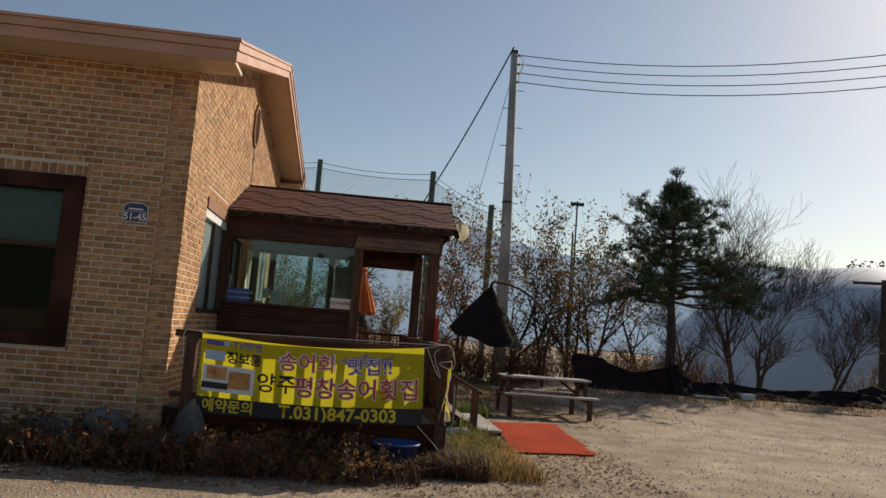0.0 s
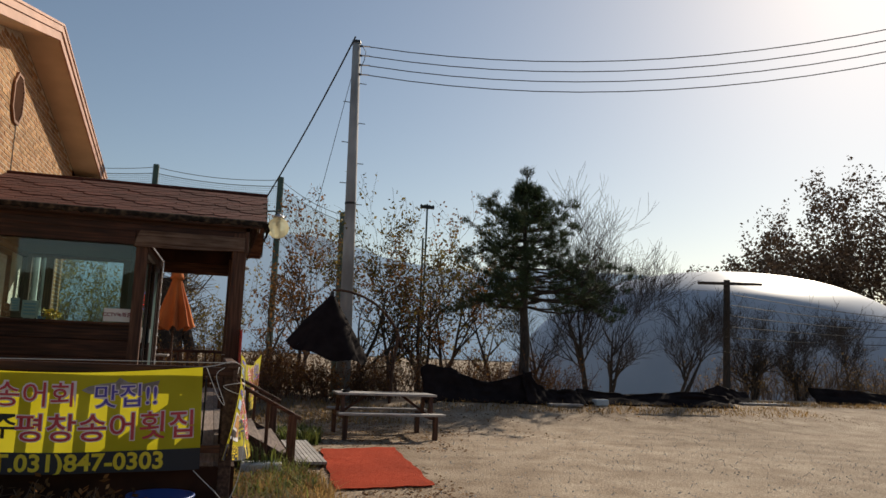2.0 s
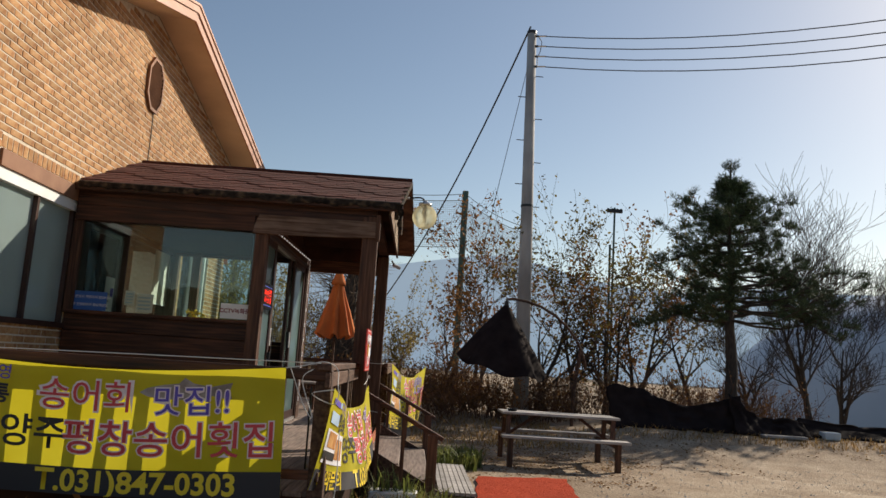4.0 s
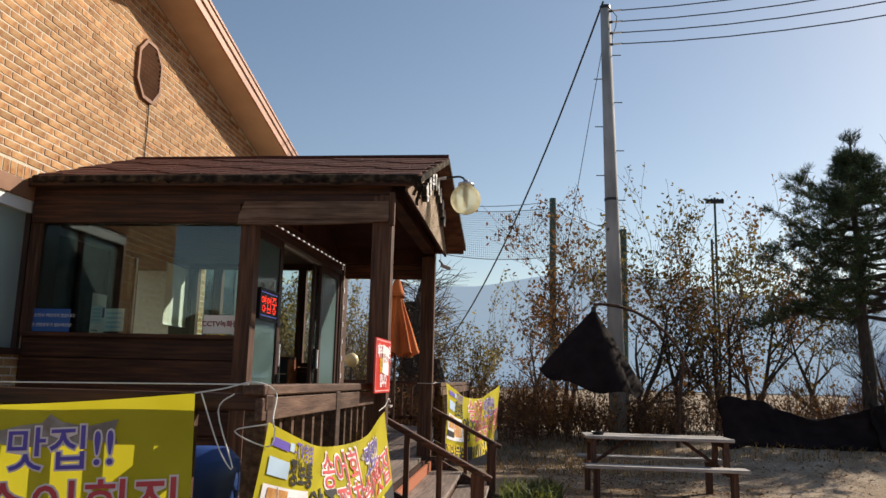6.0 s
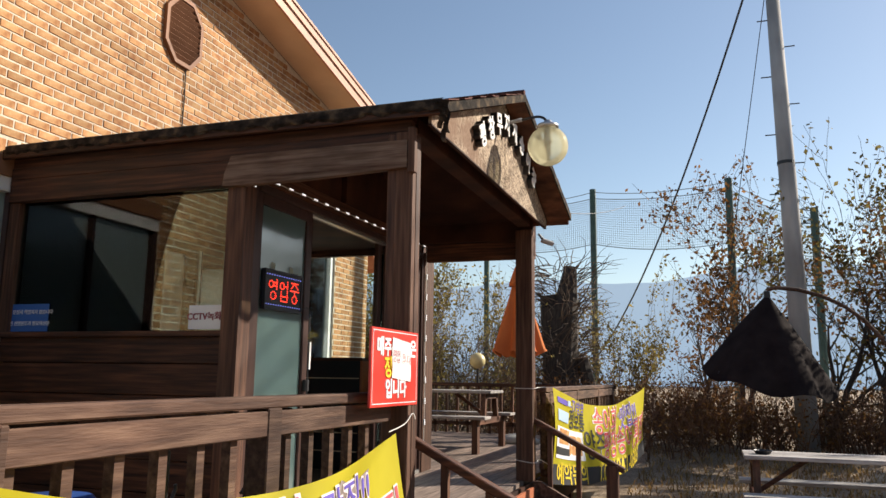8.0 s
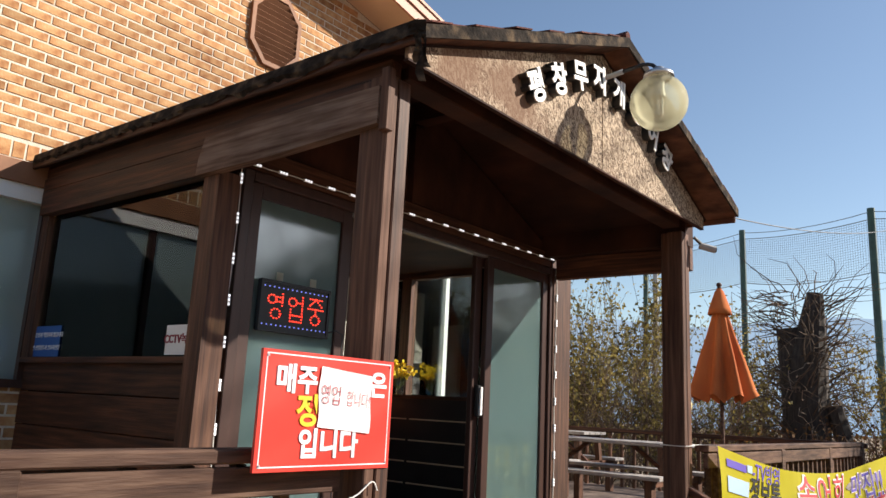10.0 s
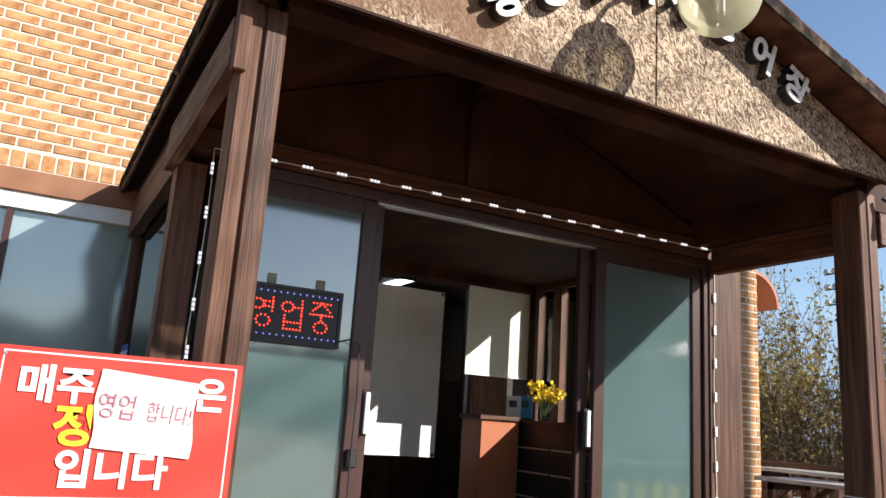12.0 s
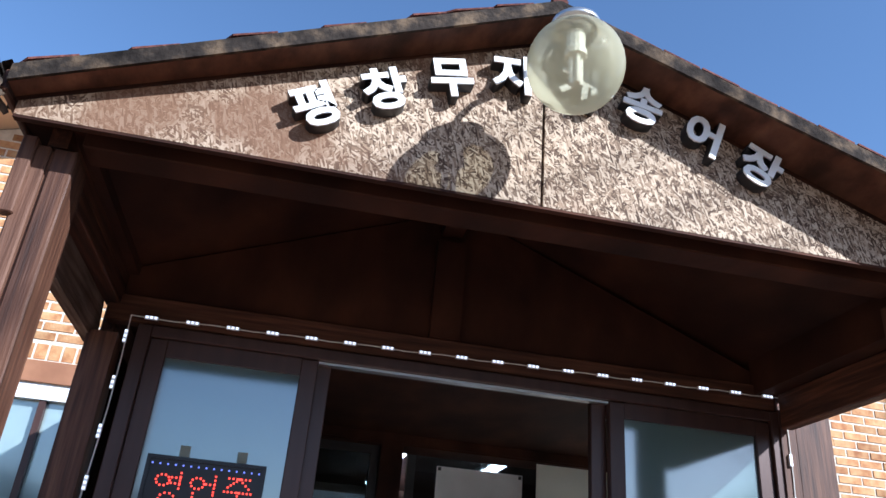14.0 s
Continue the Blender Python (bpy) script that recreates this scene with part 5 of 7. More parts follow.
jung = [[(-0.35, 0.6), (0.4, 0.6)], [(0.03, 0.6), (-0.35, 0.28)], [(0.03, 0.6), (0.4, 0.28)], [(-0.45, 0.12), (0.5, 0.12)], [(0.03, 0.12), (0.03, -0.1)], ring(0.03, -0.4, 0.28)]
bmb = bmesh.new()
for ch, yy in ((yeong, 11.985), (eop, 12.12), (jung, 12.255)):
    bm = bmesh.new()
    for y, z in dots(ch, yy, 1.932, 0.11):
        box(-0.185, -0.181, y - 0.0035, y + 0.0035, z - 0.0035, z + 0.0035, bm)
    part("red_character", bm, LEDRED, ld, "glowing red diode character")["kind"] = "stuff"
for k in range(15):
    y = 11.91 + k * 0.03
    for z in (1.835, 2.027):
        box(-0.185, -0.181, y - 0.003, y + 0.003, z - 0.003, z + 0.003, bmb)
part("blue_dots", bmb, LEDBLUE, ld, "small blue border diodes")["kind"] = "stuff"
for y in (12.02, 12.25):
    part("hook", box(-0.214, -0.208, y - 0.02, y + 0.02, 2.06, 2.11), CREAM, ld)
tagged(part("sign_cable", tube([(-0.18, 12.34, 1.83), (-0.165, 12.4, 1.85), (-0.165, 12.45, 1.83), (-0.168, 12.46, 1.6), (-0.168, 12.455, 1.3), (-0.168, 12.46, 0.9)], 0.004, 5), WIRE), "black cable hanging from the LED sign", "cable")

# ---- stickers in the porch windows ----
cc = thing("window_sign", (-0.4, 11.61, 1.65), "white rounded sticker reading CCTV recording", "sign")
part("card", box(-0.53, -0.25, 11.61, 11.614, 1.655, 1.8, bevel=0.001), WHITE, cc)
letters("CCTV녹화중", 0.055, facing("y", (-0.39, 11.608, 1.73)), mat("maroon_ink", (0.25, 0.03, 0.04), 0.6), cc, thick=0.001)
bl = thing("window_sign", (-1.85, 11.61, 1.63), "blue window notice with two lines of white writing", "sign")
part("card", box(-1.96, -1.63, 11.61, 11.614, 1.65, 1.83), mat("blue_card", (0.03, 0.12, 0.4), 0.5), bl)
letters("신발 분실시 책임지지 않습니다", 0.032, facing("y", (-1.795, 11.607, 1.775)), WHITEINK, bl)
letters("개인 신발봉투가 필요하신분", 0.032, facing("y", (-1.795, 11.607, 1.7)), WHITEINK, bl)
for x, z, w, h, label in ((-1.42, 1.72, 0.09, 0.14, "small white paper notice taped inside the window"), (-1.27, 1.66, 0.16, 0.18, "pale blue printed leaflet behind the window")):
    nt = thing("paper_notice", (x, 11.64, z), label, "notice")
    part("sheet", box(x - w / 2, x + w / 2, 11.628, 11.63, z, z + h), PAPER, nt)
    for k in range(4):
        part("print_bar", box(x - w * 0.4, x + w * 0.35, 11.625, 11.628, z + h * (0.15 + 0.2 * k), z + h * (0.24 + 0.2 * k)), SKYINK, nt)

# ---- porch room contents ----
tagged(part("floor_porch", box(XE - 0.26, XD - 0.08, 11.66, 14.84, DZ + 0.002, DZ + 0.012), DARKFLOOR), "dark tiled floor of the porch room", "floor", kind="structure")
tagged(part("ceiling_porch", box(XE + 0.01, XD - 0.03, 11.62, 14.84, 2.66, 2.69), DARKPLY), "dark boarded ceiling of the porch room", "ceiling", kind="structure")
gd = thing("wall_poster", (-2.6, 13.85, 1.22), "large white poster on a dark glazed partition inside", "poster")
part("sheet", box(-2.604, -2.6, 13.52, 14.18, 1.22, 2.59), PAPER, gd)
for y, z in ((13.54, 2.57), (14.16, 2.57), (13.54, 1.24), (14.16, 1.24)):
    part("pin", box(-2.6, -2.596, y - 0.012, y + 0.012, z - 0.012, z + 0.012), BLACK, gd)
ptn = thing("partition", (-2.62, 13.9, DZ), "dark glazed partition with a silver edge", "partition")
for a, b2, c, d in ((13.3, 13.36, DZ, 2.75), (14.42, 14.5, DZ, 2.75), (13.36, 14.42, 2.68, 2.75), (13.36, 14.42, DZ, DZ + 0.1)):
    part("frame", box(-2.65, -2.61, a, b2, c, d), BLACK, ptn)
part("silver_edge", box(-2.61, -2.602, 14.43, 14.46, DZ, 2.74), SILVER, ptn)
part("pane", box(-2.632, -2.628, 13.36, 14.42, DZ + 0.1, 2.68), BLACKGLASS, ptn)
nt = thing("paper_notice", (XE - 0.07, 12.84, 1.5), "printed paper notice on the inner glass door", "notice")
part("sheet", box(XE - 0.075, XE - 0.073, 12.71, 12.96, 1.5, 2.08), PAPER, nt)
part("print_block", box(XE - 0.073, XE - 0.071, 12.86, 12.94, 1.86, 1.96), BLUEINK, nt)
for j in range(5):
        part("print_bar", box(XE - 0.073, XE - 0.071, 12.73, 12.84, 1.56 + 0.08 * j, 1.575 + 0.08 * j), GREYINK, nt)

rack = thing("shoe_rack", (-1.6, 14.6, DZ), "dark shoe cabinet with pale shelf edges", "cabinet")
part("body", box(-2.0, -0.7, 14.45, 14.83, DZ + 0.012, 1.53), BLACK, rack)
part("top", box(-2.01, -0.68, 14.42, 14.83, 1.53, 1.56), DARKWOOD_X, rack)
for k in range(5):
    for x0, x1 in ((-1.98, -1.4), (-1.36, -0.72)):
        part("shelf_edge", box(x0, x1, 14.436, 14.45, 0.68 + k * 0.17, 0.69 + k * 0.17), SOFFIT, rack)
part("end_panel", box(-0.7, -0.68, 14.43, 14.83, DZ + 0.012, 1.53), TERRACOTTA, rack)
cab = thing("cabinet", (-1.8, 14.2, DZ), "reddish wooden cabinet beside the shoe rack", "cabinet")
part("body", box(-2.0, -1.72, 14.08, 14.41, DZ + 0.012, 1.55, bevel=0.004), TERRACOTTA, cab)
part("top", box(-2.01, -1.7, 14.06, 14.415, 1.55, 1.58), DARKWOOD_Y, cab)
vase = thing("flower_vase", (-1.75, 14.55, 1.56), "glass jar of yellow flowers on the cabinet", "vase")
part("jar", lathe([(0.0, 0), (0.045, 0.0), (0.05, 0.02), (0.048, 0.1), (0.04, 0.13), (0.045, 0.14)], (-1.6, 14.55, 1.562), 14), CLEAR, vase, smooth=True)
fg = Twigs(7)
for k in range(40):
    p = Vector((-1.6, 14.55, 1.6))
    q = p + Vector((fg.rng.uniform(-0.1, 0.1), fg.rng.uniform(-0.1, 0.1), fg.rng.uniform(0.12, 0.24)))
    fg.limb([p, q], [0.002, 0.0015], 3)
    for _ in range(7):
        fg.leaf(q + fg.jitter(0.02), 0.035, 1.3)
raw("stems", fg.v, fg.f, GRASS, vase)
raw("petals", fg.lv, fg.lf, YELLOWINK, vase, "bright yellow petals")
for x, w, m2, label in ((-1.86, 0.14, PAPER, "white and green leaflet standing on the cabinet"), (-1.7, 0.1, mat("leaflet_blue", (0.05, 0.25, 0.55), 0.5), "blue leaflet standing on the cabinet")):
    lf = thing("leaflet", (x, 14.44, 1.58), label, "leaflet")
    part("card", beam((x - w / 2, 14.44, 1.66), (x + w / 2, 14.47, 1.66), 0.004, 0.16), m2, lf)
    part("print_block", beam((x - w * 0.35, 14.435, 1.68), (x + w * 0.2, 14.455, 1.68), 0.002, 0.05), GREENPOLE, lf)
br = thing("brick_step", (-1.85, 13.6, DZ), "low red brick plinth inside the porch", "plinth")
for k in range(4):
    for j in range(4):
        part("brick", box(-1.98 + j * 0.2 + 0.1 * (k % 2), -1.79 + j * 0.2 + 0.1 * (k % 2), 13.95, 14.04, DZ + 0.015 + k * 0.067, DZ + 0.072 + k * 0.067), BRICK, br)
# sliding glass in the house openings
for y0, y1 in ((11.95, 13.03),):
    dr = thing("inner_door", (XE - 0.1, y0, DZ), "dark aluminium framed glass door into the house", "door", "inner doors")
    for a, b2, c, d in ((y0, y0 + 0.06, DZ, 2.6), (y1 - 0.06, y1, DZ, 2.6), (y0 + 0.06, y1 - 0.06, 2.53, 2.6), (y0 + 0.06, y1 - 0.06, DZ, DZ + 0.1)):
        part("frame", box(XE - 0.14, XE - 0.08, a, b2, c, d), BLACK, dr)
    part("pane", box(XE - 0.112, XE - 0.108, y0 + 0.06, y1 - 0.06, DZ + 0.1, 2.53), DARKGLASS, dr)
part_bl = thing("wall_blind", (XE - 0.05, 14.3, 1.9), "cream roller blind half drawn over the inner opening", "blind")
part("sheet", box(XE - 0.05, XE - 0.045, 14.12, 14.71, 1.9, 2.6), IVORY, part_bl)
part("bottom_bar", box(XE - 0.06, XE - 0.04, 14.12, 14.71, 1.885, 1.9), WHITE, part_bl)

# ---- tables ----
def picnic_table(at, length, top_z, label):
    x, y, z = at
    t = thing("picnic_table", at, label, "table", "picnic tables")
    h = length / 2
    for k in range(4):
        part("top_board", box(x - h, x + h, y - 0.3 + k * 0.152, y - 0.156 + k * 0.152, z + top_z - 0.035, z + top_z, bevel=0.005), GREYWOOD, t)
    for s in (-1, 1):
        part("bench_board", box(x - h - 0.03, x + h + 0.05, y + s * 0.6 - 0.13, y + s * 0.6 + 0.13, z + 0.4, z + 0.435, bevel=0.005), GREYWOOD, t)
        for sx in (-1, 1):
            part("bench_leg", box(x + sx * (h - 0.1) - 0.035, x + sx * (h - 0.1) + 0.035, y + s * 0.6 - 0.05, y + s * 0.6 + 0.05, z - 0.02, z + 0.4), DARKWOOD_Z, t)
    for sx in (-1, 1):
        xx = x + sx * (h - 0.1)
        part("cross_bar", box(xx - 0.03, xx + 0.03, y - 0.62, y + 0.62, z + 0.33, z + 0.4), DARKWOOD_Y, t)
        part("top_bar", box(xx - 0.03, xx + 0.03, y - 0.29, y + 0.29, z + top_z - 0.1, z + top_z - 0.035), DARKWOOD_Y, t)
        for s in (-1, 1):
            part("leg", beam((xx, y + s * 0.24, z + top_z - 0.05), (xx, y + s * 0.3, z + 0.35), 0.06, 0.07), DARKWOOD_Z, t)
        part("brace", beam((xx, y, z + 0.38), (xx - sx * 0.45, y, z + top_z - 0.04), 0.04, 0.04), DARKWOOD_X, t)
    return t


picnic_table((3.56, 15.6, 0.0), 1.72, 0.735, "grey weathered picnic table with fixed benches on the gravel")
ash = thing("ashtray", (2.9, 15.6, 0.735), "small dark bowl on the picnic table", "bowl")
part("bowl", lathe([(0.0, 0.0), (0.06, 0.0), (0.085, 0.035), (0.078, 0.035), (0.055, 0.01), (0.0, 0.01)], (2.87, 15.5, 0.736), 16), BLACK, ash)
picnic_table((-0.9, 17.2, DZ), 1.6, 0.73, "picnic table with benches standing on the deck")
picnic_table((-2.4, 18.6, DZ), 1.2, 0.76, "pale-topped picnic table at the back of the deck")

# ---- folded orange umbrella ----
um = thing("garden_umbrella", (-0.12, 18.4, DZ), "folded orange garden umbrella on a wooden pole", "umbrella")
part("base", lathe([(0.0, 0.0), (0.28, 0.0), (0.29, 0.04), (0.2, 0.1), (0.05, 0.13), (0.0, 0.13)], (-0.12, 18.4, DZ + 0.001), 24), CONCRETE, um, "round grey stone base", smooth=True)
part("pole", tube([(-0.12, 18.4, DZ + 0.1), (-0.12, 18.4, 2.95)], 0.022, 10), RAILWOOD, um)
uv, uf = [], []
NS, NR = 48, 14
for j in range(NR + 1):
    f = j / NR
    z = 2.97 - 1.25 * f
    base = 0.028 + 0.285 * f ** 1.1
    for i in range(NS):
        a = i * math.tau / NS
        fold = 1 + (0.28 * math.cos(8 * a + 0.4 * math.sin(a)) + 0.1 * math.cos(3 * a + 1)) * min(1, f * 1.6)
        r = base * fold
        zz = z + (0.05 * math.cos(8 * a) if j == NR else 0)
        uv.append((-0.12 + r * math.cos(a) * 1.0, 18.4 + r * math.sin(a) * 0.85, zz))
for j in range(NR):
    for i in range(NS):
        i2 = (i + 1) % NS
        uf.append((j * NS + i, j * NS + i2, (j + 1) * NS + i2, (j + 1) * NS + i))
raw("canopy", uv, uf, ORANGE, um, "folded orange cloth", smooth=True)
part("vent_cap", lathe([(0.012, 0.05), (0.05, 0.0), (0.12, -0.2), (0.135, -0.27), (0.128, -0.27)], (-0.12, 18.4, 2.95), 24), ORANGE, um, smooth=True)
part("finial", lathe([(0.0, 0.07), (0.025, 0.06), (0.032, 0.035), (0.02, 0.01), (0.03, 0.0), (0.0, -0.01)], (-0.12, 18.4, 2.99), 14), DARKWOOD, um, smooth=True)

# globe garden lamp at the back rail, green jar on the deck
gl2 = thing("garden_lamp", (-0.83, 17.95 + 2.1, 1.25), "yellowed globe lamp on the rear railing", "lamp")
part("globe", lathe([(0.13 * math.sin(math.pi * k / 12), -0.13 * math.cos(math.pi * k / 12)) for k in range(13)], (-1.18, 19.95, 1.66), 20), mat("cream_globe", (0.62, 0.52, 0.26), 0.4), gl2, smooth=True)
part("stem", tube([(-1.18, 19.95, 1.3), (-1.18, 19.95, 1.54)], 0.02), BLACK, gl2)
pot = thing("clay_jar", (-1.45, 17.3, DZ), "pale green glazed jar on the deck", "jar")
part("body", lathe([(0.0, 0), (0.14, 0), (0.18, 0.15), (0.19, 0.35), (0.16, 0.5), (0.18, 0.53), (0.16, 0.53), (0.0, 0.5)], (-1.75, 16.4, DZ), 20), mat("celadon", (0.28, 0.34, 0.2), 0.3), pot, smooth=True)

# ---- concrete pole, wires ----
ep = thing("utility_pole", (3.97, 22.5, 0.2), "tall grey concrete utility pole with step bolts", "pole")
part("shaft", tube([(3.98, 22.5, -0.3), (3.9, 22.5, 4.8), (3.8, 22.5, 9.78)], [0.19, 0.15, 0.11], 18), POLE, ep, smooth=True)
part("cap", tube([(3.8, 22.5, 9.78), (3.798, 22.5, 9.85)], 0.125, 14), BLACK, ep)
part("strap", tube([(3.885, 22.5, 5.28), (3.884, 22.5, 5.34)], 0.152, 18), BLACK, ep, "dark steel band")
for k in range(12):
    z = 2.5 + k * 0.56
    part("step_bolt", tube([(3.97 - 0.0165 * z, 22.5, z), (3.97 - 0.0165 * z + (0.31 if k % 2 else -0.31), 22.5, z)], 0.011, 6), BLACK, ep)
ends = []
for k in range(4):
    z = 9.7 - 0.27 * k
    ins = part("insulator", tube([(3.8, 22.45, z), (3.96, 22.42, z)], 0.03, 8), BLACK, ep)
    part("clamp", tube([(3.96, 22.42, z), (4.17, 22.4, z + 0.01)], 0.018, 6), SILVER, ins)
    ends.append((4.15, 22.4, z))
part("jumper", tube([(3.95, 22.42, 9.7), (4.05, 22.41, 9.55), (4.02, 22.41, 9.3), (3.95, 22.42, 9.1), (3.96, 22.42, 8.9)], 0.01, 5), WIRE, ep)


def sagging(a, b2, sag, k=24):
    return [(a[0] + (b2[0] - a[0]) * i / k, a[1] + (b2[1] - a[1]) * i / k, a[2] + (b2[2] - a[2]) * i / k - 4 * sag * (i / k) * (1 - i / k)) for i in range(k + 1)]


for k, e in enumerate(ends):
    tagged(part("power_line", tube(sagging(e, (28.64, 10.59, 15.33 - 0.3 * k), 2.6), 0.013, 5), WIRE), "thin black power line crossing the sky", "cable", "power lines")
tagged(part("service_cable", tube(sagging((3.76, 22.5, 9.98), (-3.48, 38.96, 1.14), 2.18), 0.022, 6), WIRE), "twisted black cable sagging down from the pole", "cable")
tagged(part("guy_wire", tube([(3.79, 22.55, 9.2), (2.3, 26.0, 0.1)], 0.008, 5), WIRE), "straight thin guy wire of the pole", "cable")
tagged(part("house_cable", tube(sagging((-2.0, 17.6, 4.6), (-0.9, 41.9, 9.0), 0.6), 0.012, 5), WIRE), "thin cable from the house eave", "cable")

# ---- cantilever shade with a hanging black canopy ----
sh = thing("cantilever_parasol", (4.75, 21.1, 0.3), "hanging cantilever parasol folded into a black cone", "parasol")
ax, ay, az = 3.35, 21.1, 2.76
sv, sf = [], []
NS = 48
for j in range(11):
    f = j / 10
    for i in range(NS):
        a = i * math.tau / NS
        fold = 1 + (0.045 * math.cos(6 * a) + 0.02 * math.sin(13 * a)) * f
        r = 0.025 + 0.94 * f
        drop = -1.4 - 0.17 * math.cos(a) + 0.15 * math.sin(a) + 0.05 * math.cos(6 * a) * f
        sv.append((ax + r * math.cos(a) * fold - 0.05 * f, ay + r * math.sin(a) * fold * 0.9, az + drop * f + 0.05 * math.sin(f * 3.1)))
for j in range(10):
    for i in range(NS):
        i2 = (i + 1) % NS
        sf.append((j * NS + i, j * NS + i2, (j + 1) * NS + i2, (j + 1) * NS + i))
raw("canopy", sv, sf, BLACKCLOTH, sh, "black cloth cone", smooth=True)
armp = [(ax, ay, az + 0.02), (ax + 0.01, ay, az + 0.1)] + [(ax + 0.1 + 1.78 * math.sin(a), ay + 0.1 * a, az + 0.12 - 1.72 * (1 - math.cos(a))) for a in (0.03, 0.2, 0.4, 0.6, 0.8, 1.0, 1.15, 1.3, 1.4)]
part("arm", tube(armp, 0.032, 8), RAILWOOD, sh, "bowed wooden arm", smooth=True)
part("mast", tube([(armp[-3][0], armp[-3][1], armp[-3][2]), (armp[-3][0] - 0.12, armp[-3][1], 1.0), (armp[-3][0] - 0.15, armp[-3][1], 0.1)], 0.04, 8), RAILWOOD, sh)
part("hub", lathe([(0.0, 0.08), (0.05, 0.06), (0.05, -0.04), (0.0, -0.06)], (ax, ay, az), 12), BLACK, sh)
for k in range(6):
    a = k * math.tau / 6 + 0.5
    part("rib", tube([(ax, ay, az - 0.03), (ax + 0.85 * math.cos(a) - 0.05, ay + 0.76 * math.sin(a), az - 1.33 - 0.17 * math.cos(a) + 0.15 * math.sin(a))], 0.009, 5), BLACK, sh)

# ---- black netting heaped along the bank ----
def tarp(x0, y0, x1, y1, h0, h1, seed, label):
    rng = random.Random(seed)
    vs, fs = [], []
    K, L = 40, 9
    for i in range(K + 1):
        f = i / K
        x, y = x0 + (x1 - x0) * f, y0 + (y1 - y0) * f
        h = (h0 + (h1 - h0) * f) * (0.86 + 0.22 * math.sin(f * 6.2 + seed) + 0.1 * noise.noise((f * 9, seed, 0)))
        g0 = ground_z(x, y)
        for j in range(L + 1):
            v = j / L
            vs.append((x + 0.06 * noise.noise((f * 14, v * 4, seed)), y - 0.5 * (1 - v) ** 1.6 + 0.12 * noise.noise((f * 11, v * 5, seed + 3)), g0 + 0.01 + h * v))
    for i in range(K):
        for j in range(L):
            a = i * (L + 1) + j
            fs.append((a, a + L + 1, a + L + 2, a + 1))
    ob = raw("netting", vs, fs, BLACKCLOTH, smooth=True)
    m2 = ob.modifiers.new("thickness", "SOLIDIFY")
    m2.thickness = 0.03
    tagged(ob, label, "netting", "black netting")


tarp(5.55, 20.6, 8.4, 20.5, 0.78, 0.72, 1, "black shade netting stretched along the bank")
tarp(8.1, 20.4, 9.7, 20.4, 0.75, 0.25, 2, "slumped black netting beside the pine")
tarp(9.7, 20.6, 14.2, 20.6, 0.42, 0.3, 3, "low roll of black netting on the bank")
tarp(14.0, 22.0, 16.4, 22.6, 0.35, 0.55, 5, "crumpled black netting at the pole")
tarp(19.5, 23.5, 27.0, 23.0, 0.45, 0.7, 8, "black netting piled on the bank")
for x, y, w in ((9.0, 19.8, 0.45), (16.0, 21.3, 0.8)):
    pl = tagged(part("plank", box(x - w, x + w, y - 0.1, y + 0.12, ground_z(x, y) + 0.01, ground_z(x, y) + 0.07, bevel=0.01), GREYWOOD), "grey plank lying on the bank", "plank", "loose planks")
st = thing("stool", (22.3, 22.6, 0.32), "small white plastic stool on the bank", "stool")
part("seat", box(22.1, 22.5, 22.4, 22.8, 0.62, 0.66, bevel=0.02), WHITE, st)
for dx in (22.13, 22.47):
    for dy in (22.43, 22.77):
        part("leg", box(dx - 0.03, dx + 0.03, dy - 0.03, dy + 0.03, 0.3, 0.62), WHITE, st)
bx = tagged(part("storage_box", box(9.95, 10.3, 20.0, 20.25, 0.3, 0.46, bevel=0.02), mat("pale_box", (0.5, 0.55, 0.58), 0.6)), "pale plastic box on the bank", "box")

# ---- T-shaped pole with wires ----
tp = thing("timber_pole", (16.35, 23.5, 0.3), "dark T-shaped pole with a crossbar", "pole")
part("shaft", tube([(16.35, 23.5, -0.2), (16.4, 23.5, 4.16)], [0.12, 0.1], 12), BARK, tp)
part("crossarm", beam((15.3, 23.45, 4.0), (17.7, 23.45, 4.1), 0.08, 0.09), BARK, tp)
for k in range(5):
    z = 3.7 - 0.35 * k
    tagged(part("cable", tube(sagging((16.5, 23.4, z), (44, 26 - k, z + 1.0 + 0.4 * k), 0.8), 0.013, 4), WIRE), "thin cable from the T-shaped pole", "cable", "low cables")

# ---- netting posts, floodlights ----
net = thing("ball_net", (0, 42, 0), "tall green posts with a grey ball net between", "net")
posts = [(-18.0, 57.0, 12.6), (-10.4, 52.8, 12.1), (-3.26, 48.6, 11.5), (3.52, 44.5, 10.6), (6.9, 43.5, 8.8)]
for x, y, h in posts:
    part("post", tube([(x, y, -4), (x, y, h)], 0.17, 10), GREENPOLE, net)
nv, nf = [], []


def strand(pts, w, up):
    """A flat thread along pts, w wide."""
    for p, q in zip(pts, pts[1:]):
        i = len(nv)
        d = Vector((0, 0, w)) if up else (Vector(q) - Vector(p)).cross(Vector((0, 1, 0))).normalized() * w
        nv.extend([Vector(p) - d, Vector(p) + d, Vector(q) + d, Vector(q) - d])
        nf.append((i, i + 1, i + 2, i + 3))


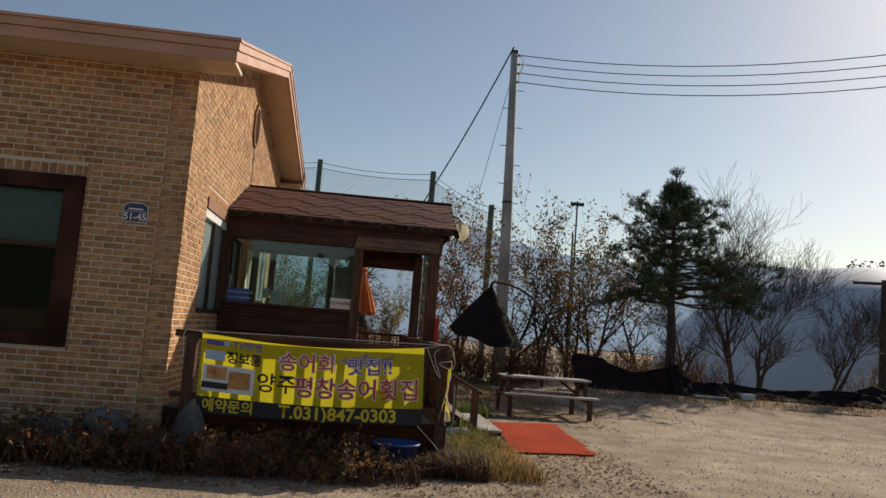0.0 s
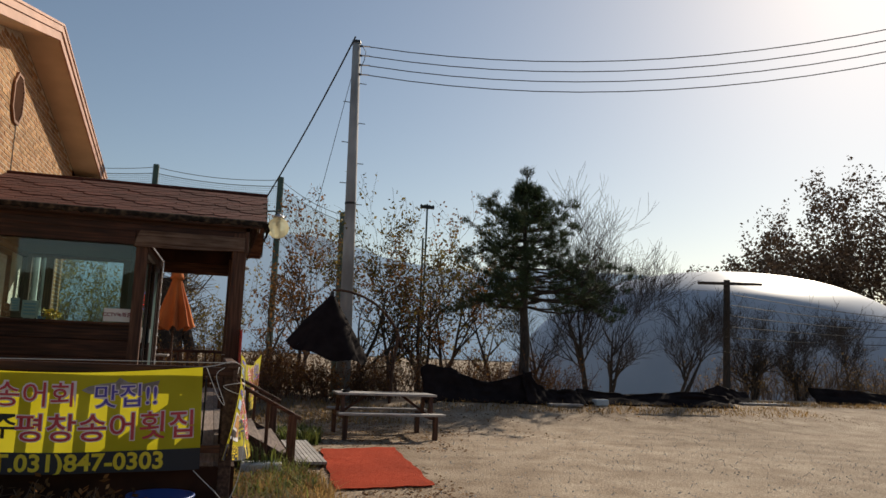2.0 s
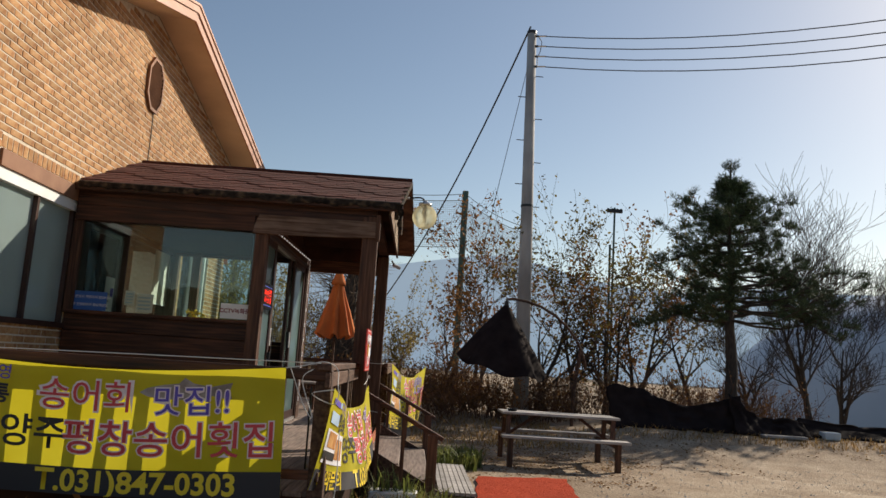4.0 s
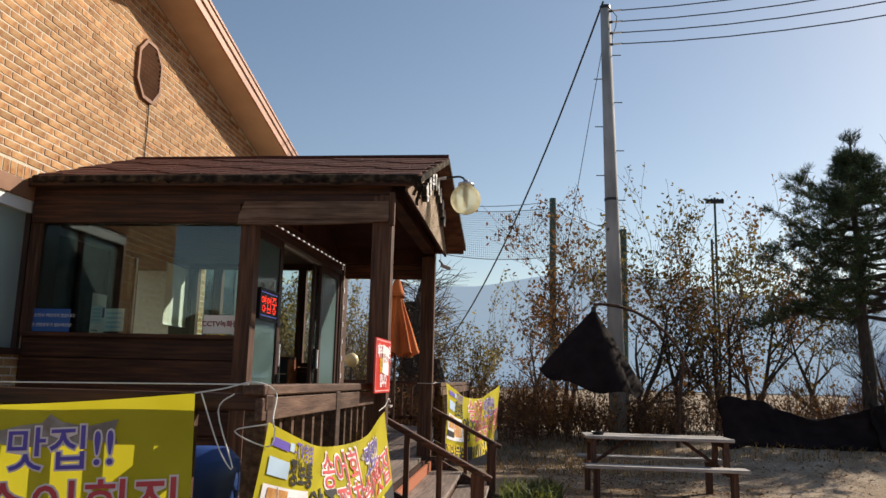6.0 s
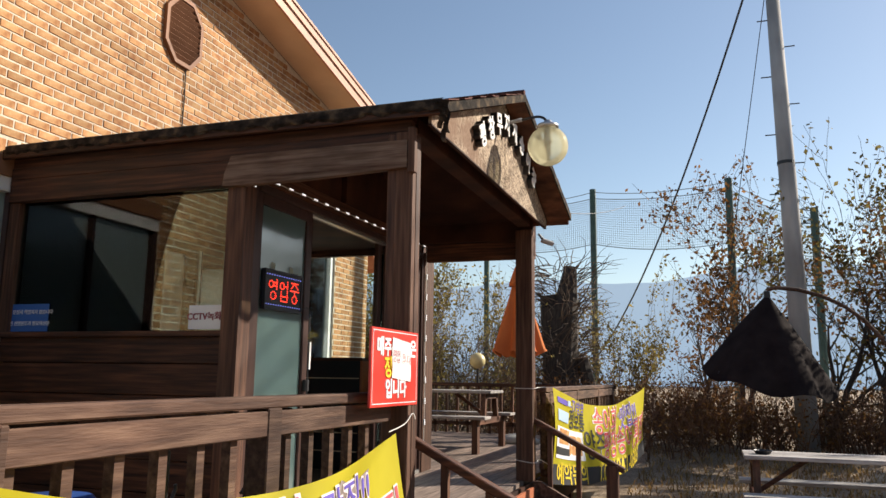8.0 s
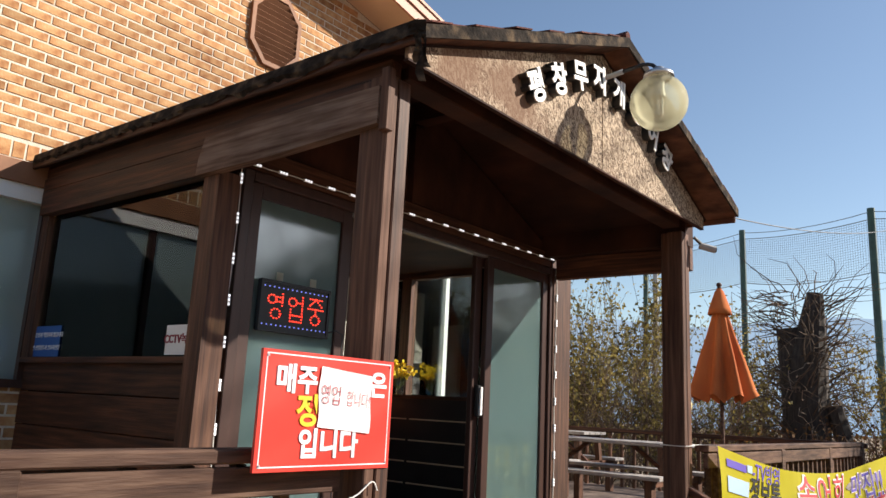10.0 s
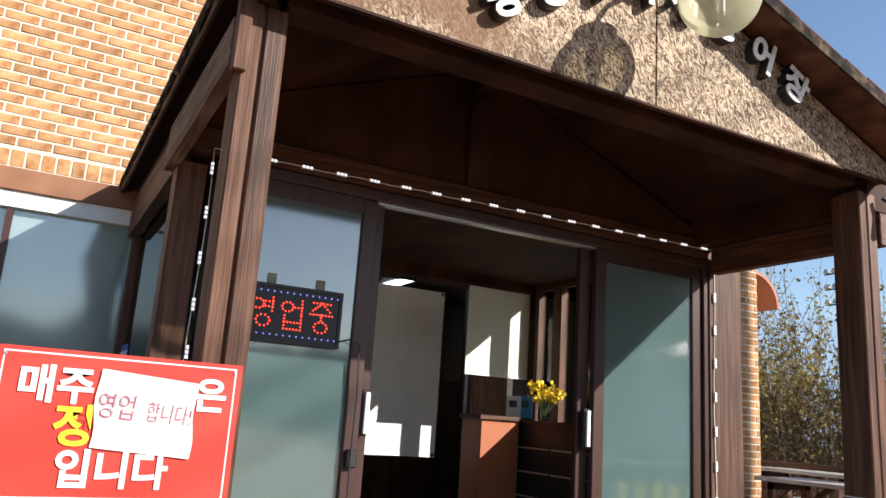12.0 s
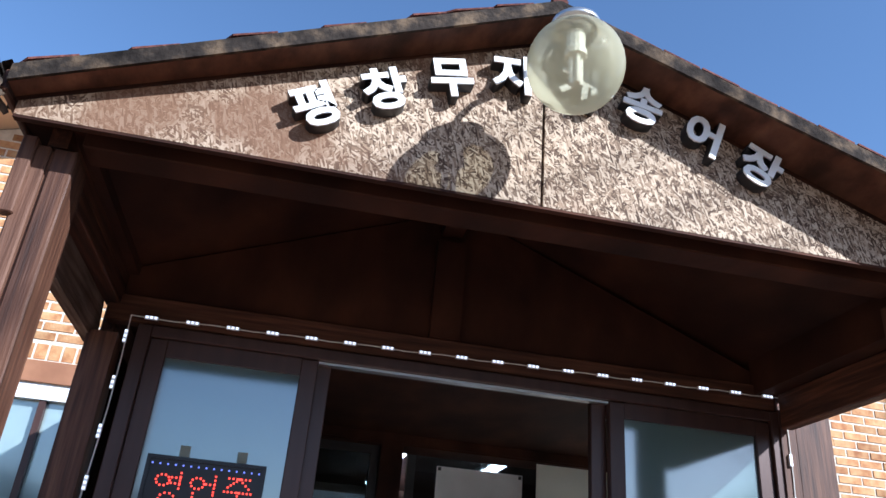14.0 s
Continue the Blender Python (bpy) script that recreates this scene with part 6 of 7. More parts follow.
for (x0, y0, h0), (x1, y1, h1) in zip(posts, posts[1:]):
    for k in range(22):
        z = k / 21
        strand(sagging((x0, y0, h0 - 0.5 - 2.5 * z), (x1, y1, h1 - 0.5 - 2.5 * z), 0.2 + 0.1 * z, 8), 0.022 if k in (0, 21) else 0.006, True)
    for k in range(1, 60):
        f = k / 60
        zt = h0 + (h1 - h0) * f - 0.5 - 0.8 * f * (1 - f)
        x, y = x0 + (x1 - x0) * f, y0 + (y1 - y0) * f
        strand([(x, y, zt), (x, y, zt - 2.5 - 0.4 * f * (1 - f))], 0.006, False)
    strand(sagging((x0, y0, h0 - 0.15), (x1, y1, h1 - 0.15), 0.25, 8), 0.02, True)
raw("mesh", nv, nf, NET, net, "fine grey netting")["kind"] = "stuff"


def floodlight(x, y, h, label):
    t = thing("floodlight_mast", (x, y, -3), label, "mast", "floodlight masts")
    part("mast", tube([(x, y, -4), (x, y, h)], [0.28, 0.16] if y > 40 else [0.035, 0.03], 10), GREENPOLE if y < 40 else POLE, t)
    for k in range(3 if y > 40 else 1):
        z = h - 0.1 - 1.1 * k * (1 if y > 40 else 0.3)
        s = 0.75 if y > 40 else 0.15
        part("arm", beam((x - 1.5 * s, y, z), (x + 1.5 * s, y, z), 0.1, 0.1), BLACK, t)
        for dx in (-1.3, -0.5, 0.5, 1.3):
            part("lamp_head", lathe([(0.0, 0.25 * s), (0.18 * s, 0.2 * s), (0.3 * s, -0.15 * s), (0.0, -0.18 * s)], (x + dx * s, y, z + 0.3 * s), 10), POLE if y > 40 else BLACK, t)


floodlight(-18.6, 60, 15.0, "tall floodlight mast with three rows of lamps")
floodlight(-30.2, 60, 13.6, "tall floodlight mast beyond the thicket")
floodlight(6.95, 26, 6.2, "short dark post carrying floodlights")
tagged(part("dark_post", tube([(6.75, 25.5, 0), (6.72, 25.5, 5.0)], 0.032, 8), GREENPOLE), "dark green post among the trees", "post")

# ---- air dome, low roofs ----
dv2, df2 = [], []
for j in range(19):
    f = j / 18 * math.pi / 2
    for i in range(72):
        a = i * math.tau / 72
        dv2.append((62.8 + 29 * math.cos(a) * math.cos(f) ** 0.88, 84.8 + 22 * math.sin(a) * math.cos(f) ** 0.88, -4 + 16.8 * math.sin(f)))
for j in range(18):
    for i in range(72):
        i2 = (i + 1) % 72
        df2.append((j * 72 + i, j * 72 + i2, (j + 1) * 72 + i2, (j + 1) * 72 + i))
tagged(raw("air_dome", dv2, df2, DOME, smooth=True), "huge pale grey air-supported dome behind the trees", "dome")

# ---- far hills ----
def ridge(name, y, x0, x1, base, peaks, material, seed):
    vs, fs = [], []
    K = 160
    for i in range(K + 1):
        x = x0 + (x1 - x0) * i / K
        h = base + sum(a * math.exp(-((x - c) / w) ** 2) for c, w, a in peaks) + 5 * noise.noise((x * 0.012, seed, 0)) + 2 * noise.noise((x * 0.05, seed, 2))
        vs += [(x, y, -60), (x, y, h), (x, y + 60, -60)]
    for i in range(K):
        a = 3 * i
        fs += [(a, a + 3, a + 4, a + 1), (a + 1, a + 4, a + 5, a + 2)]
    tagged(raw(name, vs, fs, material), "wooded hills on the horizon, blue haze painted in as a glow", "hills", kind="structure")


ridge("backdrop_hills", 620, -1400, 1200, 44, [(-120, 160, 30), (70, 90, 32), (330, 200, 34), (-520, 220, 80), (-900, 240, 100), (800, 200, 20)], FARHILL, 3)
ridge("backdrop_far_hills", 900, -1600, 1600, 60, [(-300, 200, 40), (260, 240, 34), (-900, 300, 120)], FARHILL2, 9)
# wooded hills behind the viewer, to close the place all round
def ring_hill(seed):
    vs, fs = [], []
    K = 200
    for i in range(K + 1):
        a = math.radians(150 + 250 * i / K)
        r = 110
        x, y = r * math.cos(a), r * math.sin(a)
        h = 15 + 5 * math.sin(i * 0.06) + 2.5 * noise.noise((i * 0.9, seed, 0)) + 2.0 * abs(noise.noise((i * 2.3, seed, 5)))
        vs += [(x, y, -3), (x, y, h)]
    for i in range(K):
        fs.append((2 * i, 2 * i + 1, 2 * i + 3, 2 * i + 2))
    tagged(raw("backdrop_wood", vs, fs, mat("far_wood", (0.07, 0.08, 0.055), 1.0)), "dark wooded slope across the valley", "woods", kind="structure")


ring_hill(4)


# ---- trees and undergrowth ----
bare = (5, 0.42, 0.5, 0.68, 0, 0.06, 5, 0.1)
leafy = (5, 0.5, 0.45, 0.68, 2, 0.11, 5, 0.15)
for k, (x, y, h, stems) in enumerate(((3.0, 24.6, 4.5, 2), (4.7, 24.4, 4.0, 2), (5.6, 24.2, 3.7, 2), (6.5, 24.4, 4.1, 2), (7.5, 25.0, 4.6, 2), (9.0, 25.0, 3.4, 1), (2.2, 26.0, 3.6, 1))):
    tree("locust_tree", (x, y, ground_z(x, y)), "thin leafless locust tree with a few dry leaves", "tree", 20 + k, stems, h, 0.075, 3, leafy, BARK, OLIVELEAF if k % 2 else DRYLEAF, "locust trees", 0.1)
for k, (x, y, h, stems) in enumerate(((11.6, 23.6, 4.0, 3), (12.8, 24.6, 3.5, 2), (14.6, 23.5, 2.6, 2), (18.5, 25.0, 2.5, 3), (20.5, 25.0, 2.2, 3), (23.5, 26, 2.9, 2), (10.3, 24.2, 2.8, 1))):
    tree("bare_tree", (x, y, ground_z(x, y)), "bare winter tree with fanning branches", "tree", 60 + k, stems, h, 0.075, 4, (5, 0.5, 0.5, 0.72, 0, 0.05, 5, 0.12), BARK, None, "bare trees", 0.3)
for k, (x, y, h) in enumerate(((-3.2, 24.2, 4.2), (-5.0, 25.0, 4.6), (-7.0, 24.6, 5.0), (-8.8, 26, 5.0), (-6.0, 22.8, 4.0), (-4.2, 22.6, 3.4), (-10.5, 25.0, 5.2), (-2.0, 26.5, 4.2), (0.6, 26.5, 3.8), (-9.5, 22.5, 3.8), (-12.5, 24.5, 4.8))):
    tree("thicket_bush", (x, y, ground_z(x, y)), "tangled bush with small olive and brown leaves", "bush", 90 + k, 6, h * 0.72, 0.025, 2, (6, 0.4, 0.7, 0.7, 3, 0.09, 5, 0.12), TWIG, THICKETLEAF, "thicket bushes", 0.2)


def undergrowth(name, x0, x1, y0, y1, count, h, material, leafmat, seed, label, leaves=1):
    g = Twigs(seed)
    for _ in range(count):
        x, y = g.rng.uniform(x0, x1), g.rng.uniform(y0, y1)
        p = Vector((x, y, ground_z(x, y) - 0.03))
        d = Vector((g.rng.gauss(0, 0.35), g.rng.gauss(0, 0.35), 1)).normalized()
        hh = h * g.rng.uniform(0.4, 1.1)
        pts = [p]
        for i in range(4):
            d = (d + g.jitter(0.25)).normalized()
            pts.append(pts[-1] + d * hh / 4)
        g.limb(pts, [0.012, 0.01, 0.008, 0.005, 0.003], 3)
        for i in (1, 2, 3):
            for _ in range(3):
                e = (d + g.jitter(0.9)).normalized()
                q = pts[i] + e * hh * g.rng.uniform(0.15, 0.4)
                g.limb([pts[i], (pts[i] + q) / 2 + g.jitter(0.04), q], [0.006, 0.004, 0.002], 3)
                for _ in range(leaves):
                    g.leaf(q + g.jitter(0.08), g.rng.uniform(0.04, 0.09))
    t = thing(name, ((x0 + x1) / 2, (y0 + y1) / 2, 0), label, "undergrowth", kind="stuff")
    raw("stems", g.v, g.f, material, t)
    if g.lf:
        raw("leaves", g.lv, g.lf, leafmat, t)


undergrowth("brush_back", 1.6, 5.4, 21.9, 24.6, 330, 1.25, RUSTTWIG, DRYLEAF, 5, "dense rust-brown dry brush behind the parasol", 2)
undergrowth("brush_middle", 5.0, 11.0, 22.0, 25.0, 330, 1.3, RUSTTWIG, DRYLEAF, 6, "dry brown brush behind the netting")
undergrowth("brush_right", 17.0, 27.0, 24.2, 26.5, 420, 1.7, TWIG, STRAW, 7, "pale dry brush on the bank")
undergrowth("brush_deck", -1.5, 2.4, 20.9, 24.5, 330, 1.3, RUSTTWIG, DRYLEAF, 8, "tangled dry brush behind the deck", 2)
undergrowth("brush_rear", -13.0, -1.5, 21.0, 27.0, 900, 2.6, TWIG, THICKETLEAF, 9, "tall dry thicket beyond the deck railing", 3)
undergrowth("brush_house", -6.0, 0.3, 8.1, 8.85, 330, 0.42, TWIG, DRYLEAF, 10, "dead weeds along the foot of the house", 2)

# pine: whorls of limbs, wider to the east low down, with a bare leader on top
pg = Twigs(11)
pb = Vector((9.05, 22.6, 1.12))
trunk = [pb + Vector((0.03 * math.sin(i * 1.3), 0.02 * i, 0.5 * i)) for i in range(12)]
pg.limb([pb - Vector((-0.04, 0, 0.8))] + trunk, [0.18] + [0.15 - 0.0115 * i for i in range(12)], 8)


def tuft(p, d, n, ln):
    for _ in range(n):
        e = (d * 0.8 + pg.jitter(0.85)).normalized() * ln * pg.rng.uniform(0.7, 1.25)
        s = e.cross(pg.jitter(1)).normalized() * 0.008
        q = p + pg.jitter(0.05)
        i = len(pg.lv)
        pg.lv += [q - s, q + s, q + e]
        pg.lf.append((i, i + 1, i + 2))


def crown_reach(h, east):
    """Half the crown's width at a height above the foot, to the west and to the east."""
    table = [(1.4, 1.0, 1.6), (1.8, 1.75, 2.75), (2.3, 1.35, 2.55), (2.9, 1.4, 2.0), (3.5, 1.75, 1.6), (4.0, 1.3, 1.3), (4.5, 0.6, 0.7), (5.0, 0.22, 0.28), (5.6, 0.12, 0.12)]
    for (h0, w0, e0), (h1, w1, e1) in zip(table, table[1:]):
        if h <= h1:
            f = min(1, max(0, (h - h0) / (h1 - h0)))
            return e0 + (e1 - e0) * f if east else w0 + (w1 - w0) * f
    return 0.1


for k in range(13):
    h = 1.75 + 0.27 * k + pg.rng.uniform(-0.06, 0.06)
    c = trunk[min(11, int(h / 0.5))]
    for m in range(6 if k < 10 else 4):
        a = k * 1.1 + m * math.tau / 6 + pg.rng.uniform(-0.35, 0.35)
        ca = math.cos(a)
        reach = crown_reach(h, ca > 0) * (abs(ca) * 0.3 + 0.75) * pg.rng.uniform(0.65, 1.2)
        if k % 3 == 2 and ca < 0.3:
            reach *= 0.6
        d = Vector((ca, math.sin(a), 0.06 + 0.07 * max(0, k - 5))).normalized()
        p = Vector((c.x, c.y, pb.z + h))
        pts = [p + d * reach * t + Vector((0, 0, -0.1 * reach * math.sin(t * 3) + 0.16 * reach * t * t)) for t in (0, 0.2, 0.4, 0.6, 0.8, 1)]
        pg.limb(pts, [0.04, 0.034, 0.027, 0.02, 0.013, 0.007], 4)
        for i, q in enumerate(pts[2:] if k < 9 else pts[1:]):
            for _ in range(5):
                e = (d * 0.6 + pg.jitter(0.9) + Vector((0, 0, 0.25))).normalized()
                e.z *= 0.55
                w = q + e * pg.rng.uniform(0.12, 0.36)
                pg.limb([q, w], [0.01, 0.005], 3)
                tuft(w, (e + Vector((0, 0, 0.7))).normalized(), 22, 0.15)
                tuft((q + w) / 2, (e + Vector((0, 0, 0.5))).normalized(), 10, 0.14)
for a, h, reach in ((0.1, 1.8, 2.9), (-0.35, 2.0, 2.5), (0.4, 2.2, 2.6), (-0.1, 2.5, 2.3), (0.25, 2.9, 1.9), (3.1, 1.75, 2.0), (2.8, 3.3, 1.7)):
    d = Vector((math.cos(a), math.sin(a), 0.02))
    p = Vector((pb.x, pb.y + 0.08, pb.z + h))
    pts = [p + d * reach * t + Vector((0, 0, 0.1 * reach * math.sin(t * 3.6) - 0.1 * reach * t)) for t in (0, 0.2, 0.4, 0.55, 0.7, 0.85, 1)]
    pg.limb(pts, [0.05, 0.042, 0.034, 0.027, 0.02, 0.013, 0.007], 5)
    for q in pts[2:]:
        for _ in range(8):
            e = (d * 0.5 + pg.jitter(0.9) + Vector((0, 0, 0.25))).normalized()
            e.z *= 0.6
            w = q + e * pg.rng.uniform(0.12, 0.45)
            pg.limb([q, w], [0.01, 0.005], 3)
            tuft(w, (e + Vector((0, 0, 0.7))).normalized(), 24, 0.15)
            tuft((q + w) / 2, (e + Vector((0, 0, 0.5))).normalized(), 10, 0.14)
top = trunk[11]
pg.limb([top - Vector((0, 0, 0.3)), top + Vector((0.0, 0, 0.2))], [0.03, 0.014], 4)
for a in range(6):
    for z0, ln in ((-0.02, 0.26), (-0.42, 0.36)):
        foot = top + Vector((0, 0, z0))
        tip = foot + Vector((ln * 0.75 * math.cos(a * 1.05 + z0), ln * 0.5 * math.sin(a * 1.05), ln * (0.8 + 0.1 * (a % 3))))
        pg.limb([foot, tip], [0.012, 0.006], 3)
        for f in (0.5, 0.75, 1.0):
            tuft(foot.lerp(tip, f), (tip - foot).normalized() + Vector((0, 0, 0.4)), 14, 0.11)
tuft(top + Vector((0, 0, 0.2)), Vector((0, 0, 1)), 20, 0.16)
pine = thing("pine_tree", pb - Vector((0, 0, 0.7)), "dark green pine tree with layered branches", "tree")
raw("trunk", pg.v, pg.f, BARK, pine)
raw("crown", pg.lv, pg.lf, NEEDLE, pine, "dark green needles in layered tufts")

# ivy-covered stump behind the deck, with a leaning dead trunk
sg = Twigs(31)
sb = Vector((-0.5, 23.6, 0.2))
sg.limb([sb, sb + Vector((0.05, 0, 1.2)), sb + Vector((0.1, 0, 2.4)), sb + Vector((0.25, 0, 3.5))], [0.46, 0.34, 0.3, 0.13], 12)
sg.limb([sb + Vector((-0.15, 0.1, 0)), sb + Vector((-0.1, 0.05, 1.5)), sb + Vector((-0.2, 0.0, 2.9))], [0.3, 0.26, 0.2], 10)
raw_trunk = (sg.v, sg.f)
sg.v, sg.f = [], []
sg2 = Twigs(32)
sg2.limb([sb + Vector((0.9, 0, -0.1)), sb + Vector((0.45, 0, 1.6))], [0.16, 0.14], 8)
for k in range(420):
    a, z = sg.rng.uniform(0, math.tau), sg.rng.uniform(0.3, 3.5)
    p = sb + Vector((0.36 * math.cos(a) + 0.05, 0.36 * math.sin(a), z))
    pts = [p]
    d = Vector((math.cos(a), math.sin(a), 0.4))
    for i in range(4):
        d = (d + sg.jitter(0.7)).normalized()
        pts.append(pts[-1] + d * sg.rng.uniform(0.1, 0.35))
    sg.limb(pts, [0.012, 0.01, 0.008, 0.006, 0.003], 3)
stump = thing("dead_stump", sb, "thick dead trunk wrapped in bare pale vines", "stump")
raw("trunk", raw_trunk[0], raw_trunk[1], BARK, stump)
raw("leaning_limb", sg2.v, sg2.f, BARK, stump)
raw("vines", sg.v, sg.f, TWIG, stump, "tangle of bare pale vines")["kind"] = "stuff"

# far brown trees beyond the dome
for k, (x, y, h) in enumerate(((98, 130, 24), (108, 132, 29), (118, 130, 36), (128, 134, 42), (140, 130, 44), (152, 132, 44), (90, 128, 20), (166, 130, 42))):
    g = Twigs(200 + k)
    p = Vector((x, y, -4))
    for s in range(3):
        g.grow(p, Vector((g.rng.uniform(-0.3, 0.3), g.rng.uniform(-0.3, 0.3), 1)).normalized(), (h + 2) * 0.52, 0.5, 3, (5, 0.45, 0.4, 0.62, 7, 0.8, 4, 0.15))
    t = thing("oak_tree", p, "tall tree with clinging brown autumn leaves", "tree", "far trees")
    raw("trunk", g.v, g.f, BARK, t)
    raw("crown", g.lv, g.lf, OAKLEAF, t, "clinging brown leaves")


# ---- grass, weeds, leaves ----
def blades(name, spots, count, h, material, seed, label, width=0.008, bend=0.5):
    g = Twigs(seed)
    vs, fs = [], []
    for _ in range(count):
        x0, x1, y0, y1 = g.rng.choice(spots)
        x, y = g.rng.uniform(x0, x1), g.rng.uniform(y0, y1)
        z = ground_z(x, y)
        a, hh = g.rng.uniform(0, math.tau), h * g.rng.uniform(0.35, 1.15)
        w = Vector((math.cos(a), math.sin(a), 0)) * width
        o = Vector((math.cos(a + 1.5), math.sin(a + 1.5), 0)) * hh * bend * g.rng.uniform(0.2, 1.4)
        p = Vector((x, y, z - 0.01))
        i = len(vs)
        m2 = p + o * 0.35 + Vector((0, 0, hh * 0.65))
        vs += [p - w, p + w, m2 + w * 0.7, m2 - w * 0.7, p + o + Vector((0, 0, hh * g.rng.uniform(0.6, 1.0)))]
        fs += [(i, i + 1, i + 2, i + 3), (i + 3, i + 2, i + 4)]
    tagged(raw(name, vs, fs, material), label, "grass", kind="stuff")


blades("dry_grass_front", [(-6, 0.6, 8.05, 8.9), (-6, 0.6, 8.2, 8.7), (0.4, 1.3, 8.5, 9.3)], 7000, 0.26, DEADWEED, 40, "dry brown grass along the deck and house", 0.006, 0.9)
blades("green_grass_corner", [(0.75, 1.5, 8.75, 10.2), (0.9, 1.75, 9.6, 11.6), (1.3, 1.8, 10.2, 11.8)], 1300, 0.26, GRASS, 41, "green and yellow grass tufts by the deck corner", 0.008, 0.8)
blades("yellow_grass_corner", [(0.8, 1.9, 8.6, 11.2)], 3400, 0.22, STRAW, 42, "dry yellow grass by the deck corner", 0.006, 0.8)
blades("green_grass_mat", [(1.7, 2.3, 14.3, 15.1), (1.75, 2.4, 14.6, 15.5)], 900, 0.28, GRASS, 43, "green tuft beside the steps", 0.012, 0.8)
blades("bank_grass", [(4.5, 16, 18.9, 20.4), (1.4, 4.5, 17.5, 22.0), (16, 26, 21, 23)], 6500, 0.13, STRAW, 44, "short dry grass on the bank", 0.008, 1.2)


def litter(name, spots, count, seed, material, size, label):
    g = Twigs(seed)
    for _ in range(count):
        x0, x1, y0, y1 = g.rng.choice(spots)
        x, y = g.rng.uniform(x0, x1), g.rng.uniform(y0, y1)
        p = Vector((x, y, ground_z(x, y) + 0.008))
        a = g.rng.uniform(0, math.tau)
        s = size * g.rng.uniform(0.5, 1.3)
        d, e = Vector((math.cos(a), math.sin(a), g.rng.uniform(-0.25, 0.5))) * s, Vector((-math.sin(a), math.cos(a), g.rng.uniform(-0.25, 0.5))) * s * 0.55
        i = len(g.lv)
        g.lv += [p - d, p + e, p + d, p - e]
        g.lf.append((i, i + 1, i + 2, i + 3))
    tagged(raw(name, g.lv, g.lf, material), label, "leaf litter", kind="stuff")


litter("fallen_leaves", [(-6, 1.5, 7.7, 8.9), (2.2, 5.2, 15.6, 18.5), (4, 17, 17.8, 20.3), (1.2, 3.2, 8.5, 11), (2.0, 4.5, 13.5, 15.5), (2.0, 3.4, 8.0, 12.5), (3, 7, 15.5, 19)], 6500, 50, DRYLEAF, 0.024, "scattered dry brown leaves on the ground")
litter("pale_leaves", [(2.3, 5.0, 15.0, 17.5), (5, 16, 18.0, 20.0), (-4, 2.0, 7.7, 8.6)], 1500, 51, STRAW, 0.03, "scattered pale dry leaves on the ground")


def pebbles(name, count, seed, material, label):
    rng = random.Random(seed)
    vs, fs = [], []
    for _ in range(count):
        x, y = rng.uniform(-4, 12), rng.uniform(5.5, 17) if rng.random() < 0.6 else rng.uniform(6.0, 9)
        s = rng.uniform(0.006, 0.02)
        z = ground_z(x, y)
        a = rng.uniform(0, 1.5)
        i = len(vs)
        for k in range(4):
            vs.append((x + s * math.cos(a + k * 1.57) * rng.uniform(0.7, 1.2), y + s * math.sin(a + k * 1.57), z - 0.002))
        vs.append((x, y, z + s * rng.uniform(0.5, 0.9)))
        fs += [(i + k, i + (k + 1) % 4, i + 4) for k in range(4)]
    tagged(raw(name, vs, fs, material), label, "gravel", kind="stuff")


pebbles("gravel", 9000, 60, CONCRETE, "loose grey gravel on the yard")

# rocks, tub, pots by the deck
def rock(at, r, seed):
    bm = bmesh.new()
    bmesh.ops.create_icosphere(bm, subdivisions=3, radius=1)
    for v in bm.verts:
        f = 1 + 0.35 * noise.noise(v.co * 1.3 + Vector((seed, 0, 0))) + 0.1 * noise.noise(v.co * 4 + Vector((seed, 3, 0)))
        v.co = Vector((v.co.x * r[0], v.co.y * r[1], v.co.z * r[2])) * f + Vector(at)
    return tagged(part("rock", bm, ROCK, smooth=True), "dark weathered rock at the foot of the wall", "rock", "garden rocks")


for k, (at, r) in enumerate((((-2.45, 8.75, 0.3), (0.22, 0.17, 0.16)), ((-1.7, 8.85, 0.25), (0.16, 0.15, 0.28)), ((-3.1, 8.8, 0.15), (0.3, 0.2, 0.2)), ((-1.95, 8.6, 0.12), (0.25, 0.2, 0.16)), ((-3.9, 8.8, 0.12), (0.3, 0.22, 0.2)))):
    rock(at, r, k * 7.3)
tub = thing("plastic_tub", (0.36, 8.8, 0), "dark blue round plastic tub under the banner", "tub")
part("tub_wall", lathe([(0.0, 0.0), (0.19, 0.0), (0.235, 0.28), (0.25, 0.28), (0.25, 0.3), (0.225, 0.3), (0.18, 0.02), (0.0, 0.02)], (0.36, 8.78, 0.01), 28), BLUEPLASTIC, tub, smooth=True)
drum = thing("plastic_drum", (0.1, 9.8, DZ), "bright blue plastic drum behind the railing", "drum")
part("drum_wall", lathe([(0.0, 0.0), (0.2, 0.0), (0.21, 0.1), (0.2, 0.2), (0.21, 0.3), (0.2, 0.4), (0.14, 0.46), (0.0, 0.46)], (0.25, 9.9, DZ), 24), BLUEPLASTIC, drum, smooth=True)
pp = thing("plant_pot", (1.2, 11.45, 0), "pale plastic planter with wilted plants", "planter")
part("box", box(1.05, 1.5, 11.3, 11.55, 0.0, 0.17, bevel=0.015), WHITE, pp)
blades("planter_plants", [(1.08, 1.47, 11.33, 11.52)], 120, 0.45, GRASS, 61, "wilted plants in the planter", 0.009, 0.6)

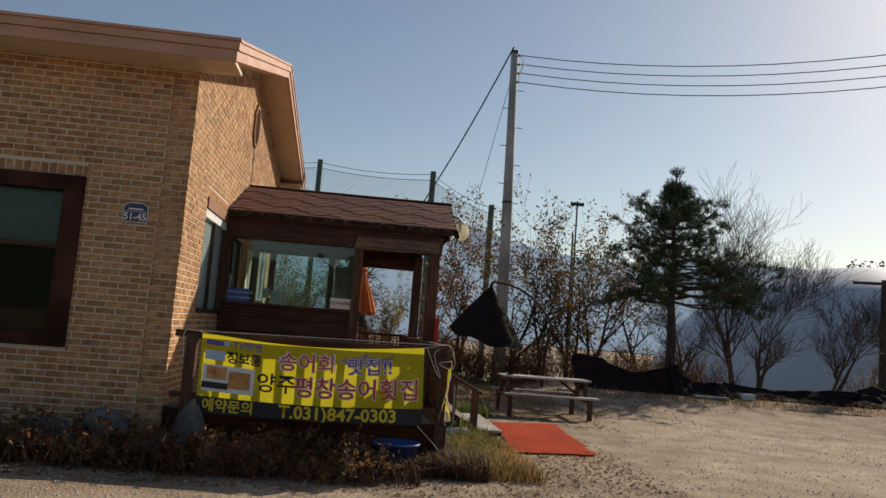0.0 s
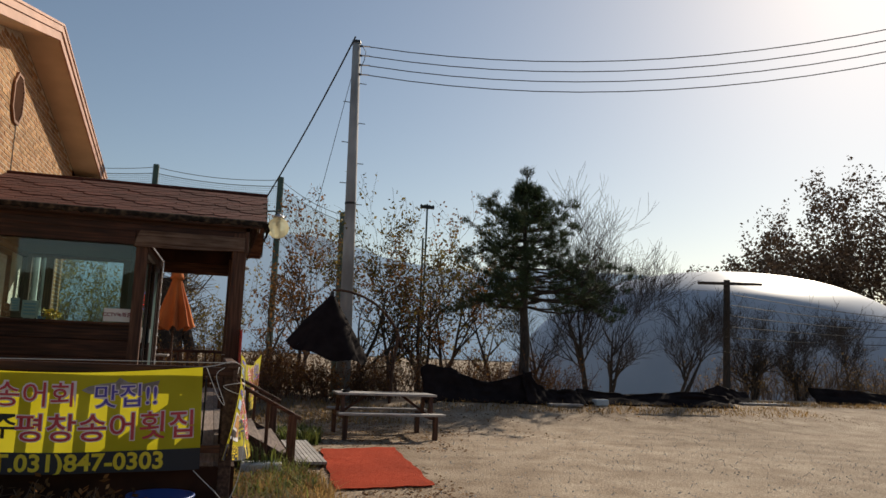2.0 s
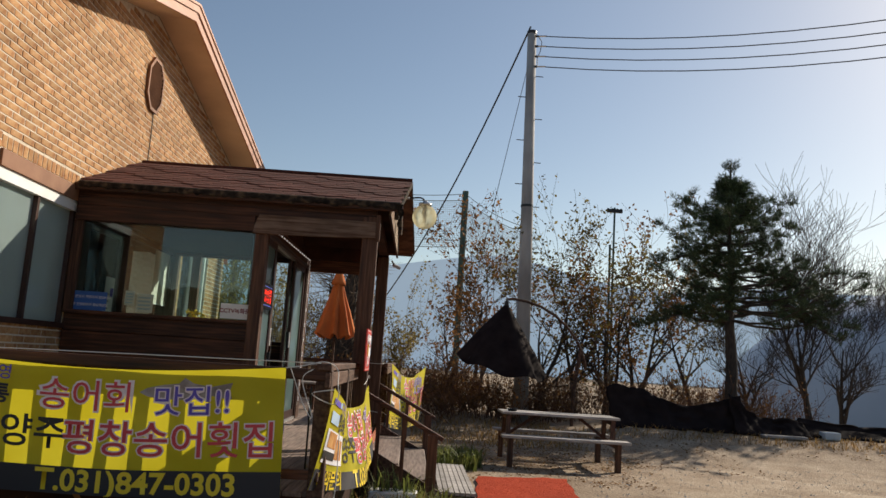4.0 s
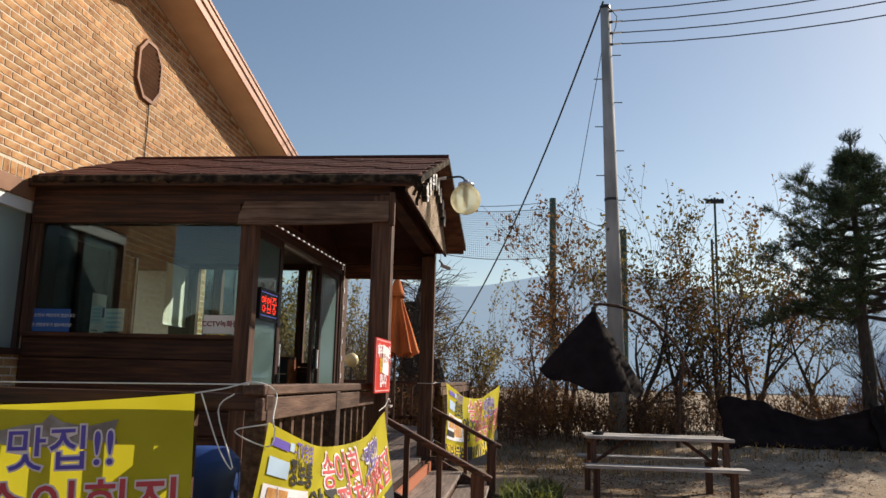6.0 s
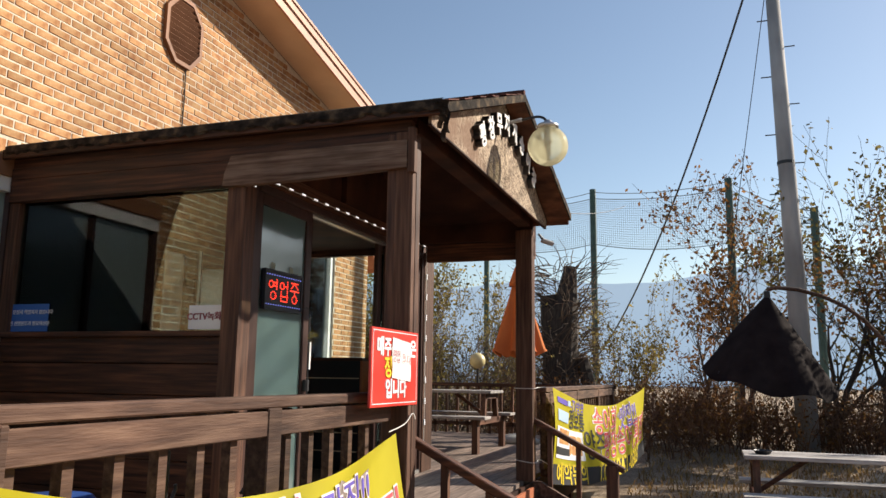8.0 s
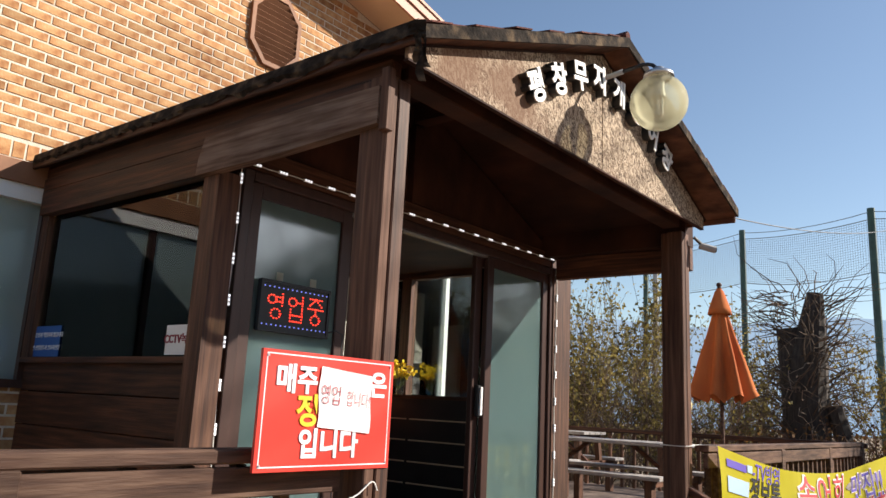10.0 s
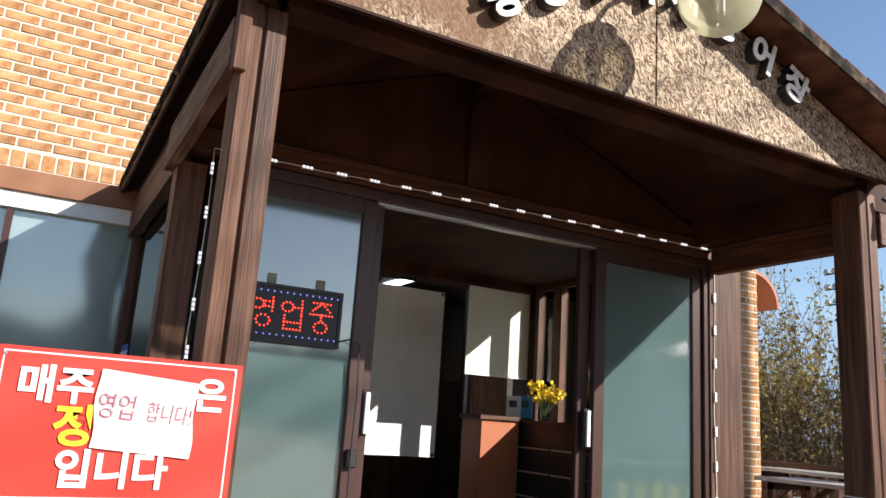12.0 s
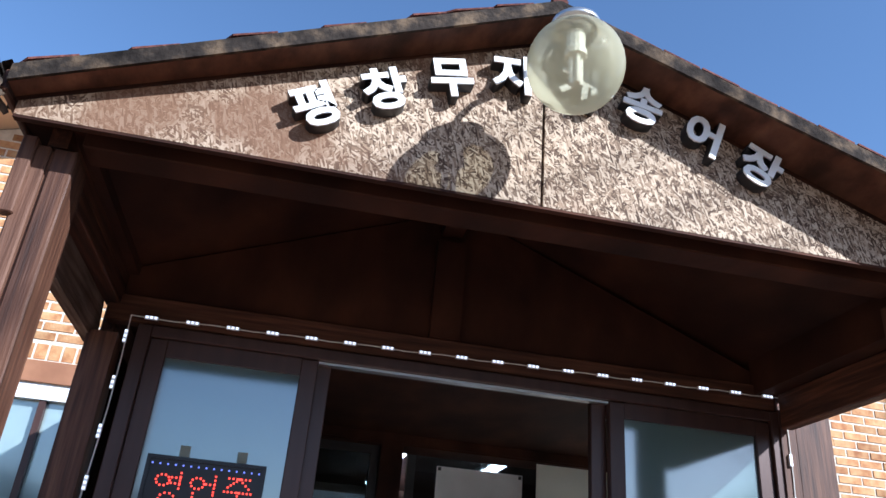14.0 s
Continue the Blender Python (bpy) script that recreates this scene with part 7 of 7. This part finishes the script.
# ---- porch shingles ----
shingle_rows = thing("shingle_roof", (-0.4, 13.05, 3.0), "hexagonal dark red asphalt shingles on the porch roof", "roof", kind="structure")
tab = bpy.data.meshes.new("shingle")
w, d = 0.3, 0.19
tv = [(0.004, 0, 0), (w - 0.004, 0, 0), (w - 0.004, -d * 0.72, 0.004), (w * 0.72, -d, 0.006), (w * 0.28, -d, 0.006), (0.004, -d * 0.72, 0.004)]
tab.from_pydata(tv + [(x, y, z + 0.007) for x, y, z in tv], [], [(0, 1, 2, 3, 4, 5), (11, 10, 9, 8, 7, 6)] + [(i, 6 + i, 6 + (i + 1) % 6, (i + 1) % 6) for i in range(6)])
slope_len = math.hypot(1.58, 1.58 * PS)
ang = math.atan(PS)
for side in (-1, 1):
    for r in range(13):
        s = slope_len - r * 0.145 + 0.03
        for k in range(12):
            x = XE + 0.02 + k * w - (w / 2 if r % 2 else 0)
            cut = min(1, (verge(PR + side * (s - 0.17)) + 0.012 - x) / w)
            if s - 0.17 < 0.0 or cut < 0.2 or x < XE - 0.16:
                continue
            ob = link("shingle", tab, SHINGLE, shingle_rows)
            up = s - 0.17
            y = PR + side * (up * math.cos(ang))
            z = PZ - up * math.sin(ang) + 0.006 + 0.002 * ((r * 7 + k * 3) % 4)
            m = Matrix.Translation((x if side < 0 else x + w * cut, y, z)) @ (Matrix.Identity(4) if side < 0 else Matrix.Rotation(math.pi, 4, "Z")) @ Matrix.Rotation(ang, 4, "X") @ Matrix.Rotation(radians(((r * 5 + k * 11) % 7 - 3) * 0.4), 4, "Z")
            ob.matrix_basis = m @ Matrix.Diagonal((cut, 1, 1, 1))
part("ridge_cap", tube([(XE + 0.02, PR, PZ + 0.005), (1.215, PR, PZ + 0.012)], 0.03, 6), SHINGLE, shingle_rows)

# ---- bricks ----
BL, BH, BP, CP = 0.19, 0.057, 0.2, 0.067
brick_x, brick_y, soldier_x, soldier_y = (bpy.data.meshes.new("brick") for _ in range(4))


def brick_box(me, u, h, axis, deep=0.012):
    if axis == "x":
        vs = [(-deep, 0, 0), (-deep, u, 0), (-deep, u, h), (-deep, 0, h), (0.0, 0.003, 0.003), (0.0, u - 0.003, 0.003), (0.0, u - 0.003, h - 0.003), (0.0, 0.003, h - 0.003)]
    else:
        vs = [(0, deep, 0), (u, deep, 0), (u, deep, h), (0, deep, h), (0.003, 0, 0.003), (u - 0.003, 0, 0.003), (u - 0.003, 0, h - 0.003), (0.003, 0, h - 0.003)]
    me.from_pydata(vs, [], [(4, 5, 6, 7), (0, 1, 5, 4), (1, 2, 6, 5), (2, 3, 7, 6), (3, 0, 4, 7)])
    return vs


brick_box(brick_x, BL, BH, "x")
brick_box(brick_y, BL, BH, "y")
FACES = [(4, 5, 6, 7), (0, 1, 5, 4), (1, 2, 6, 5), (2, 3, 7, 6), (3, 0, 4, 7)]


def lay(wall, axis, face, u0, u1, z0, top, holes, single, heads):
    """Courses of bricks on a wall; those in the stretch named by single are objects of their own, the rest one mesh."""
    rng = random.Random(5)
    vs, fs, made = [], [], 0
    row, z = 0, z0
    while z + BH < 5.6:
        u = u0 - (BP / 2 if row % 2 else 0)
        while u < u1:
            a, b2 = max(u, u0), min(u + BL, u1)
            clash = [h for h in holes if a < h[1] - 0.005 and b2 > h[0] + 0.005 and z < h[3] - 0.005 and z + BH > h[2] + 0.005]
            for h in clash:
                if a < h[0] < b2:
                    b2 = h[0]
                elif a < h[1] < b2:
                    a = h[1]
                else:
                    a = b2
            if b2 - a > 0.025 and z + BH < min(top(a), top(b2)):
                out = rng.uniform(-0.002, 0.003)
                if abs(b2 - a - BL) < 1e-4 and single(a, z) and made < 300:
                    ob = link("brick", brick_x if axis == "x" else brick_y, BRICK, wall)
                    ob.location = (face + out, a, z) if axis == "x" else (a, face - out, z)
                    made += 1
                else:
                    i = len(vs)
                    tmp = bpy.data.meshes.new("t")
                    for v in brick_box(tmp, b2 - a, BH, axis):
                        vs.append((v[0] + face + out, v[1] + a, v[2] + z) if axis == "x" else (v[0] + a, v[1] + face - out, v[2] + z))
                    bpy.data.meshes.remove(tmp)
                    fs += [tuple(i + k for k in f) for f in FACES]
            u += BP
        z += CP
        row += 1
    for u0h, u1h, zh in heads:
        u = u0h
        while u < u1h - 0.03:
            i = len(vs)
            tmp = bpy.data.meshes.new("t")
            for v in brick_box(tmp, 0.075, 0.105, axis):
                vs.append((v[0] + face, v[1] + u, v[2] + zh) if axis == "x" else (v[0] + u, v[1] + face, v[2] + zh))
            bpy.data.meshes.remove(tmp)
            fs += [tuple(i + k for k in f) for f in FACES]
            u += 0.085
    t = raw("brickwork", vs, fs, BRICK, wall)
    t["kind"] = "stuff"


cover = [(h[0], h[1], h[2], h[3] + (0.115 if h[3] > 2.7 else 0)) for h in east_holes] 
lay(wall_east, "x", XE, YS, YN, 0.03, lambda y: soffit_z(y) - 0.005, cover, lambda y, z: 9.7 < y < 12.4 and 2.9 < z < 4.3, [(10.15, 11.62, 2.85), (15.1, 16.42, 2.98)])
lay(wall_south, "y", YS, -7.0, XE, 0.03, lambda x: south_top - 0.005, [(-5.3, -3.05, 1.0, 2.76 + 0.115)], lambda x, z: -3.05 < x < -2.05 and 1.2 < z < 3.6, [(-5.3, -3.05, 2.77)])
tagged(part("plinth", box(-7, XE + 0.02, YS - 0.03, YS + 0.0, 0, 0.16, bevel=0.01), CONCRETE), "stained concrete footing of the house", "plinth", kind="structure")
